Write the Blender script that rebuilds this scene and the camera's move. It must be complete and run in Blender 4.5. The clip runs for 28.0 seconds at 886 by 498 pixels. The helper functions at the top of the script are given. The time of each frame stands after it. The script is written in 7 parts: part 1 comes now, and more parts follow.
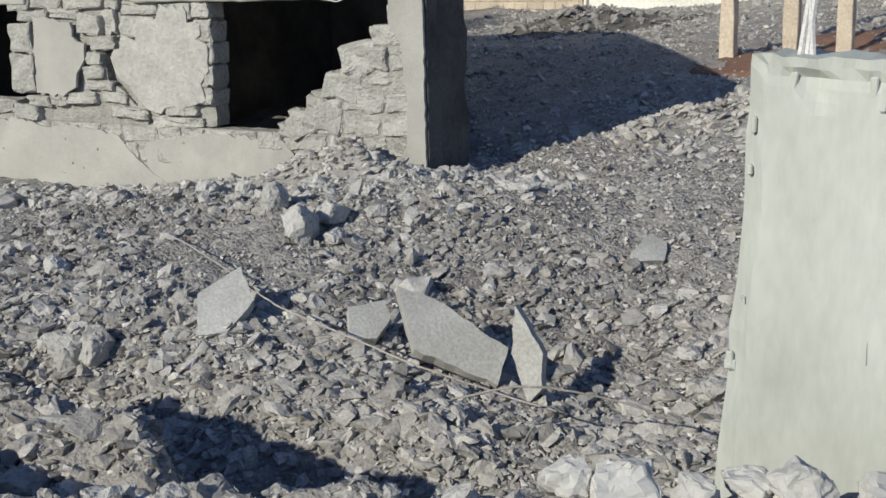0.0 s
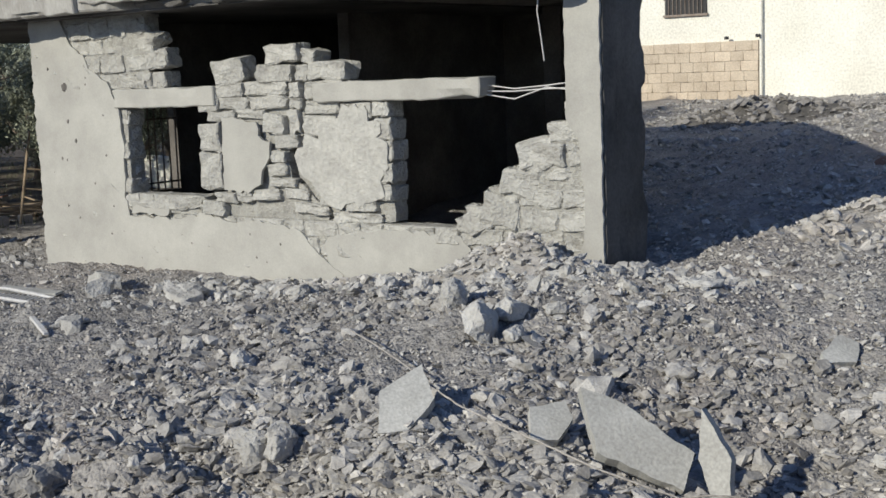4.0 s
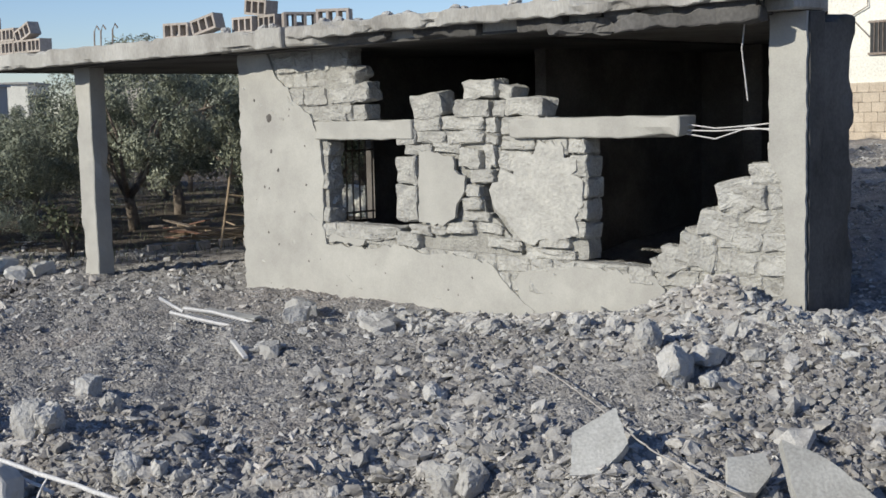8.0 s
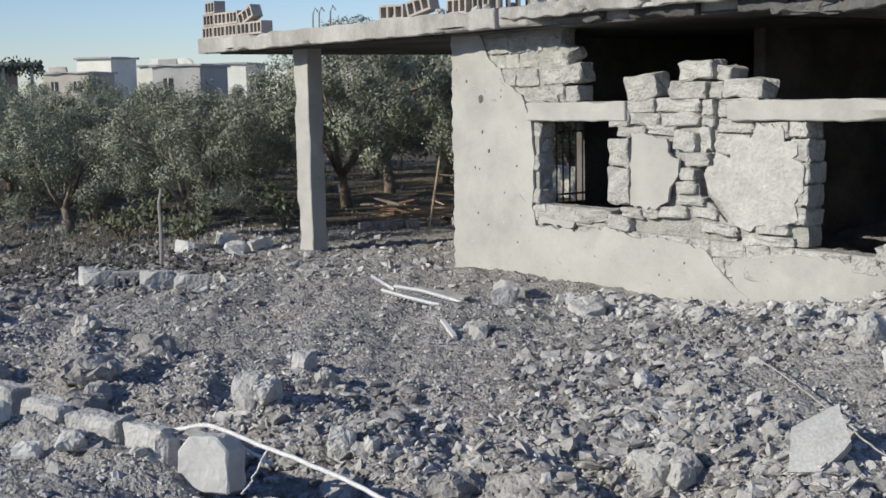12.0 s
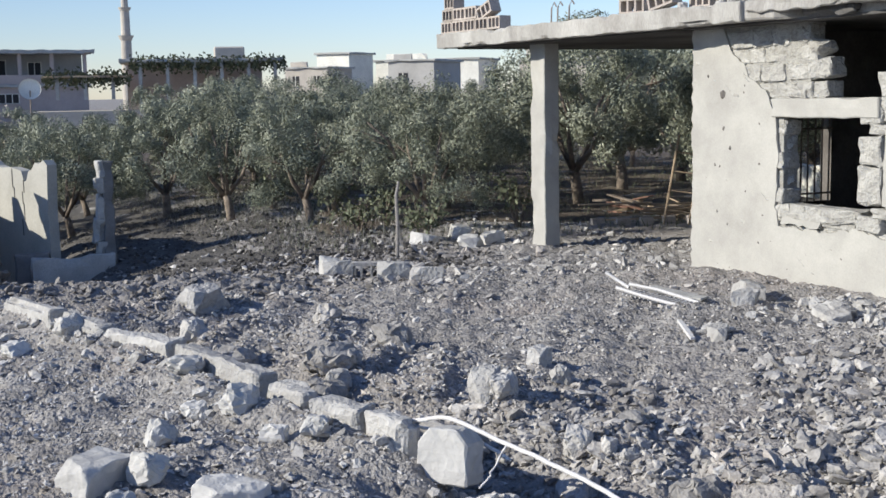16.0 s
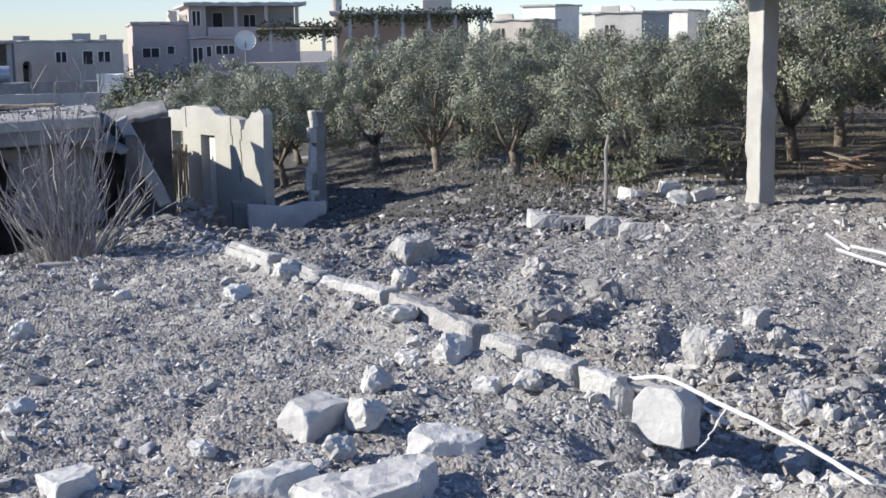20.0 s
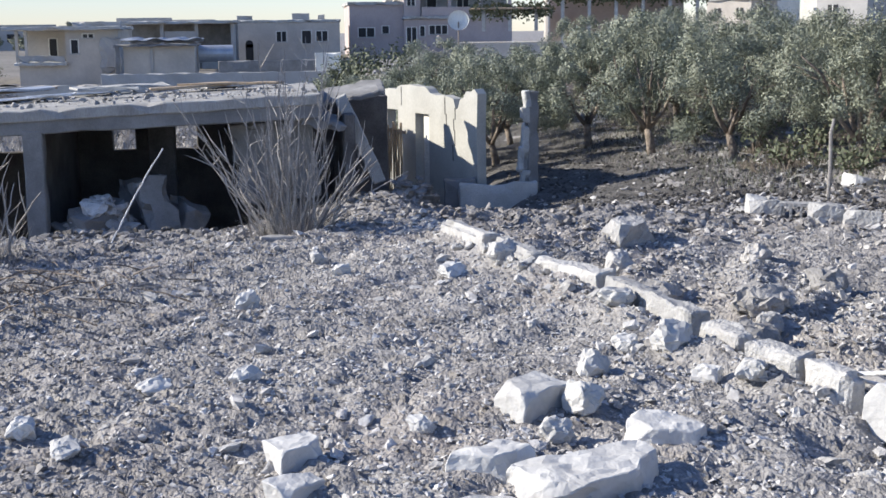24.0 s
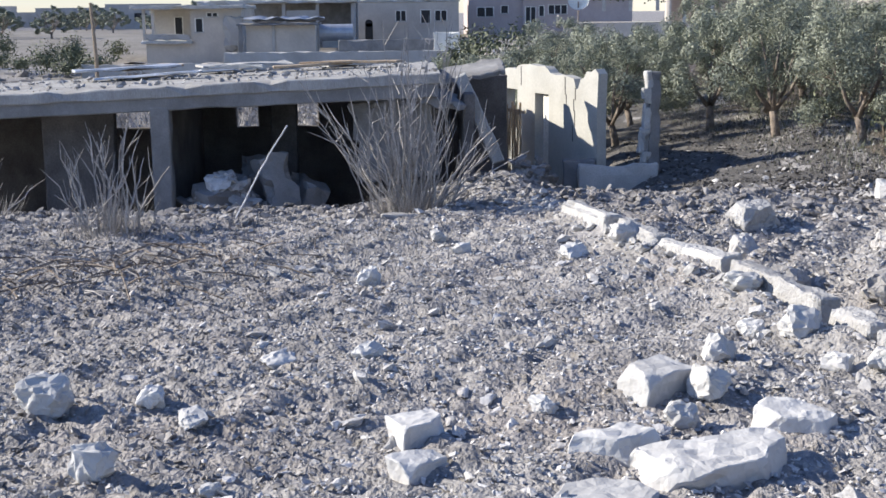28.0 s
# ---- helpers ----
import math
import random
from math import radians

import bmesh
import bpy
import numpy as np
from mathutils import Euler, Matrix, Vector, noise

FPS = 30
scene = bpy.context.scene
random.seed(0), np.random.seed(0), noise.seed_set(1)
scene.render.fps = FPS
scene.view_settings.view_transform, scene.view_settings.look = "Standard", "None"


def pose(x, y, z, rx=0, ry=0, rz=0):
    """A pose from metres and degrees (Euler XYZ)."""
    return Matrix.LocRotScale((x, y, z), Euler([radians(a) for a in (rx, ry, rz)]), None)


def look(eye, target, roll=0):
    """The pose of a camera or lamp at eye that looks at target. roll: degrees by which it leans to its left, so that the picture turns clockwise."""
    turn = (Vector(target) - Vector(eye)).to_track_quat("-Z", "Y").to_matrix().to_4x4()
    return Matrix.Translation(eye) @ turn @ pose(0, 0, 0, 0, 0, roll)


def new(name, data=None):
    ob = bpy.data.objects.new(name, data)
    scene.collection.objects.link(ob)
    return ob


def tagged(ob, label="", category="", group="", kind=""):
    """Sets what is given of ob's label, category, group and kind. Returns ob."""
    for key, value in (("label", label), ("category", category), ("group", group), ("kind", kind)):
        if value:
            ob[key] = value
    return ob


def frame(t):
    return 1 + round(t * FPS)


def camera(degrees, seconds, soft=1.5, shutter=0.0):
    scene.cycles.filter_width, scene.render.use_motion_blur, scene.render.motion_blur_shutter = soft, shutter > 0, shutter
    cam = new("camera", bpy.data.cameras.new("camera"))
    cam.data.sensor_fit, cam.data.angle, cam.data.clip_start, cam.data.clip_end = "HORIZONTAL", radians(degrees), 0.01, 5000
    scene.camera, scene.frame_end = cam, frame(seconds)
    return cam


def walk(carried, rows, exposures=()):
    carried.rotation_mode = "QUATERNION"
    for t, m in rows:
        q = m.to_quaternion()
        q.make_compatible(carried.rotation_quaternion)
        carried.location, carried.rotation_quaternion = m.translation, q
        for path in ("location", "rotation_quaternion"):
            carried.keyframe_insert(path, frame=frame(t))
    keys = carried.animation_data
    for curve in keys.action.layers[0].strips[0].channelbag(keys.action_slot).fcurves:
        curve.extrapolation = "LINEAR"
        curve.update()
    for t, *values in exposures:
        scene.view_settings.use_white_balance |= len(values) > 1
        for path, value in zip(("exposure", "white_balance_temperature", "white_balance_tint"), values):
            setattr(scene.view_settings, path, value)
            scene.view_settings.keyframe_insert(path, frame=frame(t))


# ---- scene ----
cam = camera(38.6, 28.0, soft=1.6)
PATH = [
    (0.0, pose(0.000, -0.000, 2.030, 90, 0, 28.710) @ pose(0, 0, 0, -12.212, 0, -1.094)),
    (0.5, pose(0.002, 0.003, 2.030, 90, 0, 28.794) @ pose(0, 0, 0, -12.187, 0, -1.185)),
    (1.0, pose(0.001, 0.005, 2.034, 90, 0, 29.125) @ pose(0, 0, 0, -12.035, 0, -1.220)),
    (1.5, pose(-0.015, 0.009, 2.050, 90, 0, 30.189) @ pose(0, 0, 0, -11.519, 0, -1.227)),
    (2.0, pose(-0.042, 0.008, 2.061, 90, 0, 32.752) @ pose(0, 0, 0, -9.821, 0, -1.845)),
    (2.5, pose(-0.067, 0.008, 2.064, 90, 0, 34.302) @ pose(0, 0, 0, -9.004, 0, -1.895)),
    (4.5, pose(-0.092, -0.014, 2.096, 90, 0, 36.826) @ pose(0, 0, 0, -7.465, 0, -2.006)),
    (5.0, pose(-0.098, -0.025, 2.101, 90, 0, 37.714) @ pose(0, 0, 0, -6.871, 0, -1.534)),
    (5.5, pose(-0.116, -0.041, 2.113, 90, 0, 38.900) @ pose(0, 0, 0, -6.650, 0, -1.309)),
    (6.0, pose(-0.132, -0.054, 2.117, 90, 0, 39.665) @ pose(0, 0, 0, -6.429, 0, -1.418)),
    (6.5, pose(-0.145, -0.063, 2.129, 90, 0, 40.634) @ pose(0, 0, 0, -6.207, 0, -1.273)),
    (7.0, pose(-0.150, -0.070, 2.136, 90, 0, 41.873) @ pose(0, 0, 0, -6.179, 0, -1.270)),
    (7.5, pose(-0.162, -0.071, 2.138, 90, 0, 43.425) @ pose(0, 0, 0, -6.233, 0, -1.046)),
    (8.0, pose(-0.172, -0.055, 2.138, 90, 0, 44.683) @ pose(0, 0, 0, -6.306, 0, -1.320)),
    (8.5, pose(-0.187, -0.036, 2.142, 90, 0, 46.330) @ pose(0, 0, 0, -6.413, 0, -1.774)),
    (9.0, pose(-0.197, -0.030, 2.145, 90, 0, 48.084) @ pose(0, 0, 0, -6.343, 0, -1.546)),
    (9.5, pose(-0.204, -0.030, 2.151, 90, 0, 49.689) @ pose(0, 0, 0, -6.523, 0, -1.462)),
    (10.0, pose(-0.200, -0.034, 2.152, 90, 0, 50.249) @ pose(0, 0, 0, -6.867, 0, -1.528)),
    (10.5, pose(-0.199, -0.046, 2.153, 90, 0, 50.425) @ pose(0, 0, 0, -7.105, 0, -1.526)),
    (11.0, pose(-0.211, -0.060, 2.151, 90, 0, 50.875) @ pose(0, 0, 0, -7.184, 0, -1.451)),
    (11.5, pose(-0.235, -0.066, 2.152, 90, 0, 52.217) @ pose(0, 0, 0, -7.090, 0, -1.310)),
    (12.0, pose(-0.260, -0.069, 2.156, 90, 0, 53.952) @ pose(0, 0, 0, -7.011, 0, -1.173)),
    (12.5, pose(-0.278, -0.077, 2.160, 90, 0, 55.922) @ pose(0, 0, 0, -6.945, 0, -0.854)),
    (13.0, pose(-0.296, -0.079, 2.157, 90, 0, 57.428) @ pose(0, 0, 0, -6.918, 0, -0.747)),
    (13.5, pose(-0.320, -0.083, 2.156, 90, 0, 59.017) @ pose(0, 0, 0, -6.978, 0, -0.916)),
    (15.5, pose(-0.367, -0.106, 2.159, 90, 0, 63.167) @ pose(0, 0, 0, -7.074, 0, -0.864)),
    (16.0, pose(-0.371, -0.113, 2.158, 90, 0, 64.272) @ pose(0, 0, 0, -7.043, 0, -0.995)),
    (16.5, pose(-0.383, -0.120, 2.157, 90, 0, 65.539) @ pose(0, 0, 0, -7.152, 0, -0.993)),
    (17.0, pose(-0.399, -0.129, 2.162, 90, 0, 66.753) @ pose(0, 0, 0, -7.276, 0, -1.009)),
    (17.5, pose(-0.414, -0.136, 2.160, 90, 0, 67.925) @ pose(0, 0, 0, -7.321, 0, -1.005)),
    (18.0, pose(-0.436, -0.146, 2.154, 90, 0, 69.085) @ pose(0, 0, 0, -7.481, 0, -0.987)),
    (18.5, pose(-0.455, -0.161, 2.148, 90, 0, 70.418) @ pose(0, 0, 0, -7.849, 0, -0.872)),
    (19.0, pose(-0.466, -0.175, 2.146, 90, 0, 71.718) @ pose(0, 0, 0, -8.579, 0, -1.046)),
    (19.5, pose(-0.473, -0.177, 2.150, 90, 0, 72.727) @ pose(0, 0, 0, -8.914, 0, -1.099)),
    (20.0, pose(-0.478, -0.187, 2.152, 90, 0, 73.403) @ pose(0, 0, 0, -9.013, 0, -0.785)),
    (20.5, pose(-0.484, -0.212, 2.148, 90, 0, 73.982) @ pose(0, 0, 0, -9.084, 0, -0.206)),
    (21.0, pose(-0.501, -0.227, 2.149, 90, 0, 75.244) @ pose(0, 0, 0, -9.371, 0, -0.143)),
    (21.5, pose(-0.517, -0.240, 2.150, 90, 0, 76.754) @ pose(0, 0, 0, -9.409, 0, 0.001)),
    (22.0, pose(-0.520, -0.250, 2.151, 90, 0, 78.630) @ pose(0, 0, 0, -9.554, 0, -0.202)),
    (22.5, pose(-0.527, -0.252, 2.150, 90, 0, 79.719) @ pose(0, 0, 0, -9.756, 0, -0.502)),
    (24.5, pose(-0.549, -0.276, 2.145, 90, 0, 83.842) @ pose(0, 0, 0, -9.827, 0, -0.815)),
    (25.0, pose(-0.554, -0.289, 2.142, 90, 0, 84.699) @ pose(0, 0, 0, -10.007, 0, -1.017)),
    (25.5, pose(-0.562, -0.301, 2.138, 90, 0, 85.275) @ pose(0, 0, 0, -10.171, 0, -1.097)),
    (26.0, pose(-0.570, -0.309, 2.138, 90, 0, 86.209) @ pose(0, 0, 0, -10.273, 0, -1.431)),
    (26.5, pose(-0.574, -0.314, 2.134, 90, 0, 86.803) @ pose(0, 0, 0, -10.346, 0, -1.048)),
    (27.0, pose(-0.576, -0.318, 2.134, 90, 0, 87.460) @ pose(0, 0, 0, -10.559, 0, -0.622)),
    (27.5, pose(-0.577, -0.318, 2.133, 90, 0, 87.702) @ pose(0, 0, 0, -10.676, 0, -0.385)),
    (28.0, pose(-0.578, -0.320, 2.134, 90, 0, 88.073) @ pose(0, 0, 0, -10.601, 0, -0.553)),
]
# the clip's camera opens up and cools its white balance as it swings away from the lit front
EXPOSURES = [(0, -0.36, 6320, 4), (8, -0.23, 6240, 6), (12, -0.13, 6220, 6), (17, 0.27, 6180, 8), (22, 0.53, 6150, 9), (28, 0.69, 6230, 10)]
walk(cam, PATH, EXPOSURES)

# ---- light ----
SUN_TO = Vector((-0.25, -0.865, 0.435)).normalized()
world = bpy.data.worlds.new("world")
scene.world = world
world.use_nodes = True
wn = world.node_tree.nodes
sky = wn.new("ShaderNodeTexSky")
sky.sky_type = "NISHITA"
sky.sun_disc = False
sky.sun_elevation = math.asin(SUN_TO.z)
sky.sun_rotation = math.atan2(-SUN_TO.x, SUN_TO.y)
sky.dust_density = 0.1
sky.ozone_density = 2.5
sky.air_density = 1.0
tint = wn.new("ShaderNodeVectorMath")
tint.operation = "MULTIPLY"
tint.inputs[1].default_value = (0.95, 0.97, 1.20)
world.node_tree.links.new(sky.outputs[0], tint.inputs[0])
world.node_tree.links.new(tint.outputs[0], wn["Background"].inputs[0])
wn["Background"].inputs[1].default_value = 0.10
sun_data = bpy.data.lights.new("sun", "SUN")
sun_data.energy = 5.6
sun_data.angle = radians(0.6)
sun_data.color = (1.0, 0.91, 0.78)
sun = new("sun", sun_data)
sun.matrix_world = look(SUN_TO * 50, (0, 0, 0))
scene.view_settings.exposure = 0.0


# ---- materials ----
def mat(name, col, col2=None, rough=0.9, scale=3.0, fine=40.0, bump=0.4, dist=0.01, rnd=0.15, metal=0.0, spec=0.3,
        dirt=None, dirt_scale=0.8, dirt_amount=0.5, grain=0.17, streak=1.0, pebbles=0.0):
    """Base colour with grain, blotches, wear and fine relief, in object space at real size."""
    m = bpy.data.materials.new(name)
    m.use_nodes = True
    nt = m.node_tree
    nn, ln = nt.nodes, nt.links
    b = nn["Principled BSDF"]
    b.inputs["Roughness"].default_value = rough
    b.inputs["Metallic"].default_value = metal
    b.inputs["Specular IOR Level"].default_value = spec
    geo = nn.new("ShaderNodeNewGeometry")
    pos = geo.outputs["Position"]
    if streak != 1.0:
        st = nn.new("ShaderNodeVectorMath")
        st.operation = "MULTIPLY"
        st.inputs[1].default_value = (1, 1, streak)
        ln.new(pos, st.inputs[0])
        pos = st.outputs[0]
    n1 = nn.new("ShaderNodeTexNoise")
    n1.inputs["Scale"].default_value = scale
    n1.inputs["Detail"].default_value = 6
    n1.inputs["Roughness"].default_value = 0.62
    n2 = nn.new("ShaderNodeTexNoise")
    n2.inputs["Scale"].default_value = fine
    n2.inputs["Detail"].default_value = 4
    ln.new(pos, n1.inputs["Vector"])
    ln.new(pos, n2.inputs["Vector"])
    ramp = nn.new("ShaderNodeValToRGB")
    ramp.color_ramp.elements[0].position = 0.34
    ramp.color_ramp.elements[1].position = 0.66
    c2 = col2 or tuple(c * 0.72 for c in col)
    ramp.color_ramp.elements[0].color = (*c2, 1)
    ramp.color_ramp.elements[1].color = (*col, 1)
    ln.new(n1.outputs["Fac"], ramp.inputs[0])
    out = ramp.outputs[0]
    if dirt:
        n3 = nn.new("ShaderNodeTexNoise")
        n3.inputs["Scale"].default_value = dirt_scale
        n3.inputs["Detail"].default_value = 7
        n3.inputs["Roughness"].default_value = 0.7
        ln.new(pos, n3.inputs["Vector"])
        r3 = nn.new("ShaderNodeMapRange")
        r3.inputs["From Min"].default_value = 0.5
        r3.inputs["From Max"].default_value = 0.72
        r3.inputs["To Max"].default_value = dirt_amount
        ln.new(n3.outputs["Fac"], r3.inputs["Value"])
        mx = nn.new("ShaderNodeMix")
        mx.data_type = "RGBA"
        ln.new(r3.outputs[0], mx.inputs["Factor"])
        ln.new(out, mx.inputs["A"])
        mx.inputs["B"].default_value = (*dirt, 1)
        out = mx.outputs["Result"]
    # grain and piece-to-piece variation
    oi = nn.new("ShaderNodeObjectInfo")
    add = nn.new("ShaderNodeMath")
    add.operation = "ADD"
    ln.new(oi.outputs["Random"], add.inputs[0])
    ln.new(geo.outputs["Random Per Island"], add.inputs[1])
    fr = nn.new("ShaderNodeMath")
    fr.operation = "FRACT"
    ln.new(add.outputs[0], fr.inputs[0])
    mr = nn.new("ShaderNodeMapRange")
    mr.inputs["To Min"].default_value = 1 - rnd
    mr.inputs["To Max"].default_value = 1 + rnd
    ln.new(fr.outputs[0], mr.inputs["Value"])
    gr = nn.new("ShaderNodeMapRange")
    gr.inputs["From Min"].default_value = 0.3
    gr.inputs["From Max"].default_value = 0.7
    gr.inputs["To Min"].default_value = 1 - grain
    gr.inputs["To Max"].default_value = 1 + grain
    ln.new(n2.outputs["Fac"], gr.inputs["Value"])
    mul = nn.new("ShaderNodeMath")
    mul.operation = "MULTIPLY"
    ln.new(mr.outputs[0], mul.inputs[0])
    ln.new(gr.outputs[0], mul.inputs[1])
    vm = nn.new("ShaderNodeVectorMath")
    vm.operation = "SCALE"
    ln.new(out, vm.inputs[0])
    ln.new(mul.outputs[0], vm.inputs["Scale"])
    ln.new(vm.outputs[0], b.inputs["Base Color"])
    if bump:
        hm = nn.new("ShaderNodeMath")
        hm.operation = "MULTIPLY_ADD"
        ln.new(n1.outputs["Fac"], hm.inputs[0])
        hm.inputs[1].default_value = 2.0
        ln.new(n2.outputs["Fac"], hm.inputs[2])
        for size, weight in ((1.0, 0.9), (2.7, 0.5)) if pebbles else ():
            # crumbs lying side by side: rounded cells with dark gaps, each of its own shade
            vo = nn.new("ShaderNodeTexVoronoi")
            vo.inputs["Scale"].default_value = pebbles * size
            vo.inputs["Randomness"].default_value = 1.0
            ln.new(pos, vo.inputs["Vector"])
            up = nn.new("ShaderNodeMath")
            up.operation = "MULTIPLY_ADD"
            up.inputs[1].default_value = -weight
            ln.new(vo.outputs["Distance"], up.inputs[0])
            ln.new(hm.outputs[0], up.inputs[2])
            hm = up
            cell = nn.new("ShaderNodeMapRange")
            cell.inputs["To Min"].default_value = 0.88
            cell.inputs["To Max"].default_value = 1.12
            ln.new(vo.outputs["Color"], cell.inputs["Value"])
            tone = nn.new("ShaderNodeVectorMath")
            tone.operation = "SCALE"
            ln.new(b.inputs["Base Color"].links[0].from_socket, tone.inputs[0])
            ln.new(cell.outputs[0], tone.inputs["Scale"])
            ln.new(tone.outputs[0], b.inputs["Base Color"])
        bp = nn.new("ShaderNodeBump")
        bp.inputs["Strength"].default_value = bump
        bp.inputs["Distance"].default_value = dist
        ln.new(hm.outputs[0], bp.inputs["Height"])
        ln.new(bp.outputs[0], b.inputs["Normal"])
    return m


M_GROUND = mat("ground_dust", (0.375, 0.358, 0.34), (0.255, 0.243, 0.23), scale=2.5, fine=45, bump=0.85, dist=0.03,
               dirt=(0.29, 0.235, 0.20), dirt_scale=0.35, dirt_amount=0.42, pebbles=11.0)
M_RUBBLE = mat("rubble_chips", (0.48, 0.465, 0.44), (0.33, 0.316, 0.297), scale=9, fine=70, bump=0.6, rnd=0.32,
               dirt=(0.25, 0.17, 0.13), dirt_scale=0.5, dirt_amount=0.35)
M_LUMP = mat("grey_lumps", (0.43, 0.415, 0.393), (0.295, 0.282, 0.266), scale=7, fine=55, bump=0.8, rnd=0.3, dirt=(0.22, 0.205, 0.19), dirt_scale=2.5, dirt_amount=0.5)
M_GRAVEL = mat("pale_gravel", (0.53, 0.515, 0.50), (0.39, 0.38, 0.365), scale=9, fine=70, bump=0.4, rnd=0.25)
M_ROCK = mat("broken_stone", (0.49, 0.48, 0.46), (0.37, 0.36, 0.345), scale=6, fine=30, bump=0.9, dist=0.025, rnd=0.16, grain=0.08, dirt=(0.32, 0.305, 0.29), dirt_scale=2.0, dirt_amount=0.45)
M_BLOCK = mat("limestone_block", (0.47, 0.46, 0.425), (0.36, 0.35, 0.325), scale=7, fine=34, bump=0.9, dist=0.03, rnd=0.10, grain=0.12, dirt=(0.31, 0.295, 0.27), dirt_scale=2.2, dirt_amount=0.4)
M_PALEROCK = mat("pale_limestone", (0.54, 0.53, 0.505), (0.44, 0.43, 0.41), scale=4, fine=24, bump=0.5, dist=0.014, rnd=0.12, grain=0.05, dirt=(0.40, 0.385, 0.365), dirt_scale=1.2, dirt_amount=0.3)
M_EARTH = mat("dark_earth", (0.125, 0.117, 0.108), (0.075, 0.07, 0.064), scale=5, fine=50, bump=0.9, dist=0.03, rnd=0.3)
# grit toned down for the hollow by the ruin; shade is in the colour
M_SHADE_GRIT = mat("shade_dark_grit", (0.15, 0.142, 0.132), (0.09, 0.085, 0.078), scale=3, fine=40, bump=1.0, dist=0.035, rnd=0.02, pebbles=7.0)
M_FIELD = mat("far_field", (0.25, 0.232, 0.205), (0.17, 0.155, 0.135), scale=0.15, fine=3, bump=0.3, dist=0.05, rnd=0.02, dirt=(0.16, 0.155, 0.12), dirt_scale=0.08, dirt_amount=0.6)
M_MORTAR = mat("old_mortar", (0.42, 0.41, 0.375), (0.30, 0.29, 0.265), scale=9, fine=50, bump=0.9, dist=0.03, rnd=0.03, grain=0.14)
M_SLAB = mat("stained_slab", (0.42, 0.41, 0.385), (0.29, 0.28, 0.26), scale=2.2, fine=45, bump=0.6, dist=0.018, rnd=0.06, grain=0.12, dirt=(0.17, 0.155, 0.14), dirt_scale=0.8, dirt_amount=0.75, streak=0.35)
M_PLASTER = mat("cement_render", (0.43, 0.42, 0.385), (0.34, 0.33, 0.305), scale=1.6, fine=60, bump=0.3, dist=0.006, rnd=0.03, grain=0.06,
                dirt=(0.27, 0.26, 0.24), dirt_scale=1.3, dirt_amount=0.5)
M_CLOD = mat("earth_clods", (0.30, 0.285, 0.27), (0.185, 0.174, 0.163), scale=7, fine=60, bump=0.8, rnd=0.3)
M_SCRAPED = mat("scraped_render", (0.47, 0.46, 0.425), (0.38, 0.37, 0.345), scale=6, fine=28, bump=0.8, dist=0.02, rnd=0.03, grain=0.1)
# darker copy of the concrete for the ruin's unlit front: shade as colour
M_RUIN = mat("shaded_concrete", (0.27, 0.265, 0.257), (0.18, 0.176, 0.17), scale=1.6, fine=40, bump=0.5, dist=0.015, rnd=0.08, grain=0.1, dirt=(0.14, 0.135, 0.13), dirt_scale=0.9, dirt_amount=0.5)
M_CONC = mat("concrete", (0.48, 0.475, 0.45), (0.36, 0.355, 0.335), scale=2.2, fine=55, bump=0.4, dist=0.01, rnd=0.06,
             dirt=(0.22, 0.21, 0.19), dirt_scale=1.0, dirt_amount=0.45)
M_PALE = mat("pale_concrete", (0.53, 0.545, 0.505), (0.41, 0.425, 0.385), scale=1.5, fine=30, bump=0.3, dist=0.006, rnd=0.02, grain=0.05, streak=0.35, dirt=(0.33, 0.34, 0.31), dirt_scale=2.4, dirt_amount=0.45)
# plaster for rooms and bays, with their shade put into a dark colour
M_SHADE_PLASTER = mat("shade_dark_plaster", (0.18, 0.166, 0.155), (0.095, 0.087, 0.08), scale=1.5, fine=30, bump=0.3, rnd=0.1)
# concrete for undersides and turned-away faces, their shade put into the colour
M_SHADE_CONC = mat("shade_dark_concrete", (0.13, 0.125, 0.12), (0.05, 0.048, 0.046), scale=0.9, fine=30, bump=0.4, rnd=0.03)
M_HOLLOW = mat("hollow_block", (0.42, 0.37, 0.33), (0.33, 0.295, 0.26), scale=9, fine=60, bump=0.5, rnd=0.2)
M_WHITE = mat("white_paint", (0.80, 0.78, 0.70), (0.70, 0.68, 0.60), scale=0.7, fine=20, bump=0.15, rnd=0.02,
              dirt=(0.55, 0.52, 0.46), dirt_scale=0.4, dirt_amount=0.5)
M_WALL = mat("limewashed_wall", (0.46, 0.45, 0.405), (0.38, 0.37, 0.33), scale=1.5, fine=30, bump=0.4, dist=0.01, rnd=0.05, grain=0.08, dirt=(0.36, 0.34, 0.30), dirt_scale=1.1, dirt_amount=0.5)
M_YSTONE = mat("yellow_stone", (0.56, 0.48, 0.38), (0.46, 0.385, 0.30), scale=3, fine=30, bump=0.5, rnd=0.12)
M_STEEL = mat("rusty_bar", (0.30, 0.27, 0.24), (0.20, 0.15, 0.12), rough=0.7, scale=20, fine=80, bump=0.3, metal=0.3, rnd=0.1)
M_WIRE = mat("pale_cable", (0.62, 0.61, 0.60), (0.5, 0.49, 0.48), rough=0.6, scale=20, fine=90, bump=0.1, rnd=0.05)
M_WOOD = mat("dry_wood", (0.42, 0.33, 0.23), (0.30, 0.23, 0.16), scale=12, fine=70, bump=0.5, rnd=0.15)
M_TWIG = mat("dry_stem", (0.39, 0.365, 0.335), (0.27, 0.25, 0.23), scale=15, fine=60, bump=0.2, rnd=0.25)
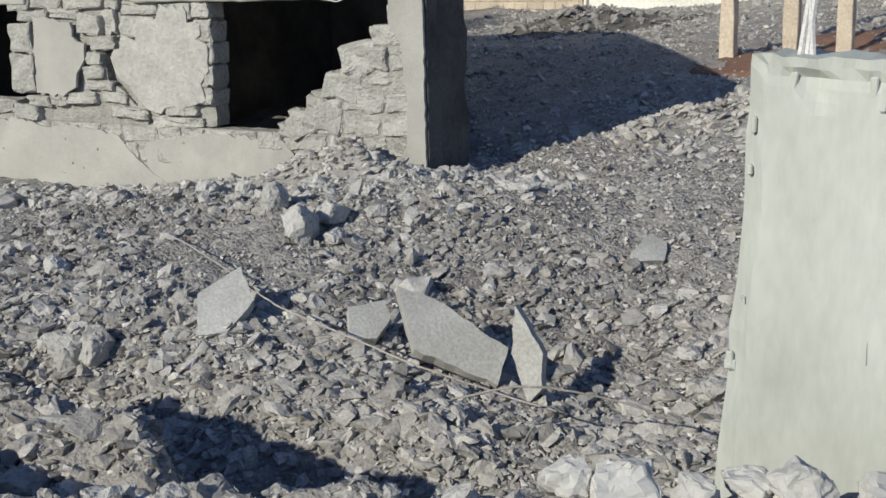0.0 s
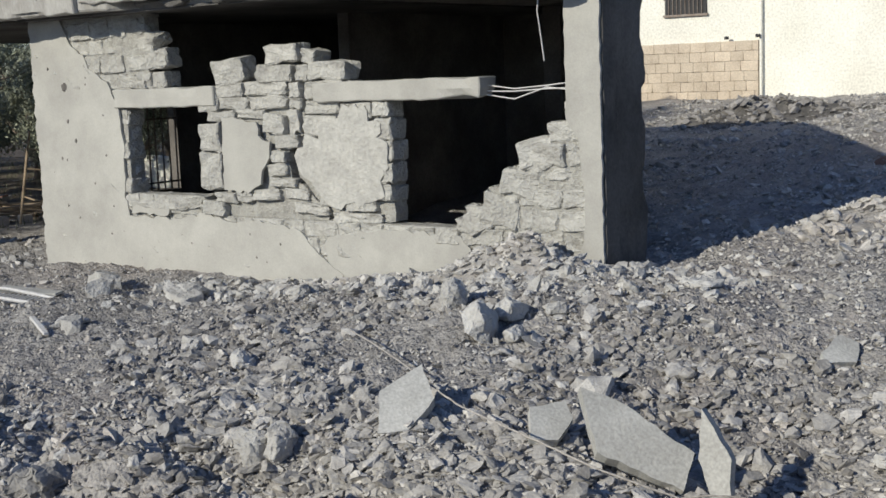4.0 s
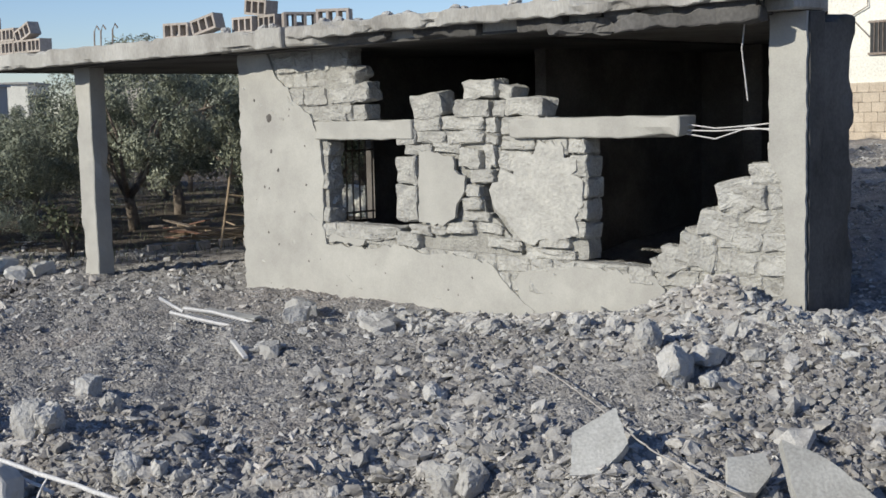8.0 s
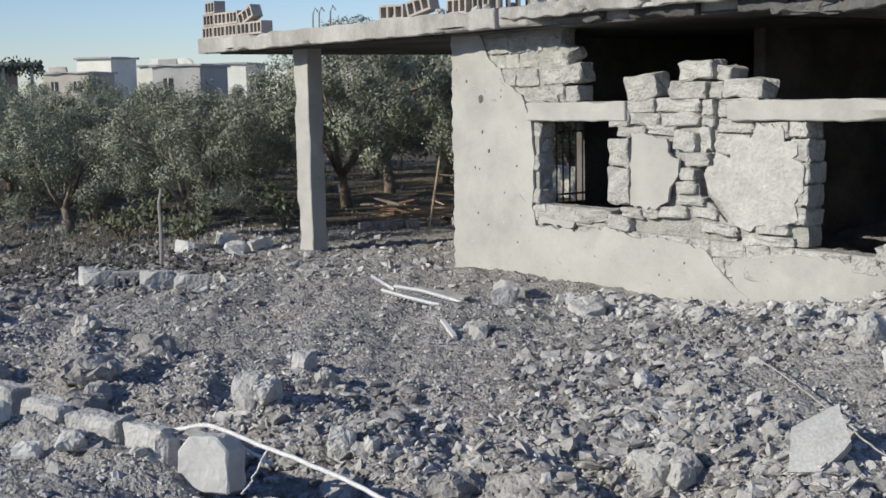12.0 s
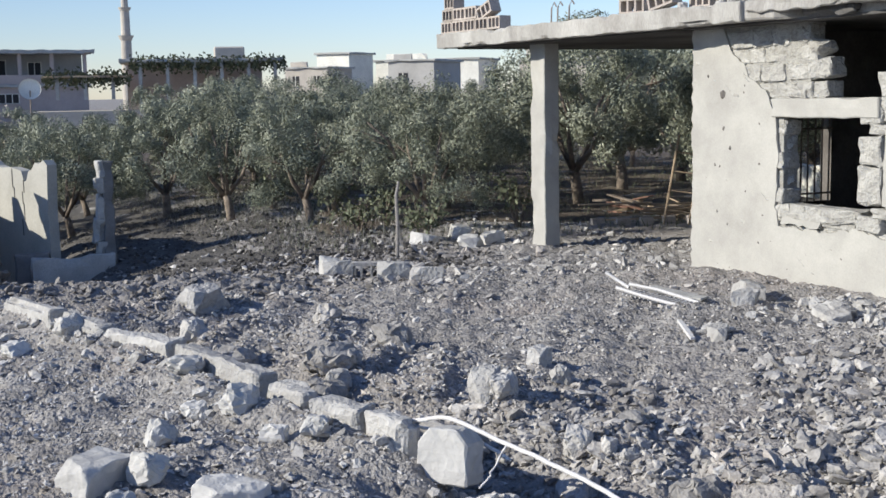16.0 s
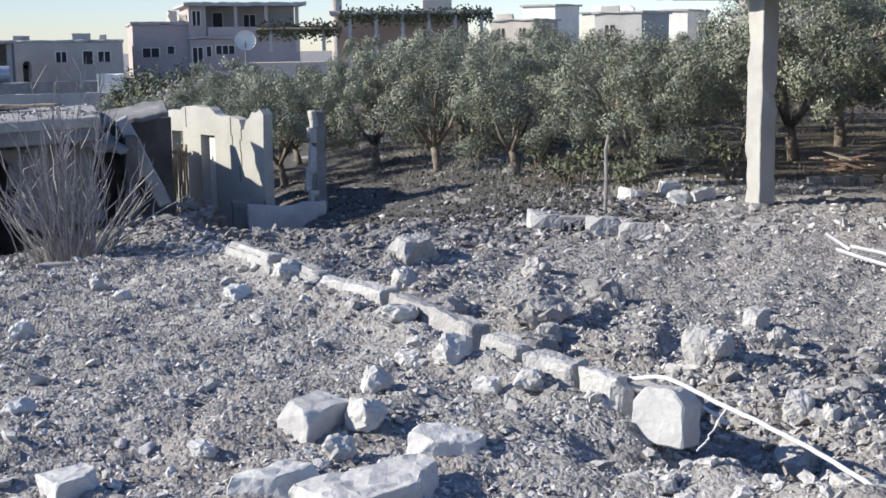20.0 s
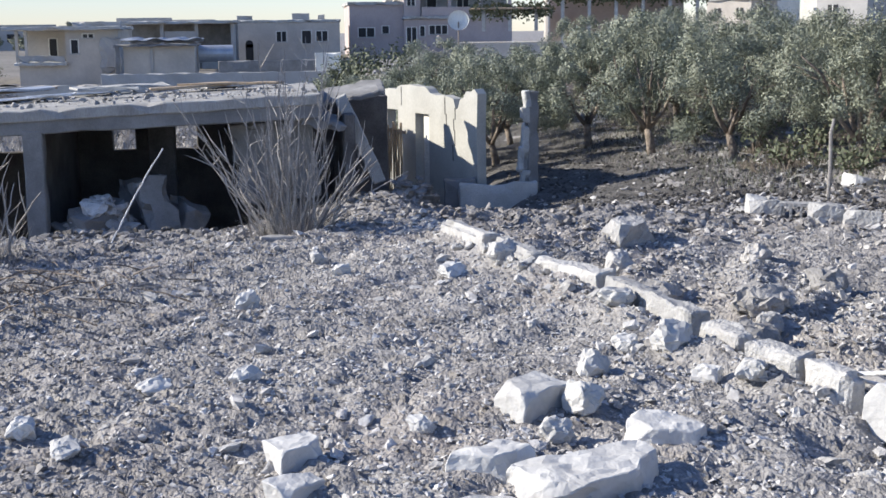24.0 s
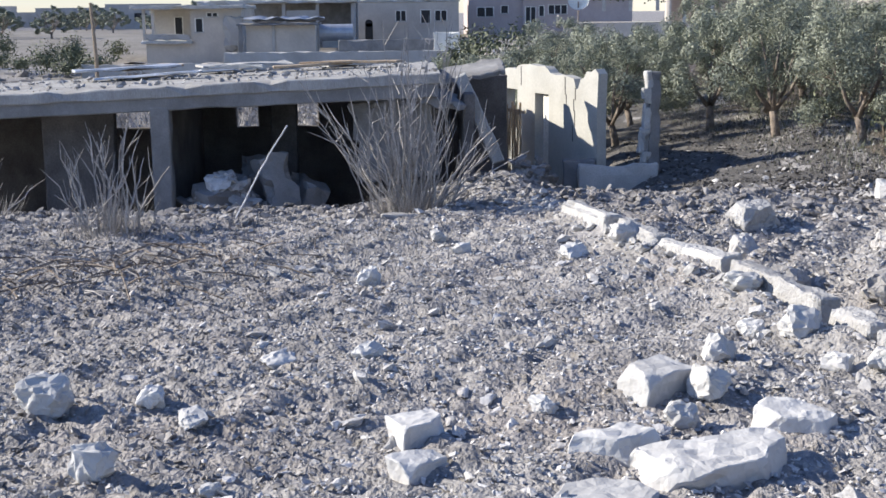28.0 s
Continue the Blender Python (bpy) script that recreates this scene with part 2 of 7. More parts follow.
M_BARK = mat("olive_bark", (0.30, 0.25, 0.20), (0.15, 0.12, 0.095), scale=9, fine=40, bump=0.9, dist=0.03, rnd=0.15)
M_LEAF = mat("olive_leaf", (0.29, 0.305, 0.225), (0.17, 0.185, 0.13), rough=0.6, scale=1.2, fine=9, bump=0.0, rnd=0.45, spec=0.4)
M_WEED = mat("weed_leaf", (0.15, 0.165, 0.10), (0.09, 0.10, 0.06), rough=0.7, scale=2, fine=9, bump=0.0, rnd=0.4)
M_DARK = mat("dark_opening", (0.03, 0.03, 0.032), rough=0.5, bump=0.0, rnd=0.2)
M_FAR1 = mat("grey_house", (0.43, 0.415, 0.39), (0.34, 0.33, 0.31), scale=0.5, fine=6, bump=0.05, grain=0.04, rnd=0.05)
M_FAR2 = mat("cream_house", (0.56, 0.51, 0.44), (0.43, 0.39, 0.34), scale=0.5, fine=6, bump=0.05, grain=0.04, rnd=0.05)
M_PINK = mat("pink_house", (0.48, 0.41, 0.38), (0.40, 0.34, 0.315), scale=0.5, fine=6, bump=0.05, grain=0.04, rnd=0.05)
M_SOIL = mat("orchard_soil", (0.14, 0.115, 0.09), (0.08, 0.066, 0.052), scale=2.5, fine=35, bump=1.0, dist=0.04, rnd=0.02, dirt=(0.26, 0.22, 0.17), dirt_scale=0.7, dirt_amount=0.6)
M_RED = mat("red_earth", (0.24, 0.135, 0.095), (0.17, 0.10, 0.075), scale=2, fine=40, bump=0.8, dist=0.03)
M_TIN = mat("grey_sheet", (0.50, 0.52, 0.55), (0.40, 0.41, 0.43), rough=0.45, scale=2, fine=30, bump=0.2, metal=0.5, rnd=0.05)


from mathutils.geometry import tessellate_polygon


# ---- mesh helpers ----
def link(name, bm, material, parent=None, label="", smooth=False):
    me = bpy.data.meshes.new(name)
    bm.normal_update()
    bm.to_mesh(me)
    bm.free()
    if material:
        me.materials.append(material)
    if smooth:
        me.shade_smooth()
    ob = new(name, me)
    if parent:
        ob.parent = parent
    if label:
        ob["label"] = label
    return ob


def part(name, bm, material, parent, label="", smooth=False):
    return link(name, bm, material, parent, label, smooth)


def share(name, me, parent, m):
    ob = new(name, me)
    ob.parent = parent
    ob.matrix_basis = m
    return ob


def thing(name, loc=(0, 0, 0), rz=0.0):
    ob = new(name)
    ob.empty_display_size = 0.1
    ob.matrix_basis = pose(*loc, 0, 0, rz)
    return ob


def add_box(bm, c, s, rot=None, jit=0.0, rng=random):
    r = bmesh.ops.create_cube(bm, size=1.0)
    m = Matrix.Translation(c) @ (rot.to_4x4() if rot else Matrix.Identity(4)) @ Matrix.Diagonal((*s, 1))
    for v in r["verts"]:
        v.co = m @ v.co
        if jit:
            v.co += Vector((rng.uniform(-jit, jit), rng.uniform(-jit, jit), rng.uniform(-jit, jit)))
    return r["verts"]


def box_bm(c, s, rot=None, bevel=0.0, jit=0.0, seg=1):
    bm = bmesh.new()
    add_box(bm, c, s, rot, jit)
    if bevel:
        bmesh.ops.bevel(bm, geom=bm.edges[:], offset=bevel, segments=seg, affect="EDGES")
    return bm


def worn_box(c, s, cuts=0.2, amp=0.02, bevel=0.02, seed=0):
    """A box with chipped, uneven edges: subdivided about every cuts metres and roughened."""
    bm = box_bm((0, 0, 0), s, bevel=bevel)
    for ax in range(3):
        n = int(s[ax] / cuts)
        for k in range(1, n):
            co = Vector((0, 0, 0))
            co[ax] = -s[ax] / 2 + s[ax] * k / n
            no = Vector((0, 0, 0))
            no[ax] = 1
            bmesh.ops.bisect_plane(bm, geom=bm.verts[:] + bm.edges[:] + bm.faces[:], plane_co=co, plane_no=no)
    off = Vector((seed * 3.7, seed * 1.3, seed * 7.1))
    for v in bm.verts:
        edge = sum(1 for k in range(3) if abs(abs(v.co[k]) - s[k] / 2) < bevel * 1.5)
        w = 1.0 if edge >= 2 else 0.35
        d = noise.noise_vector(v.co * 6 + off) * amp * w + noise.noise_vector(v.co * 2.1 + off) * amp * 0.6 * w
        if edge >= 2:
            chip = max(0.0, noise.noise(v.co * 2.7 + off * 2) - 0.12) * amp * 5
            d -= Vector([chip * (1 if v.co[k] > 0 else -1) if abs(abs(v.co[k]) - s[k] / 2) < bevel * 1.5 else 0 for k in range(3)])
        v.co += d
    bmesh.ops.translate(bm, verts=bm.verts[:], vec=c)
    return bm


def tube_bm(pts, r, sides=6, r2=None, bm=None):
    bm = bm or bmesh.new()
    pts = [Vector(p) for p in pts]
    r2 = r if r2 is None else r2
    rings = []
    for i, p in enumerate(pts):
        d = (pts[min(i + 1, len(pts) - 1)] - pts[max(i - 1, 0)]).normalized()
        a = d.orthogonal().normalized() if abs(d.z) > 0.9 else d.cross(Vector((0, 0, 1))).normalized()
        b = d.cross(a)
        rr = r + (r2 - r) * i / max(1, len(pts) - 1)
        rings.append([bm.verts.new(p + (a * math.cos(2 * math.pi * k / sides) + b * math.sin(2 * math.pi * k / sides)) * rr) for k in range(sides)])
    for i in range(len(rings) - 1):
        for k in range(sides):
            bm.faces.new((rings[i][k], rings[i][(k + 1) % sides], rings[i + 1][(k + 1) % sides], rings[i + 1][k]))
    bm.faces.new(rings[0][::-1])
    bm.faces.new(rings[-1])
    return bm


def sheet_bm(outline, y, thick, wob=0.03, step=0.07, seed=0):
    """A plaster skin in the x-z plane at depth y: a ragged polygon with thickness towards -y."""
    rng = random.Random(seed)
    pts = []
    n = len(outline)
    for i in range(n):
        a, b = Vector(outline[i]), Vector(outline[(i + 1) % n])
        k = max(1, int((b - a).length / step))
        straight = wob == 0
        for j in range(k):
            p = a.lerp(b, j / k)
            w = 0 if (j == 0 or straight) else wob
            pts.append((p.x + rng.uniform(-w, w), p.y + rng.uniform(-w, w)))
    bm = bmesh.new()
    f = [bm.verts.new((x, y - thick, z)) for x, z in pts]
    bk = [bm.verts.new((x * 1.0, y, z)) for x, z in pts]
    for tri in tessellate_polygon([[Vector((x, z, 0)) for x, z in pts]]):
        a, b, c = (pts[k] for k in tri)
        turn = (b[0] - a[0]) * (c[1] - a[1]) - (b[1] - a[1]) * (c[0] - a[0])
        bm.faces.new([f[k] for k in (tri if turn > 0 else tri[::-1])])
    turn = sum(pts[i][0] * pts[(i + 1) % len(pts)][1] - pts[i][1] * pts[(i + 1) % len(pts)][0] for i in range(len(pts)))
    for i in range(len(f)):
        j = (i + 1) % len(f)
        bm.faces.new((f[j], f[i], bk[i], bk[j]) if turn > 0 else (f[i], f[j], bk[j], bk[i]))
    return bm


def hull_mesh(name, seed, flat=1.0, n=22, boxy=0.5, material=None, rough=0.05):
    """An angular broken stone about 1 m across."""
    rng = random.Random(seed)
    bm = bmesh.new()
    for i in range(n):
        v = Vector((rng.gauss(0, 1), rng.gauss(0, 1), rng.gauss(0, 1))).normalized()
        mx = max(abs(v.x), abs(v.y), abs(v.z))
        v = v * ((1 - boxy) + boxy / mx) * rng.uniform(0.82, 1.0) * 0.5
        v.z *= flat
        bm.verts.new(v)
    r = bmesh.ops.convex_hull(bm, input=bm.verts[:])
    bmesh.ops.delete(bm, geom=[g for g in r["geom_interior"] if isinstance(g, bmesh.types.BMVert)], context="VERTS")
    if rough:
        bmesh.ops.bevel(bm, geom=bm.edges[:], offset=0.018, segments=1, affect="EDGES")
        bmesh.ops.triangulate(bm, faces=bm.faces[:])
        for lim in (0.16, 0.12):
            bmesh.ops.subdivide_edges(bm, edges=[e for e in bm.edges if e.calc_length() > lim], cuts=1, use_grid_fill=False)
            bmesh.ops.triangulate(bm, faces=bm.faces[:])
        for v in bm.verts:
            v.co += noise.noise_vector(v.co * 5 + Vector((seed, 0, 0))) * rough + noise.noise_vector(v.co * 12 + Vector((0, seed, 0))) * rough * 0.4
    me = bpy.data.meshes.new(name)
    bm.normal_update()
    bm.to_mesh(me)
    bm.free()
    if material:
        me.materials.append(material)
    return me


# ---- the lie of the land ----
def smooth(a, b, x):
    t = np.clip((x - a) / (b - a), 0, 1)
    return t * t * (3 - 2 * t)


def vnoise(x, y, s, seed=0.0):
    """Cheap smooth noise from turned sines."""
    x, y = x * s + seed, y * s - seed * 0.7
    return (np.sin(x * 1.3 + 1.7 * np.sin(y * 0.9 + seed)) * np.cos(y * 1.1 + 1.3 * np.sin(x * 0.7)) * 0.6
            + 0.4 * np.sin(2.3 * x + 1.1 * y + 2 * np.sin(1.7 * y + seed)))


def ridge_y(x):
    return np.interp(x, [-40, -13.6, -8.3, -6.8, -5.0, -2.9, -1.7, -0.5, 3], [-3.6, 1.4, 2.35, 2.8, 2.85, 2.6, 3.1, 3.7, 5.5])


def land(x, y):
    x, y = np.asarray(x, float), np.asarray(y, float)
    side = ridge_y(x) - y                                  # south of the kerb line is positive
    south = 0.08 + 0.42 * (1 - smooth(1.0, 5.0, np.hypot(x, y + 0.3)))
    north = -0.16 + 0.36 * smooth(-10, -5, x) * smooth(5, 9, y) + 0.05 * smooth(-16, -13, x) - 0.12 * smooth(-14, -17, x)
    h = north + (south - north) * smooth(-0.35, 0.25, side) * smooth(-24, -16, x)
    near = smooth(-15, -13, x)
    h = h + near * (0.16 * np.exp(-((side - 0.05) / 0.22) ** 2) - (0.07 + 0.17 * smooth(-12.5, -10.5, x)) * np.exp(-((side + 0.78) / 0.48) ** 2)) 
    h = h + 0.30 * smooth(-5.3, -4.2, x) * (1 - smooth(-0.4, 0.6, x)) * np.exp(-((side - 0.0) / 0.33) ** 2)
    # churned ground in the ditch and the crater
    churn = smooth(0.15, 0.7, -side) * smooth(3.6, 1.6, -side) * near
    h = h + churn * (0.10 * vnoise(x, y, 2.1, 12.0) + 0.05 * vnoise(x, y, 4.6, 2.0))
    h = h - 0.24 * np.exp(-(((x + 6.35) / 0.5) ** 2 + ((y - 2.72) / 0.42) ** 2))
    h = h - 0.5 * np.exp(-(((x + 2.5) / 1.5) ** 2 + ((y - 6.9) / 1.5) ** 2))
    h = h - 0.62 * smooth(-6.4, -4.8, x) * (1 - smooth(-1.6, -0.8, x)) * np.exp(-((side + 1.5) / 0.8) ** 2)
    # the near rim of the ditch, high enough to shade its floor
    h = h - (0.3 + 0.2 * smooth(-4.6, -3.6, x)) * smooth(-6.6, -5.4, x) * (1 - smooth(-2.6, -1.8, x)) * np.exp(-((side + 2.15) / 0.45) ** 2)
    h = h + 1.0 * smooth(-6.1, -5.2, x) * (1 - smooth(-0.94, -0.77, x / np.maximum(y, 0.5))) * np.exp(-((side + 1.0) / 0.5) ** 2)
    h = h + 0.16 * np.exp(-(((x + 4.6) / 0.9) ** 2 + ((y - 8.6) / 0.9) ** 2))
    h = h + 0.22 * np.exp(-(((x + 6.2) / 0.7) ** 2 + ((y - 9.55) / 0.45) ** 2))
    h = h + np.interp(y, [10.4, 11.8, 13.2, 14.9, 19, 27, 34], [0, 0.07, 0.21, 0.38, 0.78, 1.32, 1.42]) * smooth(-20, -11, x + np.maximum(0, y - 18) * 0.6)
    h = h + 0.25 * smooth(-4.3, -2.0, x) * smooth(8.5, 11, y)
    drop = smooth(-15.0, -20.5, x) * smooth(5.0, 2.2, y)
    drop = drop + 0.36 * smooth(-17.5, -22.5, x) * smooth(9.0, 4.6, y) * (1 - drop)
    h = h + 0.22 * np.exp(-((x + 15.2) / 0.9) ** 2) * smooth(6.0, 3.5, y) * smooth(-1.5, 1.5, y)
    h = h - 0.22 * smooth(-12.8, -15.0, x) * smooth(1.2, -1.5, y)
    h = h - 1.75 * drop * smooth(-140, -60, x)
    fine = smooth(60, 20, np.hypot(x, y))
    h = h + fine * (0.045 * vnoise(x, y, 1.1, 3.0) + 0.035 * vnoise(x, y, 2.7, 8.0) + 0.02 * vnoise(x, y, 6.5, 1.0))
    return h


def lz(x, y):
    return float(land(x, y))


def axis_steps(lo, hi, inner_lo, inner_hi, fine, grow=1.22):
    a = list(np.arange(inner_lo, inner_hi, fine))
    s, x = fine, inner_hi
    while x < hi:
        a.append(x)
        s *= grow
        x += s
    a.append(hi)
    s, x = fine, inner_lo
    left = []
    while x > lo:
        s *= grow
        x -= s
        left.append(max(x, lo))
    return np.array(sorted(set(left + a)))


def build_ground():
    xs = axis_steps(-3500, 3500, -17.5, 1.5, 0.052)
    ys = axis_steps(-3500, 3500, -4.0, 12.0, 0.052)
    gx, gy = np.meshgrid(xs, ys)
    gz = land(gx, gy)
    rough = smooth(40, 12, np.hypot(gx, gy))
    rng = np.random.default_rng(4)
    gz = gz + rough * rng.normal(0, 0.017, gz.shape)
    nx, ny = len(xs), len(ys)
    idx = np.arange(nx * ny).reshape(ny, nx)
    quads = np.stack([idx[:-1, :-1], idx[:-1, 1:], idx[1:, 1:], idx[1:, :-1]], -1).reshape(-1, 4)
    me = bpy.data.meshes.new("ground")
    me.from_pydata(np.stack([gx, gy, gz], -1).reshape(-1, 3).tolist(), [], quads.tolist())
    me.materials.append(M_GROUND)
    me.shade_smooth()
    ob = new("ground", me)
    tagged(ob, "dusty grey rubble-strewn earth with patches of red soil", "ground", kind="structure")


build_ground()

def chip_shapes(k, n, seed):
    """Small angular shapes about 1 across: vertices and triangles."""
    rng = random.Random(seed)
    out = []
    for _ in range(k):
        bm = bmesh.new()
        for i in range(n):
            v = Vector((rng.gauss(0, 1), rng.gauss(0, 1), rng.gauss(0, 1))).normalized()
            v *= 0.5 / max(0.62, max(abs(v.x), abs(v.y), abs(v.z))) * rng.uniform(0.75, 1)
            bm.verts.new(v)
        r = bmesh.ops.convex_hull(bm, input=bm.verts[:])
        bmesh.ops.delete(bm, geom=[g for g in r["geom_interior"] if isinstance(g, bmesh.types.BMVert)], context="VERTS")
        bm.verts.index_update()
        out.append((np.array([v.co[:] for v in bm.verts]), np.array([[v.index for v in f.verts] for f in bm.faces])))
        bm.free()
    return out


CHIP_SMALL = chip_shapes(10, 8, 1)
CHIP_LARGE = chip_shapes(14, 14, 2)


def rough_shapes(k, seed):
    """Lumpy broken pieces about 1 across, no longer convex."""
    out = []
    for q in range(k):
        me = hull_mesh("chip", seed + q, flat=0.9, n=15, boxy=0.35, rough=0)
        bm = bmesh.new()
        bm.from_mesh(me)
        bpy.data.meshes.remove(me)
        bmesh.ops.triangulate(bm, faces=bm.faces[:])
        bmesh.ops.subdivide_edges(bm, edges=[e for e in bm.edges if e.calc_length() > 0.3], cuts=1)
        bmesh.ops.triangulate(bm, faces=bm.faces[:])
        for v in bm.verts:
            v.co += noise.noise_vector(v.co * 4 + Vector((q, seed, 0))) * 0.13
        bm.verts.index_update()
        out.append((np.array([v.co[:] for v in bm.verts]), np.array([[v.index for v in f.verts] for f in bm.faces])))
        bm.free()
    return out


CHIP_ROUGH = rough_shapes(12, 300)


def chips(name, label, cat, n, where, size_lo, size_hi, material, seed, power=2.2, sink=0.25, flat=0.75, shapes=None, floor=None):
    """Loose broken chips: one joined mesh of many small angular pieces lying on the land."""
    rng = np.random.default_rng(seed)
    pos = where(rng, n)
    shapes = shapes or CHIP_LARGE
    kind = rng.integers(0, len(shapes), len(pos))
    vs, fs, base = [], [], 0
    for k, (sv, sf) in enumerate(shapes):
        p = pos[kind == k]
        n = len(p)
        if not n:
            continue
        size = size_lo + (size_hi - size_lo) * rng.random(n) ** power
        dim = np.stack([rng.uniform(0.7, 1.5, n), rng.uniform(0.6, 1.1, n), rng.uniform(0.35, 1.0, n) * flat], -1) * size[:, None]
        v = sv[None] * dim[:, None, :]
        for i, j, ang in ((1, 2, rng.normal(0, 0.4, n)), (2, 0, rng.normal(0, 0.4, n)), (0, 1, rng.uniform(0, 2 * np.pi, n))):
            c, s = np.cos(ang)[:, None], np.sin(ang)[:, None]
            a, b = v[..., i] * c - v[..., j] * s, v[..., i] * s + v[..., j] * c
            v[..., i], v[..., j] = a, b
        v[..., 0] += p[:, 0:1]
        v[..., 1] += p[:, 1:2]
        v[..., 2] += ((land(p[:, 0], p[:, 1]) if floor is None else floor(p[:, 0], p[:, 1]) if callable(floor) else floor) + dim[:, 2] * (0.5 - sink))[:, None]
        vs.append(v.reshape(-1, 3))
        fs.append((sf[None] + (np.arange(n) * len(sv))[:, None, None]).reshape(-1, 3) + base)
        base += n * len(sv)
    me = bpy.data.meshes.new(name)
    me.from_pydata(np.concatenate(vs).tolist(), [], np.concatenate(fs).tolist())
    me.materials.append(material)
    ob = new(name, me)
    return tagged(ob, label, cat, kind="stuff")


def yard(rng, n):
    """Spots in the yard, denser near the walker, off the house floor."""
    r = 3.2 + 15 * rng.random(n) ** 0.8
    a = rng.uniform(radians(10), radians(112), n)
    p = np.stack([-r * np.sin(a), r * np.cos(a)], -1)
    ok = (np.hypot(p[:, 0] + 6.4, p[:, 1] - 2.75) > 0.42) & ((p[:, 1] > ridge_y(p[:, 0])) | (rng.random(n) < 0.4)) & ~((p[:, 1] > 9.7) & (p[:, 0] < -5.5) & (p[:, 0] > -18)) & (p[:, 0] > -18.5) & ~((p[:, 0] < -14.3) & (p[:, 1] < 6.8))
    return p[ok]


def bank(rng, n):
    """The stony bank beside and behind the house, and the crater's rim."""
    p = np.stack([rng.uniform(-13.0, 2.5, n), 6.2 + 21 * rng.random(n) ** 1.25], -1)
    ok = ~((p[:, 1] > 9.6) & (p[:, 0] < -5.4) & (p[:, 1] < 10.9)) & (p[:, 0] > -5.3 - np.maximum(0, p[:, 1] - 10) * 0.6)
    return p[ok]


def wall_foot(rng, n):
    x = rng.uniform(-10.5, -4.0, n)
    y = 9.75 - np.abs(rng.normal(0, 0.75, n))
    return np.stack([x, y], -1)


def kerb_zone(rng, n):
    x = rng.uniform(-14, -1.0, n)
    p = np.stack([x, ridge_y(x) + rng.normal(0, 0.3, n)], -1)
    return p[np.hypot(p[:, 0] + 6.4, p[:, 1] - 2.75) > 0.42]


def berm(rng, n):
    return np.stack([rng.normal(-15.4, 0.9, n), rng.uniform(-6, 6.5, n)], -1)


def behind_house(rng, n):
    return np.stack([rng.uniform(-26, -13.5, n), rng.uniform(4, 12, n)], -1)


def crater(rng, n):
    p = np.stack([rng.uniform(-8.5, 0.3, n), rng.uniform(3.2, 8.3, n)], -1)
    return p[(p[:, 1] > ridge_y(p[:, 0]) + 0.35) & (vnoise(p[:, 0], p[:, 1], 0.8, 5.0) > -0.45)]


def crater_near(rng, n):
    """The dark earth lies on the crater's western half."""
    p = crater(rng, n)
    return p[p[:, 0] < -2.7 + 0.7 * vnoise(p[:, 0], p[:, 1], 1.1, 4.0)]


def weedy(p):
    """How far the terrace turns to bare earth and weeds at a spot."""
    return smooth(-0.2, -2.2, p[:, 1] + 0.5 * vnoise(p[:, 0], p[:, 1], 0.9, 2.0)) * smooth(-2.5, -5.0, p[:, 0])


def terrace_earth(rng, n):
    p = np.stack([rng.uniform(-14.2, -3.0, n), rng.uniform(-6.0, 0.3, n)], -1)
    return p[rng.random(n) < weedy(p)]


def terrace(rng, n):
    r = 3.0 + 12.5 * rng.random(n) ** 0.75
    a = rng.uniform(radians(60), radians(120), n)
    p = np.stack([-r * np.sin(a), r * np.cos(a)], -1)
    return p[(p[:, 1] < ridge_y(p[:, 0]) + 0.1) & (rng.random(n) > 0.72 * weedy(p))]


def ditch(rng, n):
    x = rng.uniform(-14.5, -5.0, n)
    return np.stack([x, ridge_y(x) + rng.uniform(0.15, 2.6, n)], -1)


def slope(rng, n):
    return np.stack([rng.uniform(-25, -15.3, n), rng.uniform(-7, 8, n)], -1)


chips("gravel", "fine grey concrete and stone gravel over the yard", "gravel", 52000, yard, 0.014, 0.055, M_RUBBLE, 11, power=1.9, shapes=CHIP_SMALL, sink=0.32)
chips("terrace_gravel", "pale gravel and mortar crumbs over the terrace", "gravel", 58000, terrace, 0.012, 0.05, M_GRAVEL, 19, power=2.0, shapes=CHIP_SMALL, sink=0.34)
chips("rubble", "broken grey masonry crumbs scattered over the yard", "rubble", 20000, yard, 0.022, 0.065, M_RUBBLE, 12, power=1.9, shapes=CHIP_SMALL, sink=0.32)
chips("rubble_lumps", "broken grey masonry lumps scattered over the yard", "rubble", 2700, yard, 0.055, 0.15, M_RUBBLE, 62, power=2.6, shapes=CHIP_ROUGH, sink=0.33)
chips("terrace_rubble", "pale broken lumps scattered over the terrace", "rubble", 1500, terrace, 0.03, 0.12, M_GRAVEL, 20, power=2.8, shapes=CHIP_ROUGH)
chips("crater_clods", "coarse grey clods and broken mortar in the crater", "rubble", 11000, crater, 0.022, 0.075, M_LUMP, 23, power=2.0, shapes=CHIP_SMALL, sink=0.3)
chips("crater_lumps", "churned grey lumps of mortar and earth in the crater", "rubble", 2600, crater, 0.06, 0.2, M_LUMP, 63, power=2.4, shapes=CHIP_ROUGH, sink=0.33)
chips("crater_spill", "coarse churned lumps thrown over the near side of the crater", "rubble", 2600,
      lambda r, n: np.stack([r.uniform(-6.6, -1.6, n), r.uniform(4.2, 6.4, n)], -1), 0.05, 0.17, M_LUMP, 65, power=2.0, shapes=CHIP_ROUGH, sink=0.3)
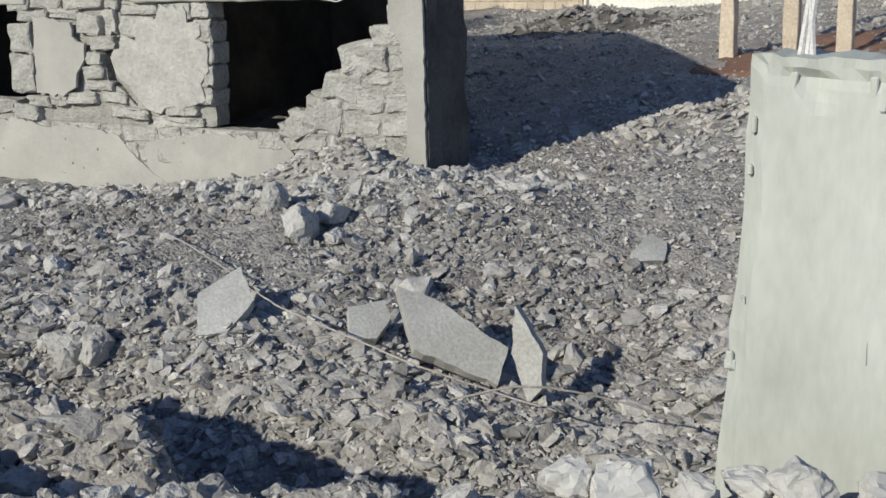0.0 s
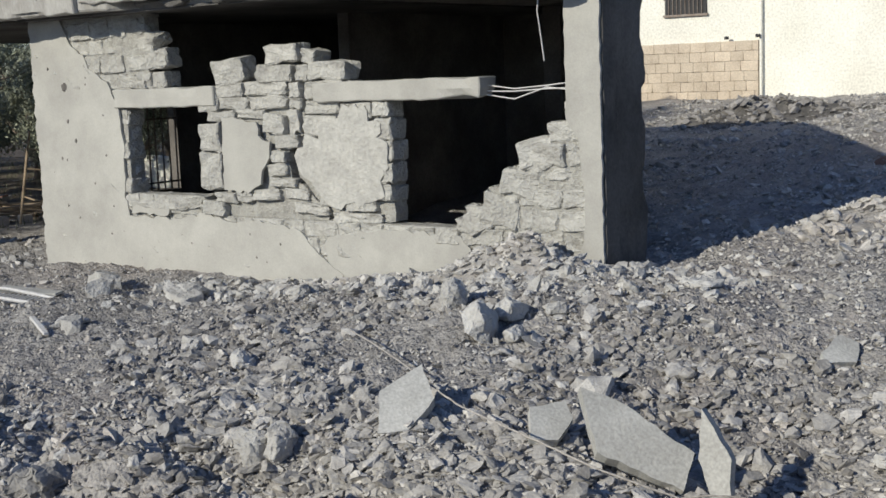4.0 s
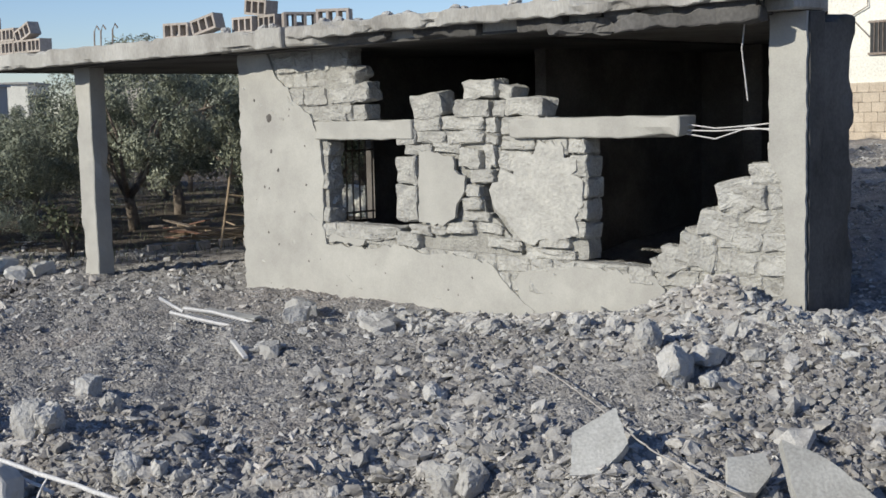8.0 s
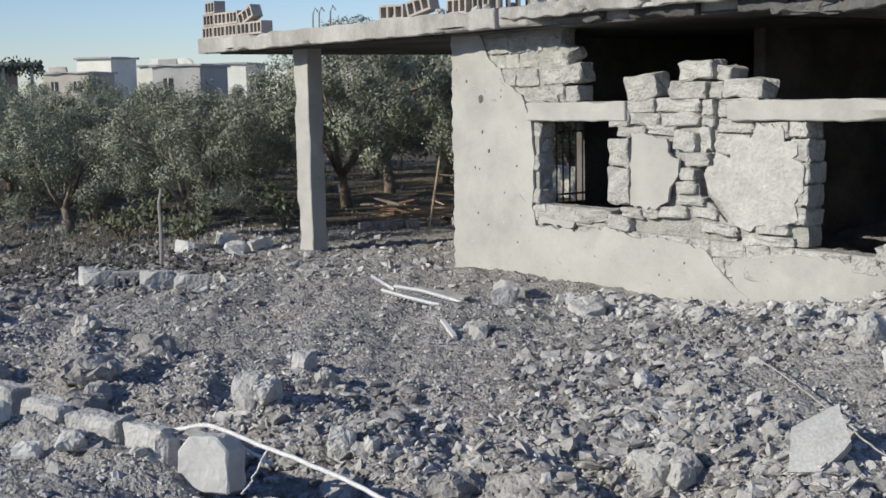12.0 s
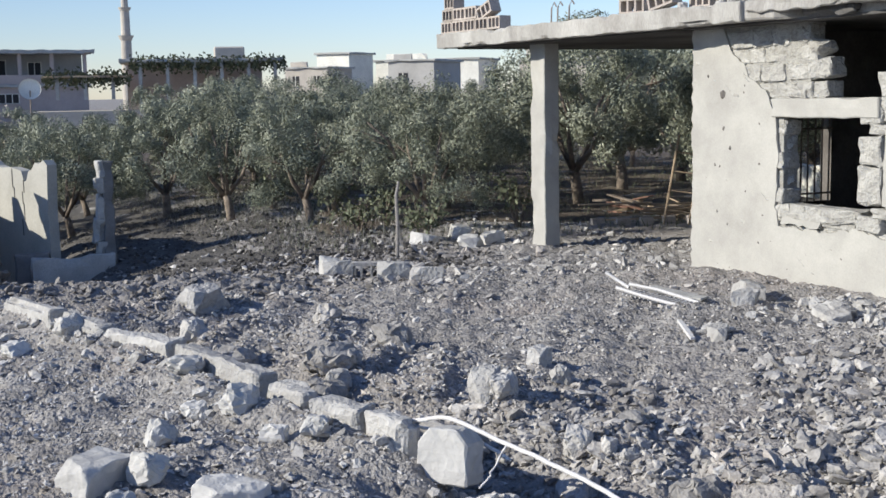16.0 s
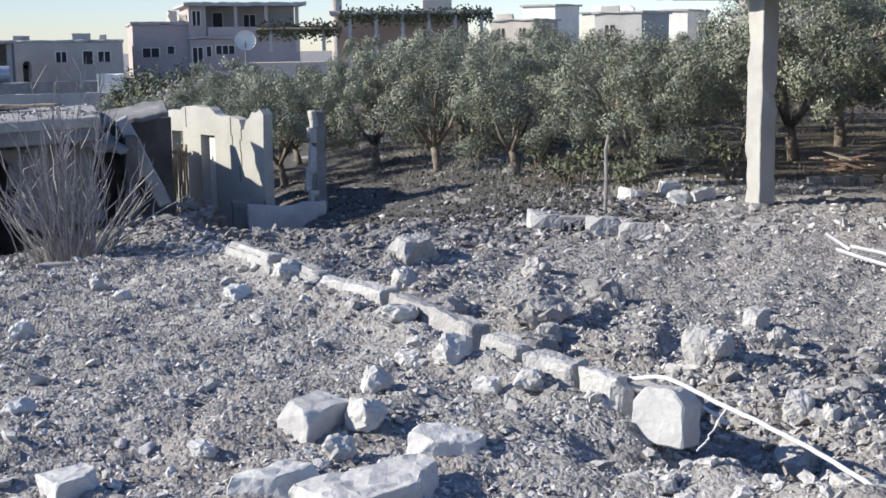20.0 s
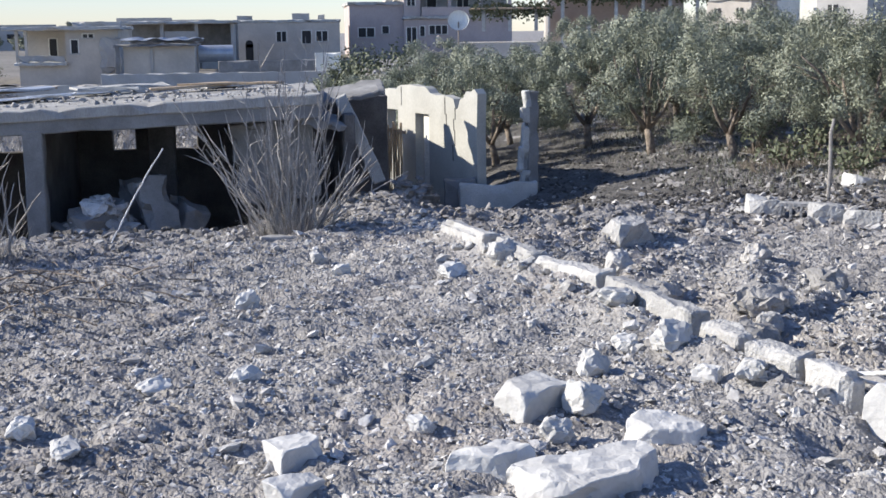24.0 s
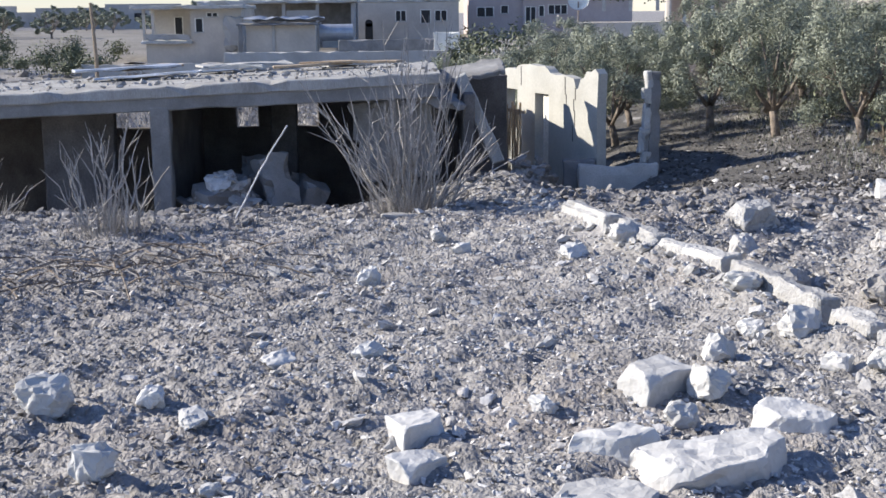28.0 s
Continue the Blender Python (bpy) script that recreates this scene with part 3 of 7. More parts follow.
chips("spill_crumbs", "broken crumbs between the lumps in the crater", "rubble", 9000,
      lambda r, n: np.stack([r.uniform(-6.6, -1.6, n), r.uniform(4.2, 6.4, n)], -1), 0.02, 0.08, M_RUBBLE, 66, power=1.8, shapes=CHIP_SMALL)
chips("crater_earth", "dark earth lumps thrown up round the crater", "rubble", 14000, crater_near, 0.014, 0.1, M_CLOD, 24, power=2)
chips("terrace_earth", "brown earth crumbs on the weedy end of the terrace", "rubble", 30000, terrace_earth, 0.013, 0.06, M_CLOD, 25, power=1.6, shapes=CHIP_SMALL)
chips("path_gravel", "loose gravel on the trodden bank", "gravel", 14000,
      lambda r, n: np.stack([r.uniform(-3.2, 6, n), r.uniform(-6, 3.0, n)], -1), 0.014, 0.07, M_RUBBLE, 26, power=1.8, shapes=CHIP_SMALL)
# lumps whose dark earth colour also carries the hollow's shade
chips("slope_earth", "earth lumps between berm and orchard, toned dark for shade", "rubble", 4500,
      lambda r, n: np.stack([r.uniform(-30, -16.5, n), r.uniform(2.6, 8.6, n)], -1), 0.02, 0.085, M_EARTH, 27, power=2.2, sink=0.2, floor=lambda x, y: land(x, y) + 0.05)
chips("bank_gravel", "pale gravel and earth crumbs on the bank", "gravel", 44000, bank, 0.012, 0.06, M_RUBBLE, 18, power=1.6, shapes=CHIP_SMALL)
chips("bank_rubble", "pale broken stones on the bank beside the house", "rubble", 16000, bank, 0.025, 0.085, M_RUBBLE, 13, power=2.0, shapes=CHIP_SMALL)
chips("bank_lumps", "pale broken masonry lumps on the bank beside the house", "rubble", 2600, bank, 0.07, 0.22, M_RUBBLE, 64, power=2.8, shapes=CHIP_ROUGH, sink=0.3)
chips("wall_rubble", "pale fallen masonry rubble along the wall's foot", "rubble", 1700, wall_foot, 0.03, 0.2, M_ROCK, 14, power=2.9, shapes=CHIP_ROUGH)
chips("kerb_rubble", "broken concrete lumps along the kerb line", "rubble", 1200, kerb_zone, 0.03, 0.15, M_ROCK, 15, power=3.0, shapes=CHIP_ROUGH)
chips("berm_rubble", "dark earth clods and stones on the berm", "rubble", 7500, berm, 0.025, 0.15, M_CLOD, 16, power=2.6, shapes=CHIP_ROUGH)
chips("slope_rubble", "earth clods and masonry down the slope to the ruin", "rubble", 9000, slope, 0.03, 0.16, M_EARTH, 21, power=2.6)
chips("ditch_gravel", "grey gravel and mortar lumps in the ditch behind the kerb", "gravel", 11000, ditch, 0.015, 0.085, M_RUBBLE, 22, power=1.8, shapes=CHIP_SMALL)
chips("porch_rubble", "stone chips under the porch and orchard edge", "rubble", 3200, behind_house, 0.02, 0.16, M_RUBBLE, 17, power=2.8)


# ---- the ruined house ----
FY = 9.89            # its front face
XL, XR = -13.7, -5.64
SOF = 2.91           # underside of the roof slab


def broken_right(z):
    return float(np.interp(z, [0.55, 0.62, 0.85, 0.99, 1.14, 1.48, 1.60, 2.02, 2.9],
                           [-7.5, -7.24, -6.97, -6.80, -6.49, -6.24, -6.06, -5.97, -5.97]))


def broken_left(z):
    return float(np.interp(z, [2.0, 2.15, 2.3, 2.45, 2.9], [-11.25, -11.3, -11.55, -11.45, -11.6]))


def solid(x, z):
    if -10.80 < x < -7.98 and 0.60 < z < 2.04:         # the pier between window and gap is laid stone by stone
        return False
    if -11.98 < x < -10.66 and 0.70 < z < 1.80:
        return False
    if -8.02 < x < broken_right(z) and 0.60 < z < 2.9:
        return False
    if z > 2.03 and broken_left(z) < x < broken_right(z):
        return False
    if 1.80 < z < 2.03 and (-12.2 < x < -10.5 or -9.05 < x):
        return x > broken_right(z)
    return True


def stone_variants(k, material, bevel=0.016, amp=0.02):
    """Worn building blocks, made at 0.36 x 0.26 x 0.2 m and brought to unit size."""
    size = Vector((0.36, 0.26, 0.2))
    out = []
    for s in range(k):
        bm = bmesh.new()
        add_box(bm, (0, 0, 0), size)
        bmesh.ops.bevel(bm, geom=bm.edges[:], offset=bevel, segments=1, affect="EDGES")
        bmesh.ops.subdivide_edges(bm, edges=[e for e in bm.edges if e.calc_length() > 0.12], cuts=2, use_grid_fill=True)
        off = Vector((s * 5.1, 3 - s, 1))
        for v in bm.verts:
            edge = sum(1 for k in range(3) if abs(v.co[k]) > size[k] / 2 - bevel * 1.2)
            v.co += noise.noise_vector(v.co * 7 + off) * amp * 1.3 + noise.noise_vector(v.co * 23 + off) * amp * 0.9
            if edge > 1:
                v.co *= 1 - max(0.0, noise.noise(v.co * 11 + off) - 0.1) * amp * 9
            v.co = Vector((v.co.x / size.x, v.co.y / size.y, v.co.z / size.z))
        me = bpy.data.meshes.new("stone")
        bm.normal_update()
        bm.to_mesh(me)
        bm.free()
        me.materials.append(material)
        out.append(me)
    return out


def build_house():
    house = thing("ruined_house", (0, 0, 0))
    tagged(house, "shelled single-storey house of grey rendered stone blocks", "house")
    rng = random.Random(7)
    stones = stone_variants(12, M_BLOCK)
    broken = [hull_mesh("stone", 90 + q, flat=1.0, n=30, boxy=0.93, material=M_BLOCK, rough=0.06) for q in range(6)]
    # courses of stone, cut by the openings and the collapse
    ch = 0.205
    mortar = bmesh.new()
    k = 0
    z = -0.40
    while z < SOF - 0.05:
        h = min(ch * rng.uniform(0.88, 1.12), SOF - z)
        xs = np.arange(XL, XR + 0.001, 0.02)
        ok = [solid(x, z + h * 0.5) for x in xs]
        runs, start = [], None
        for i, o in enumerate(ok + [False]):
            if o and start is None:
                start = i
            if not o and start is not None:
                runs.append((xs[start], xs[i - 1]))
                start = None
        for a, b in runs:
            add_box(mortar, ((a + b) / 2, FY + 0.128, z + h / 2), (max(0.02, b - a - 0.07), 0.21, h))
            x = a
            first = rng.uniform(0.18, 0.4)
            while x < b - 0.05:
                w = first or rng.uniform(0.24, 0.5)
                first = 0
                if b - (x + w) < 0.14:
                    w = b - x
                loose = abs(x + w / 2 + 9.45) < 0.35 and z > 0.6
                tilt = rng.uniform(-6, 6) if loose else rng.uniform(-1.6, 1.6)
                dy = rng.uniform(-0.02, 0.05) if loose else rng.uniform(-0.012, 0.022)
                m = pose(x + w / 2, FY + 0.13 + dy, z + h / 2, 0, tilt, rng.uniform(-1, 1)) @ Matrix.Diagonal((w - 0.016, 0.26, h - 0.014, 1))
                worn = (x - a < 0.25 or b - x - w < 0.25 or loose) and x - XL > 0.1 and XR - x - w > 0.1
                if worn and z > 0.5:
                    m = m @ Matrix.Diagonal((rng.uniform(1.0, 1.12), rng.uniform(0.9, 1.08), rng.uniform(1.0, 1.06), 1)) @ pose(0, 0, 0, rng.uniform(-4, 4), rng.uniform(-5, 5), rng.uniform(-5, 5))
                share("stone", rng.choice(broken if worn and z > 0.5 and rng.random() < 0.3 else stones), house, m)
                x += w
        z += h
    part("mortar", mortar, M_MORTAR, house)
    # the cracked pier between the window and the collapse: mortar on both sides of the crack, then its stones
    split = [(-9.37, 2.04), (-9.37, 1.93), (-9.2, 1.85), (-9.22, 1.49), (-9.44, 1.3), (-9.39, 1.03), (-9.23, 0.92), (-9.1, 0.79), (-8.92, 0.66)]
    left = [(-10.44, 0.56), (-8.96, 0.56)] + [(x - (0.07 if 1.0 < z < 1.35 else 0.025), z) for x, z in split[::-1]] + [(-10.44, 2.04)]
    right = [(-8.86, 0.56), (-8.06, 0.60), (-8.06, 1.84), (-8.6, 2.04)] + [(x + (0.05 if 1.0 < z < 1.35 else 0.02), z) for x, z in split]
    for i, outline in enumerate((left, right)):
        part("mortar", sheet_bm(outline, FY + 0.27, 0.20, 0.012, 0.07, 70 + i), M_MORTAR, house)
    pier = ((-10.28, 2.18, 0.48, 0.27, -7), (-9.48, 2.34, 0.50, 0.21, -2), (-9.59, 2.14, 0.53, 0.19, 1), (-9.09, 2.30, 0.20, 0.16, 14), (-9.19, 2.13, 0.19, 0.18, 3), (-8.85, 2.14, 0.50, 0.20, 2),
            (-10.28, 1.98, 0.44, 0.17, 0), (-9.74, 1.98, 0.62, 0.16, 0), (-10.22, 1.83, 0.45, 0.14, 1), (-9.70, 1.83, 0.54, 0.14, -2), (-10.61, 1.85, 0.32, 0.20, 0), (-9.29, 1.96, 0.15, 0.17, 4),
            (-8.9, 1.95, 0.56, 0.2, 0), (-9.30, 1.82, 0.2, 0.13, 8), (-10.42, 1.69, 0.42, 0.13, 0), (-9.98, 1.71, 0.44, 0.11, 3), (-10.60, 1.46, 0.34, 0.31, 1))
    lower = ((-10.60, 1.08, 0.34, 0.41, -1), (-10.60, 0.66, 0.36, 0.17, 3), (-9.62, 1.60, 0.37, 0.22, 6), (-9.34, 1.63, 0.20, 0.27, -7), (-9.45, 1.41, 0.40, 0.15, -3), (-9.58, 1.25, 0.24, 0.13, 2), (-9.62, 1.11, 0.33, 0.14, -4),
             (-9.55, 0.97, 0.43, 0.10, 2), (-9.80, 0.83, 0.42, 0.13, -2), (-9.36, 0.85, 0.40, 0.11, 5), (-9.15, 0.70, 0.47, 0.12, 3), (-8.72, 0.62, 0.28, 0.14, -6), (-10.13, 0.81, 0.24, 0.12, 0), (-10.42, 0.79, 0.34, 0.12, 2))
    east = ((-8.94, 1.77, 0.48, 0.15, 0), (-8.96, 1.58, 0.46, 0.21, 1), (-8.47, 1.73, 0.44, 0.18, -1), (-8.14, 1.74, 0.22, 0.16, 0), (-8.12, 1.54, 0.22, 0.22, 2), (-8.09, 1.32, 0.17, 0.2, -2), (-8.10, 1.10, 0.18, 0.22, 0), (-8.16, 0.90, 0.26, 0.17, 3),
            (-8.46, 0.75, 0.42, 0.12, -2), (-8.86, 0.78, 0.34, 0.12, 2), (-8.5, 1.52, 0.42, 0.2, 0), (-8.45, 0.63, 0.5, 0.1, 0))
    for x, zz, w, h, t in pier + lower + east:
        if -9.7 < x < -9.2 and zz < 2.0:
            w *= 0.88
        out = -0.03 if w < 0.37 and x < -10.5 else rng.uniform(-0.012, 0.014)
        me = rng.choice(stones + broken[:2]) if abs(t) > 3 else rng.choice(stones)
        share("stone", me, house, pose(x, FY + 0.13 + out, zz, rng.uniform(-2, 2), t, rng.uniform(-2, 2)) @ Matrix.Diagonal((w * 1.0 - 0.008, 0.26, h * 1.0 - 0.004, 1)))
    # stones left standing on the broken wall top
    for x, zz, w, h, t in ((-7.15, 0.60, 0.2, 0.12, 10),
                           (-6.75, 0.76, 0.40, 0.28, 18), (-6.98, 0.66, 0.32, 0.22, -25), (-6.52, 1.02, 0.36, 0.24, 12), (-6.33, 1.3, 0.34, 0.26, -8), (-11.75, 2.08, 0.3, 0.1, 5),
                           (-11.42, 2.35, 0.3, 0.2, -9), (-11.5, 2.58, 0.26, 0.2, 7)):
        share("stone", rng.choice(stones + broken[:3]), house, pose(x, FY + 0.12, zz, 0, t, rng.uniform(-8, 8)) @ Matrix.Diagonal((w * 1.08, 0.28, h * 1.06, 1)))
    # render left on the stones
    skins = (
        ("rendered_wall", [(XL - 0.02, -0.4), (-8.75, -0.4), (-8.72, 0.02), (-9.05, 0.22), (-9.3, 0.46), (-9.9, 0.55), (-10.4, 0.52), (-10.75, 0.60), (-11.2, 0.52),
                           (-12.05, 0.53), (-12.12, 0.75), (-12.06, 1.3), (-12.12, 1.8), (-12.25, 2.05), (-12.45, 2.2), (-12.62, 2.28), (-12.7, 2.45), (-12.95, 2.6), (-13.12, 2.90), (XL - 0.02, 2.90)], 0.03, 0.022),
        ("render_patch", [(-8.68, -0.2), (-6.95, -0.1), (-7.0, 0.25), (-7.2, 0.5), (-8.1, 0.52), (-8.9, 0.42), (-9.0, 0.26)], 0.022, 0.03),
        ("render_patch", [(-10.40, 1.70), (-10.15, 1.66), (-9.86, 1.62), (-9.84, 1.48), (-9.67, 1.41), (-9.69, 1.24), (-9.81, 1.1), (-9.84, 0.95), (-10.03, 0.85), (-10.41, 0.88)], 0.035, 0.02),
        ("render_patch", [(-9.17, 1.50), (-8.98, 1.44), (-8.91, 1.62), (-8.7, 1.66), (-8.62, 1.80), (-8.34, 1.78), (-8.3, 1.62), (-8.14, 1.6), (-8.2, 1.46), (-8.06, 1.4), (-8.06, 1.15), (-8.17, 1.02), (-8.12, 0.86), (-8.3, 0.80),
                          (-8.78, 0.72), (-9.04, 0.88), (-9.16, 1.02), (-9.28, 1.12), (-9.33, 1.27), (-9.2, 1.36)], 0.026, 0.035),
        ("pier_render", [(-5.98, 1.62), (-5.86, 1.45), (-5.8, 0.9), (-5.84, 0.1), (XR + 0.02, 0.1), (XR + 0.02, 2.90), (-5.98, 2.90)], 0.03, 0.007),
        ("render_patch", [(-11.95, 0.68), (-11.3, 0.66), (-11.35, 0.56), (-11.98, 0.56)], 0.05, 0.02),
    )
    for i, (n, pts, th, wob) in enumerate(skins):
        bm = sheet_bm(pts, FY + 0.012, th, wob, seed=i)
        part(n, bm, M_SCRAPED if i == 3 else M_PLASTER, house)
    # lintels
    part("lintel", worn_box((-11.34, FY + 0.11, 1.915), (1.72, 0.30, 0.22), 0.1, 0.012, 0.012, 3), M_PLASTER, house, "cracked concrete window lintel")
    part("lintel", worn_box((-7.96, FY + 0.11, 1.925), (2.12, 0.30, 0.205), 0.1, 0.012, 0.012, 5), M_PLASTER, house, "broken concrete lintel with bare bars")
    for dz, sag in ((0.03, 0.04), (-0.03, -0.02), (-0.06, 0.05)):
        part("reinforcing_bar", tube_bm([(-6.95, FY + 0.12, 1.92 + dz), (-6.6, FY + 0.1, 1.90 + dz - sag * 0.6), (-6.25, FY + 0.11, 1.91 + dz * 0.2 + sag * 0.3), (-5.9, FY + 0.12, 1.93 + dz)], 0.006, 5), M_WIRE, house)
    part("sill", worn_box((-11.32, FY + 0.1, 0.66), (1.4, 0.3, 0.09), 0.15, 0.03, 0.02, 8), M_BLOCK, house)
    # bullet and shrapnel pocks: flat lumps, the hollows' shade in their dark colour
    small = [(rng.uniform(-13.6, -12.2), rng.uniform(-0.1, 2.5), rng.uniform(0.012, 0.028)) for k in range(16)] + [(rng.uniform(-12.2, -9.2), rng.uniform(-0.1, 0.42), rng.uniform(0.012, 0.024)) for k in range(10)]
    for x, zz, r in tuple(small) + ((-13.1, 2.08, 0.075), (-13.08, 1.66, 0.035), (-12.95, 1.42, 0.04), (-13.25, 1.2, 0.03), (-13.15, 1.18, 0.025), (-13.2, 0.62, 0.03),
                     (-12.65, 0.9, 0.02), (-13.4, 2.3, 0.03), (-13.3, 0.2, 0.03), (-12.4, 0.3, 0.025), (-10.1, 1.33, 0.03), (-9.6, 0.3, 0.02), (-11.0, 0.25, 0.02)):
        bm = bmesh.new()
        bmesh.ops.create_icosphere(bm, subdivisions=1, radius=r * 0.75, matrix=pose(x, FY - 0.016, zz) @ Matrix.Diagonal((1, 0.25, 1.1, 1)))
        for v in bm.verts:
            v.co += noise.noise_vector(v.co * 30) * r * 0.4
        part("shell_pock", bm, M_SHADE_PLASTER, house)
    # roof slab, return wall, porch pillar
    bm = worn_box((-12.95, 13.55, SOF + 0.115), (14.7, 8.3, 0.23), 0.22, 0.011, 0.02, 2)
    for v in bm.verts:                       # the back corner fell away along a slant
        v.co.x = min(v.co.x, -5.6 - max(0.0, v.co.y - 10.2) * 0.53)
        if v.co.y < 9.6 and v.co.x > -11.6:
            v.co.y = 9.62 + 0.03 * noise.noise(v.co * 3)
    part("roof_slab", bm, M_SLAB, house, "thick chipped concrete roof slab")
    # side faces turned from the sun get their shade as dark colour
    part("side_skin", worn_box((XR + 0.02, FY + 0.145, 1.45), (0.03, 0.25, 2.9), 0.1, 0.008, 0.004, 14), M_SHADE_CONC, house, "thin skin on the pier's side, toned dark for shade")
    part("side_wall", worn_box((-5.80, 10.47, 1.45), (0.30, 0.64, 2.9), 0.08, 0.03, 0.02, 4), M_SHADE_CONC, house, "broken end of the side wall, toned dark for shade")
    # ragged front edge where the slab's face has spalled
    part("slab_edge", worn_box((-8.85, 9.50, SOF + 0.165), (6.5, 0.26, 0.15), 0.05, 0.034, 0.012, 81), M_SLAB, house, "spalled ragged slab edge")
    # dark pieces stand in for the shade under the lip
    part("slab_edge", worn_box((-7.0, 9.55, SOF - 0.03), (2.3, 0.2, 0.12), 0.08, 0.05, 0.012, 82), M_SHADE_CONC, house)
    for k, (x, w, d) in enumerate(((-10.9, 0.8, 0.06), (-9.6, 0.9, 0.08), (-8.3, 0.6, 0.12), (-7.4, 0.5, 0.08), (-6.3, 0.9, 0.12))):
        part("slab_edge", worn_box((x, 9.58, SOF + 0.05), (w, 0.14, d + 0.06), 0.05, 0.04, 0.01, 90 + k), M_SHADE_CONC, house, "jagged concrete under the slab's lip, toned dark for shade")
    part("porch_pillar", worn_box((-17.72, 10.02, 1.27), (0.43, 0.27, 3.30), 0.11, 0.012, 0.012, 6), M_PLASTER, house, "chipped square rendered pillar")
    part("slab_edge", worn_box((-16.2, 9.40, SOF + 0.115), (8.1, 0.09, 0.245), 0.06, 0.016, 0.012, 83), M_SLAB, house)
    # thin dark sheets put the slab's shade on its underside
    part("soffit", box_bm((-16.8, 12.2, SOF - 0.010), (6.2, 5.2, 0.03)), M_SHADE_CONC, house)
    part("soffit", box_bm((-9.75, 10.1, SOF - 0.010), (7.6, 1.0, 0.03)), M_SHADE_CONC, house, "underside of the slab, toned dark for shade")
    part("soffit", box_bm((-11.4, 13.4, SOF - 0.010), (4.3, 5.6, 0.03)), M_SHADE_CONC, house)
    # inside, in a dark plaster tone that holds the rooms' shade
    part("back_wall", box_bm((-11.38, 16.3, 1.4), (4.5, 0.2, 3.0)), M_SHADE_PLASTER, house)
    part("left_wall", box_bm((-13.55, 10.69, 1.4), (0.2, 1.08, 3.0)), M_SHADE_PLASTER, house)
    part("left_wall", box_bm((-13.55, 14.13, 1.4), (0.2, 4.34, 3.0)), M_SHADE_PLASTER, house)
    part("left_wall", box_bm((-13.55, 11.595, 0.2), (0.2, 0.73, 0.86)), M_SHADE_PLASTER, house)
    part("left_wall", box_bm((-13.55, 11.595, 2.35), (0.2, 0.73, 1.1)), M_SHADE_PLASTER, house)
    for i in range(6):
        part("window_bar", tube_bm([(-13.42, 11.29 + i * 0.12, 0.62), (-13.42, 11.29 + i * 0.12 + 0.01 * (i % 2), 1.82)], 0.013, 5), M_STEEL, house)
    for z in (0.74, 1.6):
        part("window_bar", tube_bm([(-13.42, 11.24, z), (-13.42, 11.95, z)], 0.014, 5), M_STEEL, house)
    part("right_wall", box_bm((-7.55, 13.35, 1.4), (0.2, 6.2, 3.0), Euler((0, 0, radians(30))).to_matrix()), M_SHADE_PLASTER, house)
    part("partition_wall", box_bm((-10.9, 14.4, 1.4), (0.18, 3.6, 3.0)), M_SHADE_PLASTER, house)
    part("inner_column", box_bm((-8.9, 14.6, 1.4), (0.28, 0.28, 2.96), bevel=0.01), M_SHADE_PLASTER, house)
    part("inner_floor", box_bm((-10.8, 13.1, 0.0), (5.4, 6.3, 0.2)), M_SHADE_PLASTER, house)
    part("hanging_wire", tube_bm([(-6.2, FY - 0.05, 2.85), (-6.22, FY - 0.07, 2.6), (-6.19, FY - 0.06, 2.35), (-6.17, FY - 0.05, 2.15)], 0.006, 5), M_WIRE, house)
    return house


build_house()


def heap(name, label, x, y, rx, ry, h, material, chip_material, n, lo, hi, seed):
    """A mound of earth and rubble: a lumpy body with loose pieces over it."""
    def top(px, py):
        r2 = ((px - x) / rx) ** 2 + ((py - y) / ry) ** 2
        lump = vnoise(px, py, 1.7, seed) * 0.3 + vnoise(px, py, 4.3, seed) * 0.2
        return land(px, py) + h * np.exp(-r2 * 1.6) * (0.75 + lump) - 0.05
    k = 26
    us = np.linspace(-1.5, 1.5, k)
    gx, gy = np.meshgrid(x + us * rx, y + us * ry, indexing="ij")
    gz = top(gx, gy)
    me = bpy.data.meshes.new(name)
    me.from_pydata(np.stack([gx, gy, gz], -1).reshape(-1, 3).tolist(), [],
                   [(i * k + j, (i + 1) * k + j, (i + 1) * k + j + 1, i * k + j + 1) for i in range(k - 1) for j in range(k - 1)])
    me.materials.append(material)
    tagged(new(name, me), label, "rubble", kind="stuff")
    chips(name + "_pieces", "loose broken pieces over the mound", "rubble", n,
          lambda r, m: np.stack([r.normal(x, rx * 0.62, m), r.normal(y, ry * 0.62, m)], -1), lo, hi, chip_material, seed, power=2.4, floor=top, shapes=CHIP_ROUGH)


heap("earth_mound", "mound of reddish earth and stones against the house wall", -6.55, 9.45, 0.75, 0.42, 0.34, M_CLOD, M_RUBBLE, 900, 0.02, 0.14, 41)
heap("wall_mound", "low spill of rubble along the house wall", -8.3, 9.4, 1.2, 0.35, 0.16, M_GROUND, M_RUBBLE, 900, 0.02, 0.16, 42)
heap("ruin_mound", "dark heap of rubble before the collapsed building", -24.0, 1.9, 1.0, 1.1, 1.75, M_CLOD, M_CLOD, 1300, 0.04, 0.35, 43)
heap("bay_mound", "dusty rubble heap inside the open bay", -23.4, -3.4, 0.9, 1.5, 1.5, M_RUIN, M_RUBBLE, 900, 0.04, 0.5, 44)
heap("far_mound", "low dark mound of earth behind the house", -9.6, 23.4, 1.5, 1.4, 0.55, M_EARTH, M_CLOD, 700, 0.04, 0.25, 47)
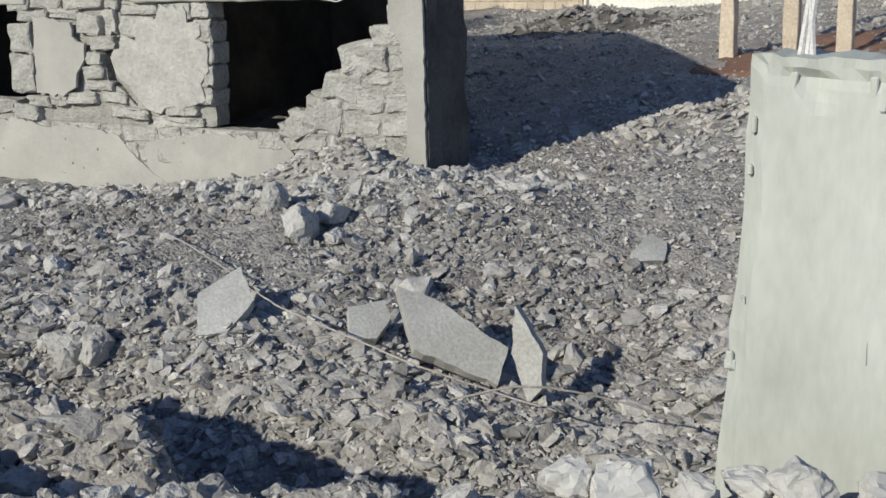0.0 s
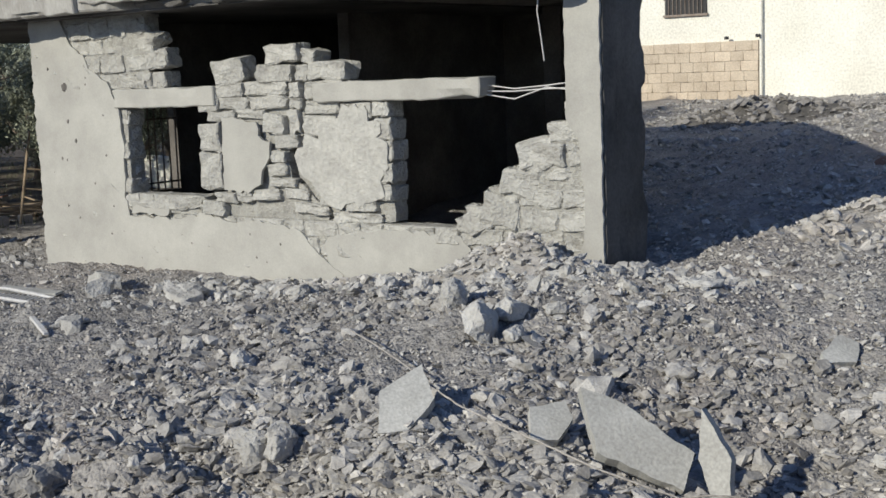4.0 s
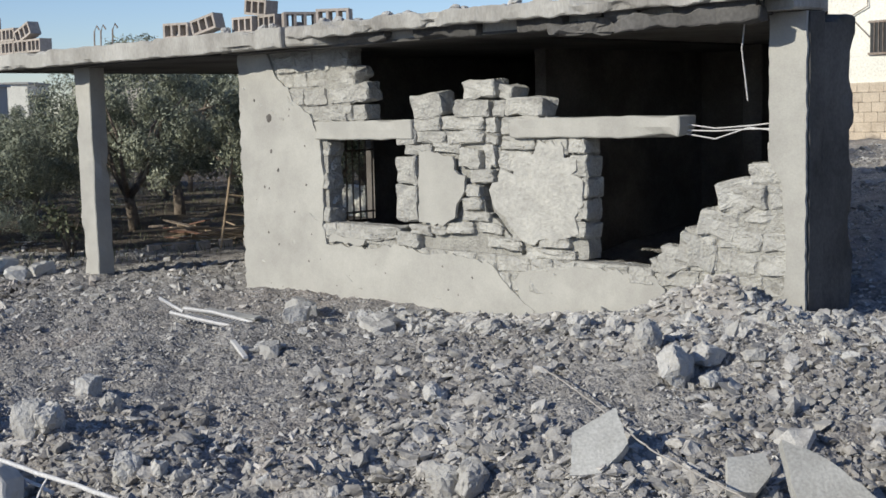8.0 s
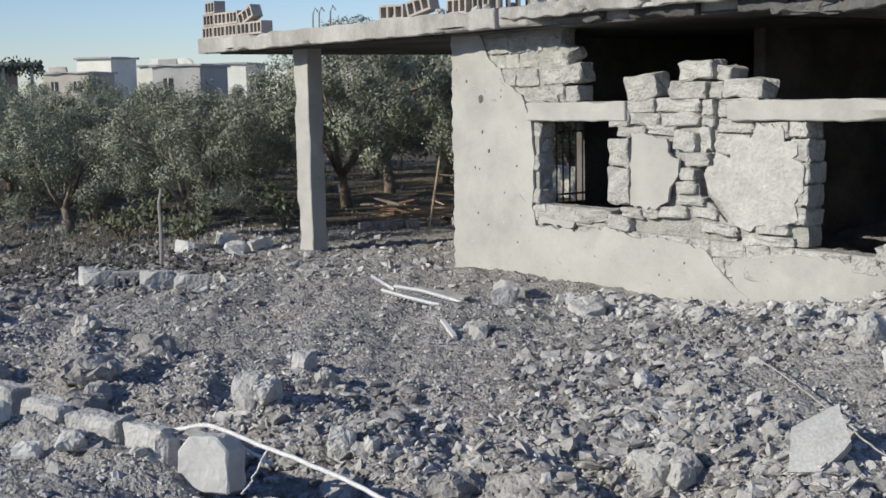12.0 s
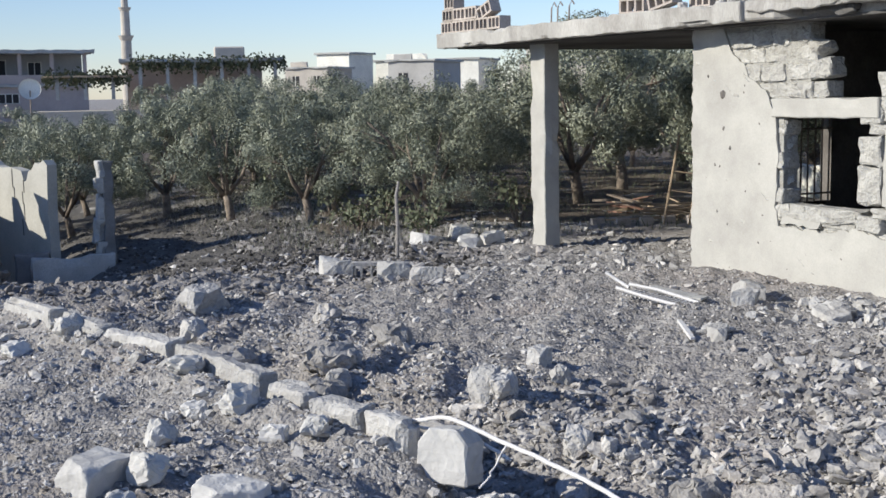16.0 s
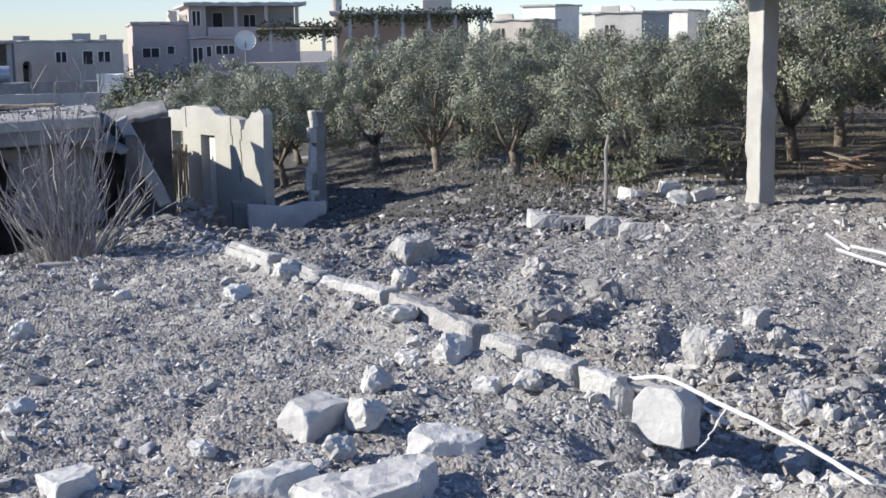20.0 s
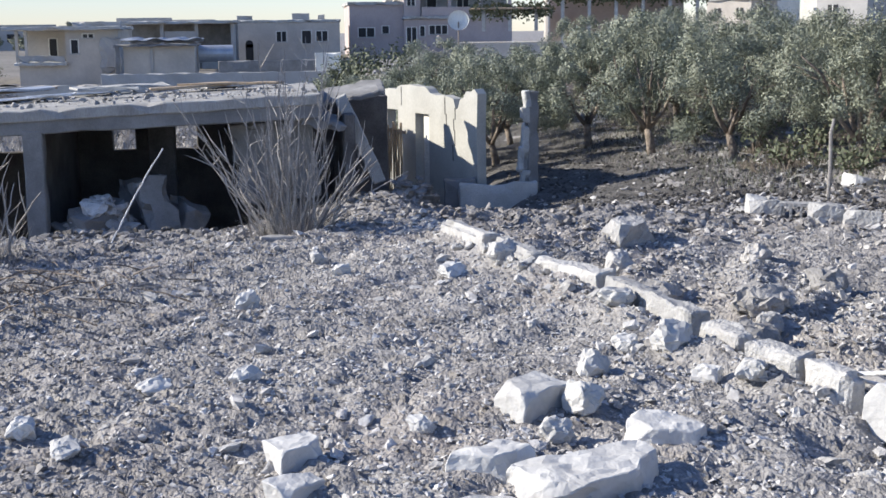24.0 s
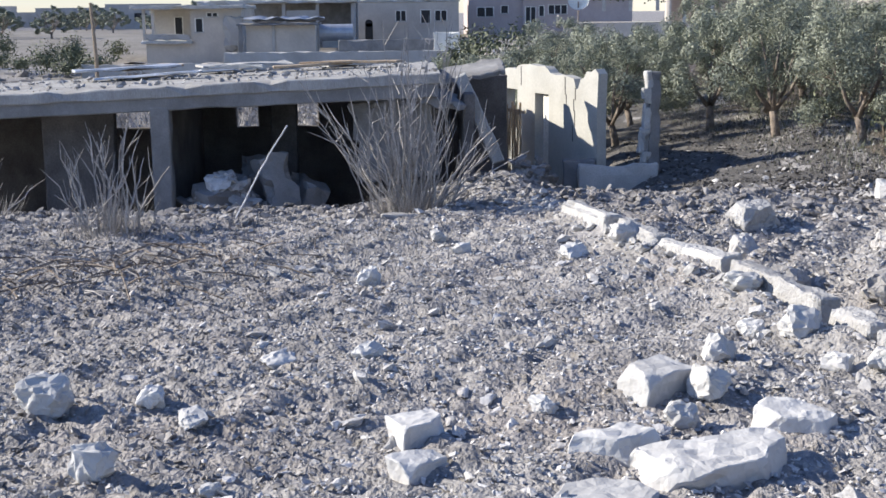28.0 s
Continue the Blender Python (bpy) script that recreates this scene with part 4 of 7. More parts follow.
heap("bank_mound", "shaded rubble heap beside the house", -3.6, 13.0, 1.6, 1.8, 0.2, M_GROUND, M_RUBBLE, 1500, 0.03, 0.17, 46)
gw = link("garden_wall", worn_box((-22.2, 19.2, -0.1), (1.9, 0.3, 1.1), 0.2, 0.04, 0.02, 3), M_WHITE)
tagged(gw, "low whitewashed garden wall behind the porch", "wall")


def concrete_wall():
    """The leaning cast wall stub close to the walker, with bars left in its top."""
    w = thing("concrete_wall_stub", (-1.38, 4.86, -0.4))
    tagged(w, "pale cast-concrete wall stub with bare bars on top", "wall")
    w.matrix_basis = pose(-1.455, 4.86, -0.4, 0, 3.2, 4)
    bm = bmesh.new()
    add_box(bm, (1.3, 0.14, 1.06), (2.6, 0.28, 2.12))
    ed = [e for e in bm.edges if all(v.co.x < 0.01 and v.co.y < 0.01 for v in e.verts)]
    bmesh.ops.bevel(bm, geom=ed, offset=0.085, segments=1, affect="EDGES")
    for z in [k * 0.1 for k in range(1, 20)] + [1.95, 2.0, 2.04, 2.08]:
        bmesh.ops.bisect_plane(bm, geom=bm.verts[:] + bm.edges[:] + bm.faces[:], plane_co=(0, 0, z), plane_no=(0, 0, 1))
    for k in range(1, 48):
        bmesh.ops.bisect_plane(bm, geom=bm.verts[:] + bm.edges[:] + bm.faces[:], plane_co=(k * 0.045, 0, 0), plane_no=(1, 0, 0))
    for v in bm.verts:
        n3 = noise.noise_vector(v.co * 3.1)
        v.co.y += n3.y * 0.008
        if v.co.z > 2.05:
            v.co += noise.noise_vector(v.co * 21) * 0.016
            v.co.z += n3.z * 0.012 + noise.noise(v.co * 9) * 0.018
        elif v.co.z > 1.9 and v.co.y < 0.01:
            v.co.y += max(0, noise.noise(v.co * 6 + Vector((3, 1, 0)))) * 0.06
        if v.co.x < 0.12:
            v.co.x += abs(n3.x) * 0.03
    part("wall_body", bm, M_PALE, w)
    for pts in ([(0.60, 2.02), (0.58, 1.86), (0.585, 1.7), (0.565, 1.5), (0.57, 1.3), (0.55, 1.12), (0.56, 0.95)], [(1.02, 1.9), (1.05, 1.7), (1.04, 1.52)]):
        part("crack", tube_bm([(x, 0.002 + 0.002 * (i % 2), z) for i, (x, z) in enumerate(pts)], 0.0028, 5), M_RUIN, w)
    rng = random.Random(8)
    for i in range(9):
        x, z = (rng.uniform(0.02, 0.1), rng.uniform(0.5, 1.9)) if i < 5 else (rng.uniform(0.1, 1.2), rng.uniform(1.97, 2.05))
        part("crumb", worn_box((x, 0.012 + 0.05 * max(0, 0.085 - x) / 0.085, z), (rng.uniform(0.02, 0.05), 0.03, rng.uniform(0.03, 0.09)), 0.02, 0.012, 0.006, i), M_PALE, w)
    for x, h, lx in ((0.17, 0.62, 0.05), (0.24, 0.55, -0.09), (0.62, 0.7, 0.1), (0.66, 0.66, 0.02), (0.2, 0.5, 0.02), (1.1, 0.6, 0.05)):
        part("reinforcing_bar", tube_bm([(x, 0.12, 2.0), (x + lx * 0.4, 0.13, 2.0 + h * 0.5), (x + lx, 0.12, 2.0 + h)], 0.013, 6), M_WIRE, w)


concrete_wall()


def timber_posts():
    for x, y in ((-4.98, 17.15), (-4.12, 17.1), (-3.4, 17.0)):
        p = thing("post", (x, y, lz(x, y) - 0.3))
        tagged(p, "weathered beige square post set in red earth", "post", group="posts on the bank")
        part("shaft", worn_box((0, 0, 1.6), (0.2, 0.2, 3.2), 0.25, 0.01, 0.01, x), M_YSTONE, p)


timber_posts()


def white_building():
    b = thing("white_building", (-9, 27.6, 1.2))
    tagged(b, "white-painted building with yellow stone base and dark window", "house")
    part("wall", box_bm((3.0, 4, 4.0), (20, 8, 8.0)), M_WHITE, b)
    # stone base left of the offset, built in courses
    rng = random.Random(5)
    ys = stone_variants(4, M_YSTONE, bevel=0.01, amp=0.004)
    for r in range(6):
        x = -7.0 - 0.17 * (r % 2)
        while x < -2.45:
            w = min(rng.uniform(0.28, 0.42), -2.4 - x)
            share("stone", rng.choice(ys), b, pose(x + w / 2, -0.06, 0.08 + r * 0.226) @ Matrix.Diagonal((w - 0.006, 0.16, 0.221, 1)))
            x += w
    part("wall_end", box_bm((-2.36, -0.05, 4.0), (0.06, 0.12, 8.0), bevel=0.01), M_WHITE, b)
    wd = part("window", box_bm((-4.22, -0.01, 2.33), (1.05, 0.06, 0.68)), M_DARK, b)
    part("frame", box_bm((-4.22, -0.045, 2.69), (1.13, 0.05, 0.05)), M_STEEL, wd)
    part("frame", box_bm((-4.22, -0.045, 1.97), (1.13, 0.05, 0.05)), M_STEEL, wd)
    for i in range(9):
        part("bar", tube_bm([(-4.64 + i * 0.105, -0.06, 2.0), (-4.64 + i * 0.105, -0.06, 2.67)], 0.012, 5), M_STEEL, wd)
    for pts in ([(-5.15, -0.05, 2.75), (-4.9, -0.06, 2.5), (-4.72, -0.05, 2.32)], [(-5.2, -0.05, 2.85), (-4.8, -0.06, 3.05), (-4.85, -0.05, 3.4)]):
        part("wire", tube_bm(pts, 0.015, 5), M_STEEL, b)
    part("cable_clip", box_bm((-2.4, -0.16, 1.42), (0.1, 0.06, 0.08), bevel=0.01), M_DARK, b)
    part("cable_clip", box_bm((-3.15, -0.16, 1.4), (0.1, 0.06, 0.07), bevel=0.01), M_DARK, b)


white_building()


# ---- the orchard ----
def soil_patch(name, label, x0, x1, y0, y1, step, edge, seed, material=M_SOIL, lift=0.02):
    """A ragged sheet of tilled soil lying on the land."""
    xs, ys = np.arange(x0, x1, step), np.arange(y0, y1, step)
    gx, gy = np.meshgrid(xs, ys)
    gx = gx + vnoise(gx, gy, 0.9, seed) * step * 0.3
    z = land(gx, gy) + lift + 0.03 * np.abs(vnoise(gx, gy, 2.1, seed + 1))
    inner = np.minimum.reduce([gx - x0, x1 - gx, gy - y0, y1 - gy]) + vnoise(gx, gy, 0.5, seed) * edge - edge * 0.6
    z = z - (lift + 0.5) * (1 - smooth(0.0, 2.5 * step, inner))          # the rim dips under the ground
    keep = inner > 0
    nx = len(xs)
    idx = np.arange(gx.size).reshape(gx.shape)
    q = np.stack([idx[:-1, :-1], idx[:-1, 1:], idx[1:, 1:], idx[1:, :-1]], -1).reshape(-1, 4)
    q = q[keep.reshape(-1)[q].all(1)]
    me = bpy.data.meshes.new(name)
    me.from_pydata(np.stack([gx, gy, z], -1).reshape(-1, 3).tolist(), [], q.tolist())
    me.materials.append(material)
    me.shade_smooth()
    tagged(new(name, me), label, "soil", kind="structure")


soil_patch("orchard_soil", "dark brown tilled orchard soil with leaf litter", -74, -19.0, 6.8, 60, 0.4, 1.6, 2.0)
# this sheet's dark tone stands in for shade lying on the slope
soil_patch("side_soil", "earth between the collapsed building and the orchard, toned dark for shade", -60, -17.4, 2.4, 9.0, 0.3, 1.0, 5.0, M_SHADE_GRIT, 0.03)
soil_patch("far_soil", "far dusty brown fields before the town", -230, -88, -80, 14, 3.0, 8.0, 9.0, M_FIELD, 0.3)
soil_patch("waste_soil", "bare brown earth behind the collapsed building", -92, -33, -26, 3.4, 0.6, 3.0, 6.0, M_FIELD, 0.16)
soil_patch("red_earth", "bare red earth beside the posts on the bank", -5.6, -1.4, 15.6, 20.6, 0.2, 0.7, 7.0, M_RED)
def crown_mesh(seed, rx=1.65, rz=1.25, zc=1.8, boughs=17, clumps=5, leaves=270, leaf=1.0):
    """An olive crown: boughs made of dense clumps of narrow leaves that face outwards, with gaps between the boughs."""
    rng = np.random.default_rng(seed)
    cs, rs, mid = [], [], []
    for k in range(boughs):
        up = 1 - 1.75 * (k + 0.5) / boughs
        a = 2.4 * k + rng.uniform(-0.4, 0.4)
        ring = math.sqrt(max(0.0, 1 - up * up))
        reach = rng.uniform(0.60, 0.92) * (1 + 0.18 * math.sin(3 * a + seed))
        b = np.array([rx * ring * math.cos(a) * reach, rx * ring * math.sin(a) * reach, zc + rz * up * reach])
        size = rng.uniform(0.40, 0.62)
        for j in range(clumps):
            d = rng.normal(0, 1, 3)
            d /= np.linalg.norm(d)
            cs.append(b + d * size * rng.uniform(0.3, 0.95) * np.array([1, 1, 0.8]))
            rs.append(size * rng.uniform(0.38, 0.62))
            mid.append(b)
    n = len(cs) * leaves
    c = np.repeat(np.array(cs), leaves, 0)
    m = np.repeat(np.array(mid), leaves, 0)
    r = np.repeat(np.array(rs), leaves)
    d = rng.normal(0, 1, (n, 3))
    d /= np.linalg.norm(d, axis=1)[:, None]
    pos = c + d * (r * rng.random(n) ** 0.4)[:, None]
    out = (pos - m) * 1.2 + d * 0.5 + rng.normal(0, 0.42, (n, 3))
    out /= np.linalg.norm(out, axis=1)[:, None]
    ax = np.cross(out, rng.normal(0, 1, (n, 3)))
    ax /= np.linalg.norm(ax, axis=1)[:, None]
    sd = np.cross(ax, out)
    ln = rng.uniform(0.028, 0.052, n)[:, None] * leaf
    wd = rng.uniform(0.010, 0.017, n)[:, None] * leaf
    v = np.stack([pos - ax * ln, pos + sd * wd, pos + ax * ln, pos - sd * wd], 1)
    f = np.arange(n * 4).reshape(n, 4)
    me = bpy.data.meshes.new("crown")
    me.from_pydata(v.reshape(-1, 3).tolist(), [], f.tolist())
    me.materials.append(M_LEAF)
    return me


def trunk_bm(seed):
    rng = random.Random(seed)
    bm = bmesh.new()
    lean = Vector((rng.uniform(-0.15, 0.15), rng.uniform(-0.15, 0.15), 0))
    fork = Vector((0, 0, 0.62)) + lean
    tube_bm([(0, 0, -0.25), lean * 0.3 + Vector((0.02, 0, 0.2)), fork], 0.12, 8, 0.085, bm)
    for k in range(5):
        a = 2 * math.pi * k / 5 + rng.uniform(-0.4, 0.4)
        out = Vector((math.cos(a), math.sin(a), 0))
        r = rng.uniform(0.4, 0.8)
        p1 = fork + out * r * 0.5 + Vector((0, 0, 0.35))
        p2 = fork + out * r + Vector((0, 0, 0.95 + rng.uniform(-0.1, 0.3)))
        p3 = fork + out * r * 1.35 + Vector((rng.uniform(-.2, .2), rng.uniform(-.2, .2), 1.6))
        tube_bm([fork - Vector((0, 0, 0.05)), p1, p2, p3], 0.06, 6, 0.015, bm)
        for j in range(3):
            q = p1.lerp(p2, rng.random())
            tube_bm([q, q + out * 0.3 + Vector((rng.uniform(-.3, .3), rng.uniform(-.3, .3), 0.3)), q + out * 0.6 + Vector((rng.uniform(-.4, .4), rng.uniform(-.4, .4), 0.5))], 0.02, 4, 0.006, bm)
    return bm


def orchard():
    rng = random.Random(3)
    crowns = [crown_mesh(s, rx=1.85 + 0.14 * (s % 3), rz=1.22 + 0.12 * (s % 2), zc=1.72, boughs=24, leaves=270, leaf=0.86) for s in range(5)]
    trunks = []
    for s in range(4):
        bm = trunk_bm(s)
        me = bpy.data.meshes.new("trunk")
        bm.normal_update()
        bm.to_mesh(me)
        bm.free()
        me.materials.append(M_BARK)
        me.shade_smooth()
        trunks.append(me)
    spots = [(-26.5, 7.45), (-23.9, 8.3), (-20.8, 9.4), (-23.7, 14.4), (-24.3, 11.4), (-29.2, 6.7), (-19.4, 15.9), (-17.3, 19.0), (-24.2, 21.4), (-19.2, 20.4), (-26.0, 17.0), (-15.2, 20.6)]
    for r in range(5):
        for k in range(11):
            x = -27.5 - r * 3.9 + k * 1.25 + rng.uniform(-0.7, 0.7)
            y = 9.0 + k * 3.3 + rng.uniform(-0.7, 0.7) + r * 0.3
            if x < -15 and y < 44 and all(math.hypot(x - a, y - b) > 2.3 for a, b in spots) and not (x > -20.5 and y < 18) and math.hypot(x + 22.2, y - 18.0) > 2.6:
                spots.append((x, y))
    for x, y in ((-29.4, 4.6), (-30.5, 8.4), (-31.6, 3.0), (-33.0, 5.6), (-36.5, 6.0), (-40.0, 4.6), (-44.0, 5.4), (-38.0, 2.9), (-41.5, 1.6), (-47, 3.2)):
        spots.append((x, y))
    for x, y in spots:
        t = thing("olive_tree", (x, y, lz(x, y)))
        s = rng.uniform(0.80, 0.97) * (1.48 if x > -30 and y > 12 and 1.36 < -x / y < 1.78 else 1.27 if x > -27 and y > 15 else 1.0)
        t.matrix_basis = pose(x, y, lz(x, y), 0, 0, rng.uniform(0, 360)) @ Matrix.Diagonal((s, s, s * rng.uniform(0.9, 1.05), 1))
        tagged(t, "grey-green olive tree with dusty leaves in the orchard", "tree", group="olive trees in the orchard")
        share("trunk", rng.choice(trunks), t, Matrix.Identity(4))
        share("crown", rng.choice(crowns), t, pose(0, 0, 0, 0, 0, rng.uniform(0, 360)))


orchard()


def sapling(x, y, h, r, n, seed, label, material):
    rng = random.Random(seed)
    t = thing("bush", (x, y, lz(x, y)))
    tagged(t, label, "bush")
    tips = []
    for k in range(9):
        bm = bmesh.new()
        a = rng.uniform(0, 6.28)
        o = Vector((math.cos(a), math.sin(a), 0)) * r * rng.uniform(0.2, 1)
        p = Vector((0, 0, h * rng.uniform(0.6, 1))) + o
        tube_bm([(0, 0, -0.1), o * 0.4 + Vector((0, 0, h * 0.4)), p], 0.018, 5, 0.005, bm)
        part("stem", bm, M_BARK, t)
        tips.append(p)
    bm = bmesh.new()
    for k in range(n):
        p = rng.choice(tips) * rng.uniform(0.45, 1.05) + Vector((rng.gauss(0, r * 0.25), rng.gauss(0, r * 0.25), rng.gauss(0, h * 0.08)))
        a = Vector((rng.gauss(0, 1), rng.gauss(0, 1), rng.gauss(0, 1))).normalized()
        b = a.orthogonal().normalized()
        l, w = rng.uniform(0.035, 0.07), rng.uniform(0.015, 0.03)
        bm.faces.new([bm.verts.new(p + d) for d in (-a * l, b * w, a * l, -b * w)])
    part("foliage", bm, material, t)


for i, (x, y, h, r) in enumerate(((-20.2, 10.9, 1.1, 0.5), (-19.3, 8.6, 0.75, 0.4), (-22.3, 9.2, 0.9, 0.5), (-24.4, 8.9, 0.8, 0.5), (-26.6, 8.4, 0.8, 0.5), (-21.6, 8.4, 0.6, 0.5))):
    sapling(x, y, h, r, 300, i, "small leafy bush at the orchard's edge", M_WEED)


def weeds(name, label, n, where, hmax, material, seed):
    """Short dry grass and weeds, in one mesh of bent blades."""
    rng = np.random.default_rng(seed)
    p = where(rng, n)
    n = len(p)
    h = hmax * rng.uniform(0.3, 1, n)
    a = rng.uniform(0, 2 * np.pi, n)
    lean = rng.uniform(0.2, 0.9, n) * h
    z = land(p[:, 0], p[:, 1])
    w = rng.uniform(0.003, 0.008, n) * (1 + hmax * 2)
    b0 = np.stack([p[:, 0] - np.sin(a) * w, p[:, 1] + np.cos(a) * w, z - 0.02], -1)
    b1 = np.stack([p[:, 0] + np.sin(a) * w, p[:, 1] - np.cos(a) * w, z - 0.02], -1)
    tip = np.stack([p[:, 0] + np.cos(a) * lean, p[:, 1] + np.sin(a) * lean, z + h], -1)
    v = np.stack([b0, b1, tip], 1).reshape(-1, 3)
    me = bpy.data.meshes.new(name)
    me.from_pydata(v.tolist(), [], np.arange(n * 3).reshape(n, 3).tolist())
    me.materials.append(material)
    tagged(new(name, me), label, "weeds", kind="stuff")


weeds("orchard_weeds", "low green and dry weeds under the olive trees", 16000,
      lambda r, n: np.stack([r.uniform(-48, -18.5, n), r.uniform(7, 24, n)], -1), 0.22, M_WEED, 3)
weeds("side_weeds", "dry and green weeds at the orchard's near corner", 9000,
      lambda r, n: np.stack([r.uniform(-42, -20.5, n), 9.8 - 3.4 * r.random(n) ** 1.5], -1), 0.15, M_WEED, 8)
weeds("dry_side_weeds", "dry straw weeds along the orchard's edge", 6000,
      lambda r, n: np.stack([r.uniform(-34, -19, n), r.uniform(6.4, 9.8, n)], -1), 0.18, M_TWIG, 9)
weeds("tall_weeds", "tall dry golden weeds behind the collapsed building", 22000,
      lambda r, n: np.stack([-32 - 40 * r.random(n) ** 1.6, r.uniform(-20, 2.5, n)], -1), 1.1, M_TWIG, 6)
weeds("dry_grass", "dry straw-coloured grass tufts on the terrace", 3600,
      lambda r, n: np.stack([r.normal(-11.6, 1.6, n), r.uniform(-5.5, 0.3, n)], -1), 0.08, M_TWIG, 4)


def dry_shrub(x, y, h, stems, spread, seed, thick=1.0):
    rng = random.Random(seed)
    s = thing("dry_shrub", (x, y, lz(x, y)))
    tagged(s, "leafless pale dry shrub with many thin stems", "shrub")
    for k in range(stems):
        bm = bmesh.new()
        a = rng.uniform(0, 6.28)
        o = Vector((math.cos(a), math.sin(a) * 1.3, 0))
        lean = spread * rng.random() ** 1.3
        hh = h * rng.uniform(0.4, 1.0) * (1 - 0.35 * lean / spread)
        b = o * rng.uniform(0, 0.25) + Vector((rng.gauss(0, 0.06), rng.gauss(0, 0.1), 0))
        bend = Vector((rng.gauss(0, 0.10), rng.gauss(0, 0.14), 0))
        pts = []
        for i in range(8):
            f = i / 7
            pts.append(b + o * lean * f ** 1.15 + bend * f * f + Vector((rng.gauss(0, 0.012), rng.gauss(0, 0.016), hh * f - 0.05)))
        tube_bm(pts, rng.uniform(0.007, 0.013) * thick, 4, 0.0025 * thick, bm)
        for j in range(rng.randint(3, 6)):
            q = pts[rng.randint(2, 6)]
            up = (o * lean * 0.4 + Vector((0, 0, hh))).normalized()
            e = q + up * rng.uniform(0.12, 0.4) + Vector((rng.gauss(0, 0.06), rng.gauss(0, 0.09), 0))
            tube_bm([q, q.lerp(e, 0.5) + Vector((rng.gauss(0, 0.015), rng.gauss(0, 0.02), 0)), e], 0.005 * thick, 3, 0.002, bm)
        part("stem", bm, M_TWIG, s)
    bm = bmesh.new()
    for k in range(int(26 * stems)):
        a = rng.uniform(0, 6.28)
        o = Vector((math.cos(a), math.sin(a), 0)) * rng.uniform(0, 0.42)
        e = o * rng.uniform(1.0, 1.8) + Vector((rng.gauss(0, 0.05), rng.gauss(0, 0.05), rng.uniform(0.08, 0.4)))
        d = Vector((-math.sin(a), math.cos(a), 0)) * 0.0035
        bm.faces.new([bm.verts.new(p) for p in (o - d, o + d, e)])
    part("dry_tuft", bm, M_TWIG, s)


dry_shrub(-14.0, -0.2, 2.4, 62, 0.72, 1, 1.5)
dry_shrub(-12.6, -3.1, 1.5, 17, 0.36, 2, 1.6)
dry_shrub(-13.4, -4.6, 0.9, 8, 0.4, 5)


# ---- the flattened building below the berm ----
def ruin():
    r = thing("ruined_outbuilding", (-23.0, -4.5, -1.9))
    tagged(r, "collapsed grey concrete building with open dark bays", "building")
    def P(name, c, s, m, seed=0, amp=0.012, cuts=0.4, label="", rot=None, bevel=0.02):
        bm = worn_box((0, 0, 0), s, cuts, amp, bevel, seed)
        bmesh.ops.transform(bm, matrix=Matrix.Translation((c[0] + 23.0, c[1] + 4.5, c[2] + 1.9)) @ (rot or Matrix.Identity(4)), verts=bm.verts[:])
        return part(name, bm, m, r, label)
    tilt = pose(0, 0, 0, 0, 0.3, 0)
    P("roof_slab", (-25.3, -6.8, 0.73), (4.8, 14.4, 0.2), M_SLAB, 1, 0.02, 0.3, "dusty flat concrete roof slab", tilt @ pose(0, 0, 0, 2.2, 0, 0))
    # front members take the darker concrete, so their shade is partly painted
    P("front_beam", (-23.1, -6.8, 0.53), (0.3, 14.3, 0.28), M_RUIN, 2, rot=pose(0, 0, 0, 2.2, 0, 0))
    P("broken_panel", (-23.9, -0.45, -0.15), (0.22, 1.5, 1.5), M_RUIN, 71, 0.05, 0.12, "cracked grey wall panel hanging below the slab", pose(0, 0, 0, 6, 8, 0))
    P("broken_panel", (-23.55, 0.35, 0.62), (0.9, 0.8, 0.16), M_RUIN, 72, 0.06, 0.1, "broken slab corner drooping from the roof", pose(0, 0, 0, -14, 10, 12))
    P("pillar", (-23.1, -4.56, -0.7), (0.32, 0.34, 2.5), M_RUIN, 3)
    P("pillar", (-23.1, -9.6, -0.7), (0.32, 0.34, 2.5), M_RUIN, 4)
    # rear pillars toned dark: the shade under the roof is in their colour
    P("pillar", (-24.2, 0.2, -0.7), (0.4, 0.5, 2.6), M_SHADE_CONC, 5)
    P("pillar", (-25.4, -2.6, -0.7), (0.3, 0.5, 2.6), M_SHADE_CONC, 6)
    # bay, back and cross walls carry the bays' shade in their colour
    P("bay_wall", (-24.5, -6.35, -0.7), (0.2, 1.35, 2.7), M_SHADE_PLASTER, 7)
    P("bay_wall", (-24.2, -9.2, -0.7), (0.2, 2.6, 2.7), M_SHADE_PLASTER, 7)
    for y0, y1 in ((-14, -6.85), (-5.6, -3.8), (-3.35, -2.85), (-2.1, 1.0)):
        P("back_wall", (-27.6, (y0 + y1) / 2, -0.6), (0.2, y1 - y0, 2.8), M_SHADE_PLASTER, y1)
    P("parapet", (-27.6, -3.6, -1.2), (0.2, 7.0, 2.0), M_SHADE_PLASTER, 11)
    P("cross_wall", (-25.4, -4.6, -0.6), (4.2, 0.2, 2.6), M_SHADE_PLASTER, 8)
    P("cross_wall", (-25.6, 0.9, -0.6), (4.6, 0.2, 2.6), M_SHADE_PLASTER, 9)
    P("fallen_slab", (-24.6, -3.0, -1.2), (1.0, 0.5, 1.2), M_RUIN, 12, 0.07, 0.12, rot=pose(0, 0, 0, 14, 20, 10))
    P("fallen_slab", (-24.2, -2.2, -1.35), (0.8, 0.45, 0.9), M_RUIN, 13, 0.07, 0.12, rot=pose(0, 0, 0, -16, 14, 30))
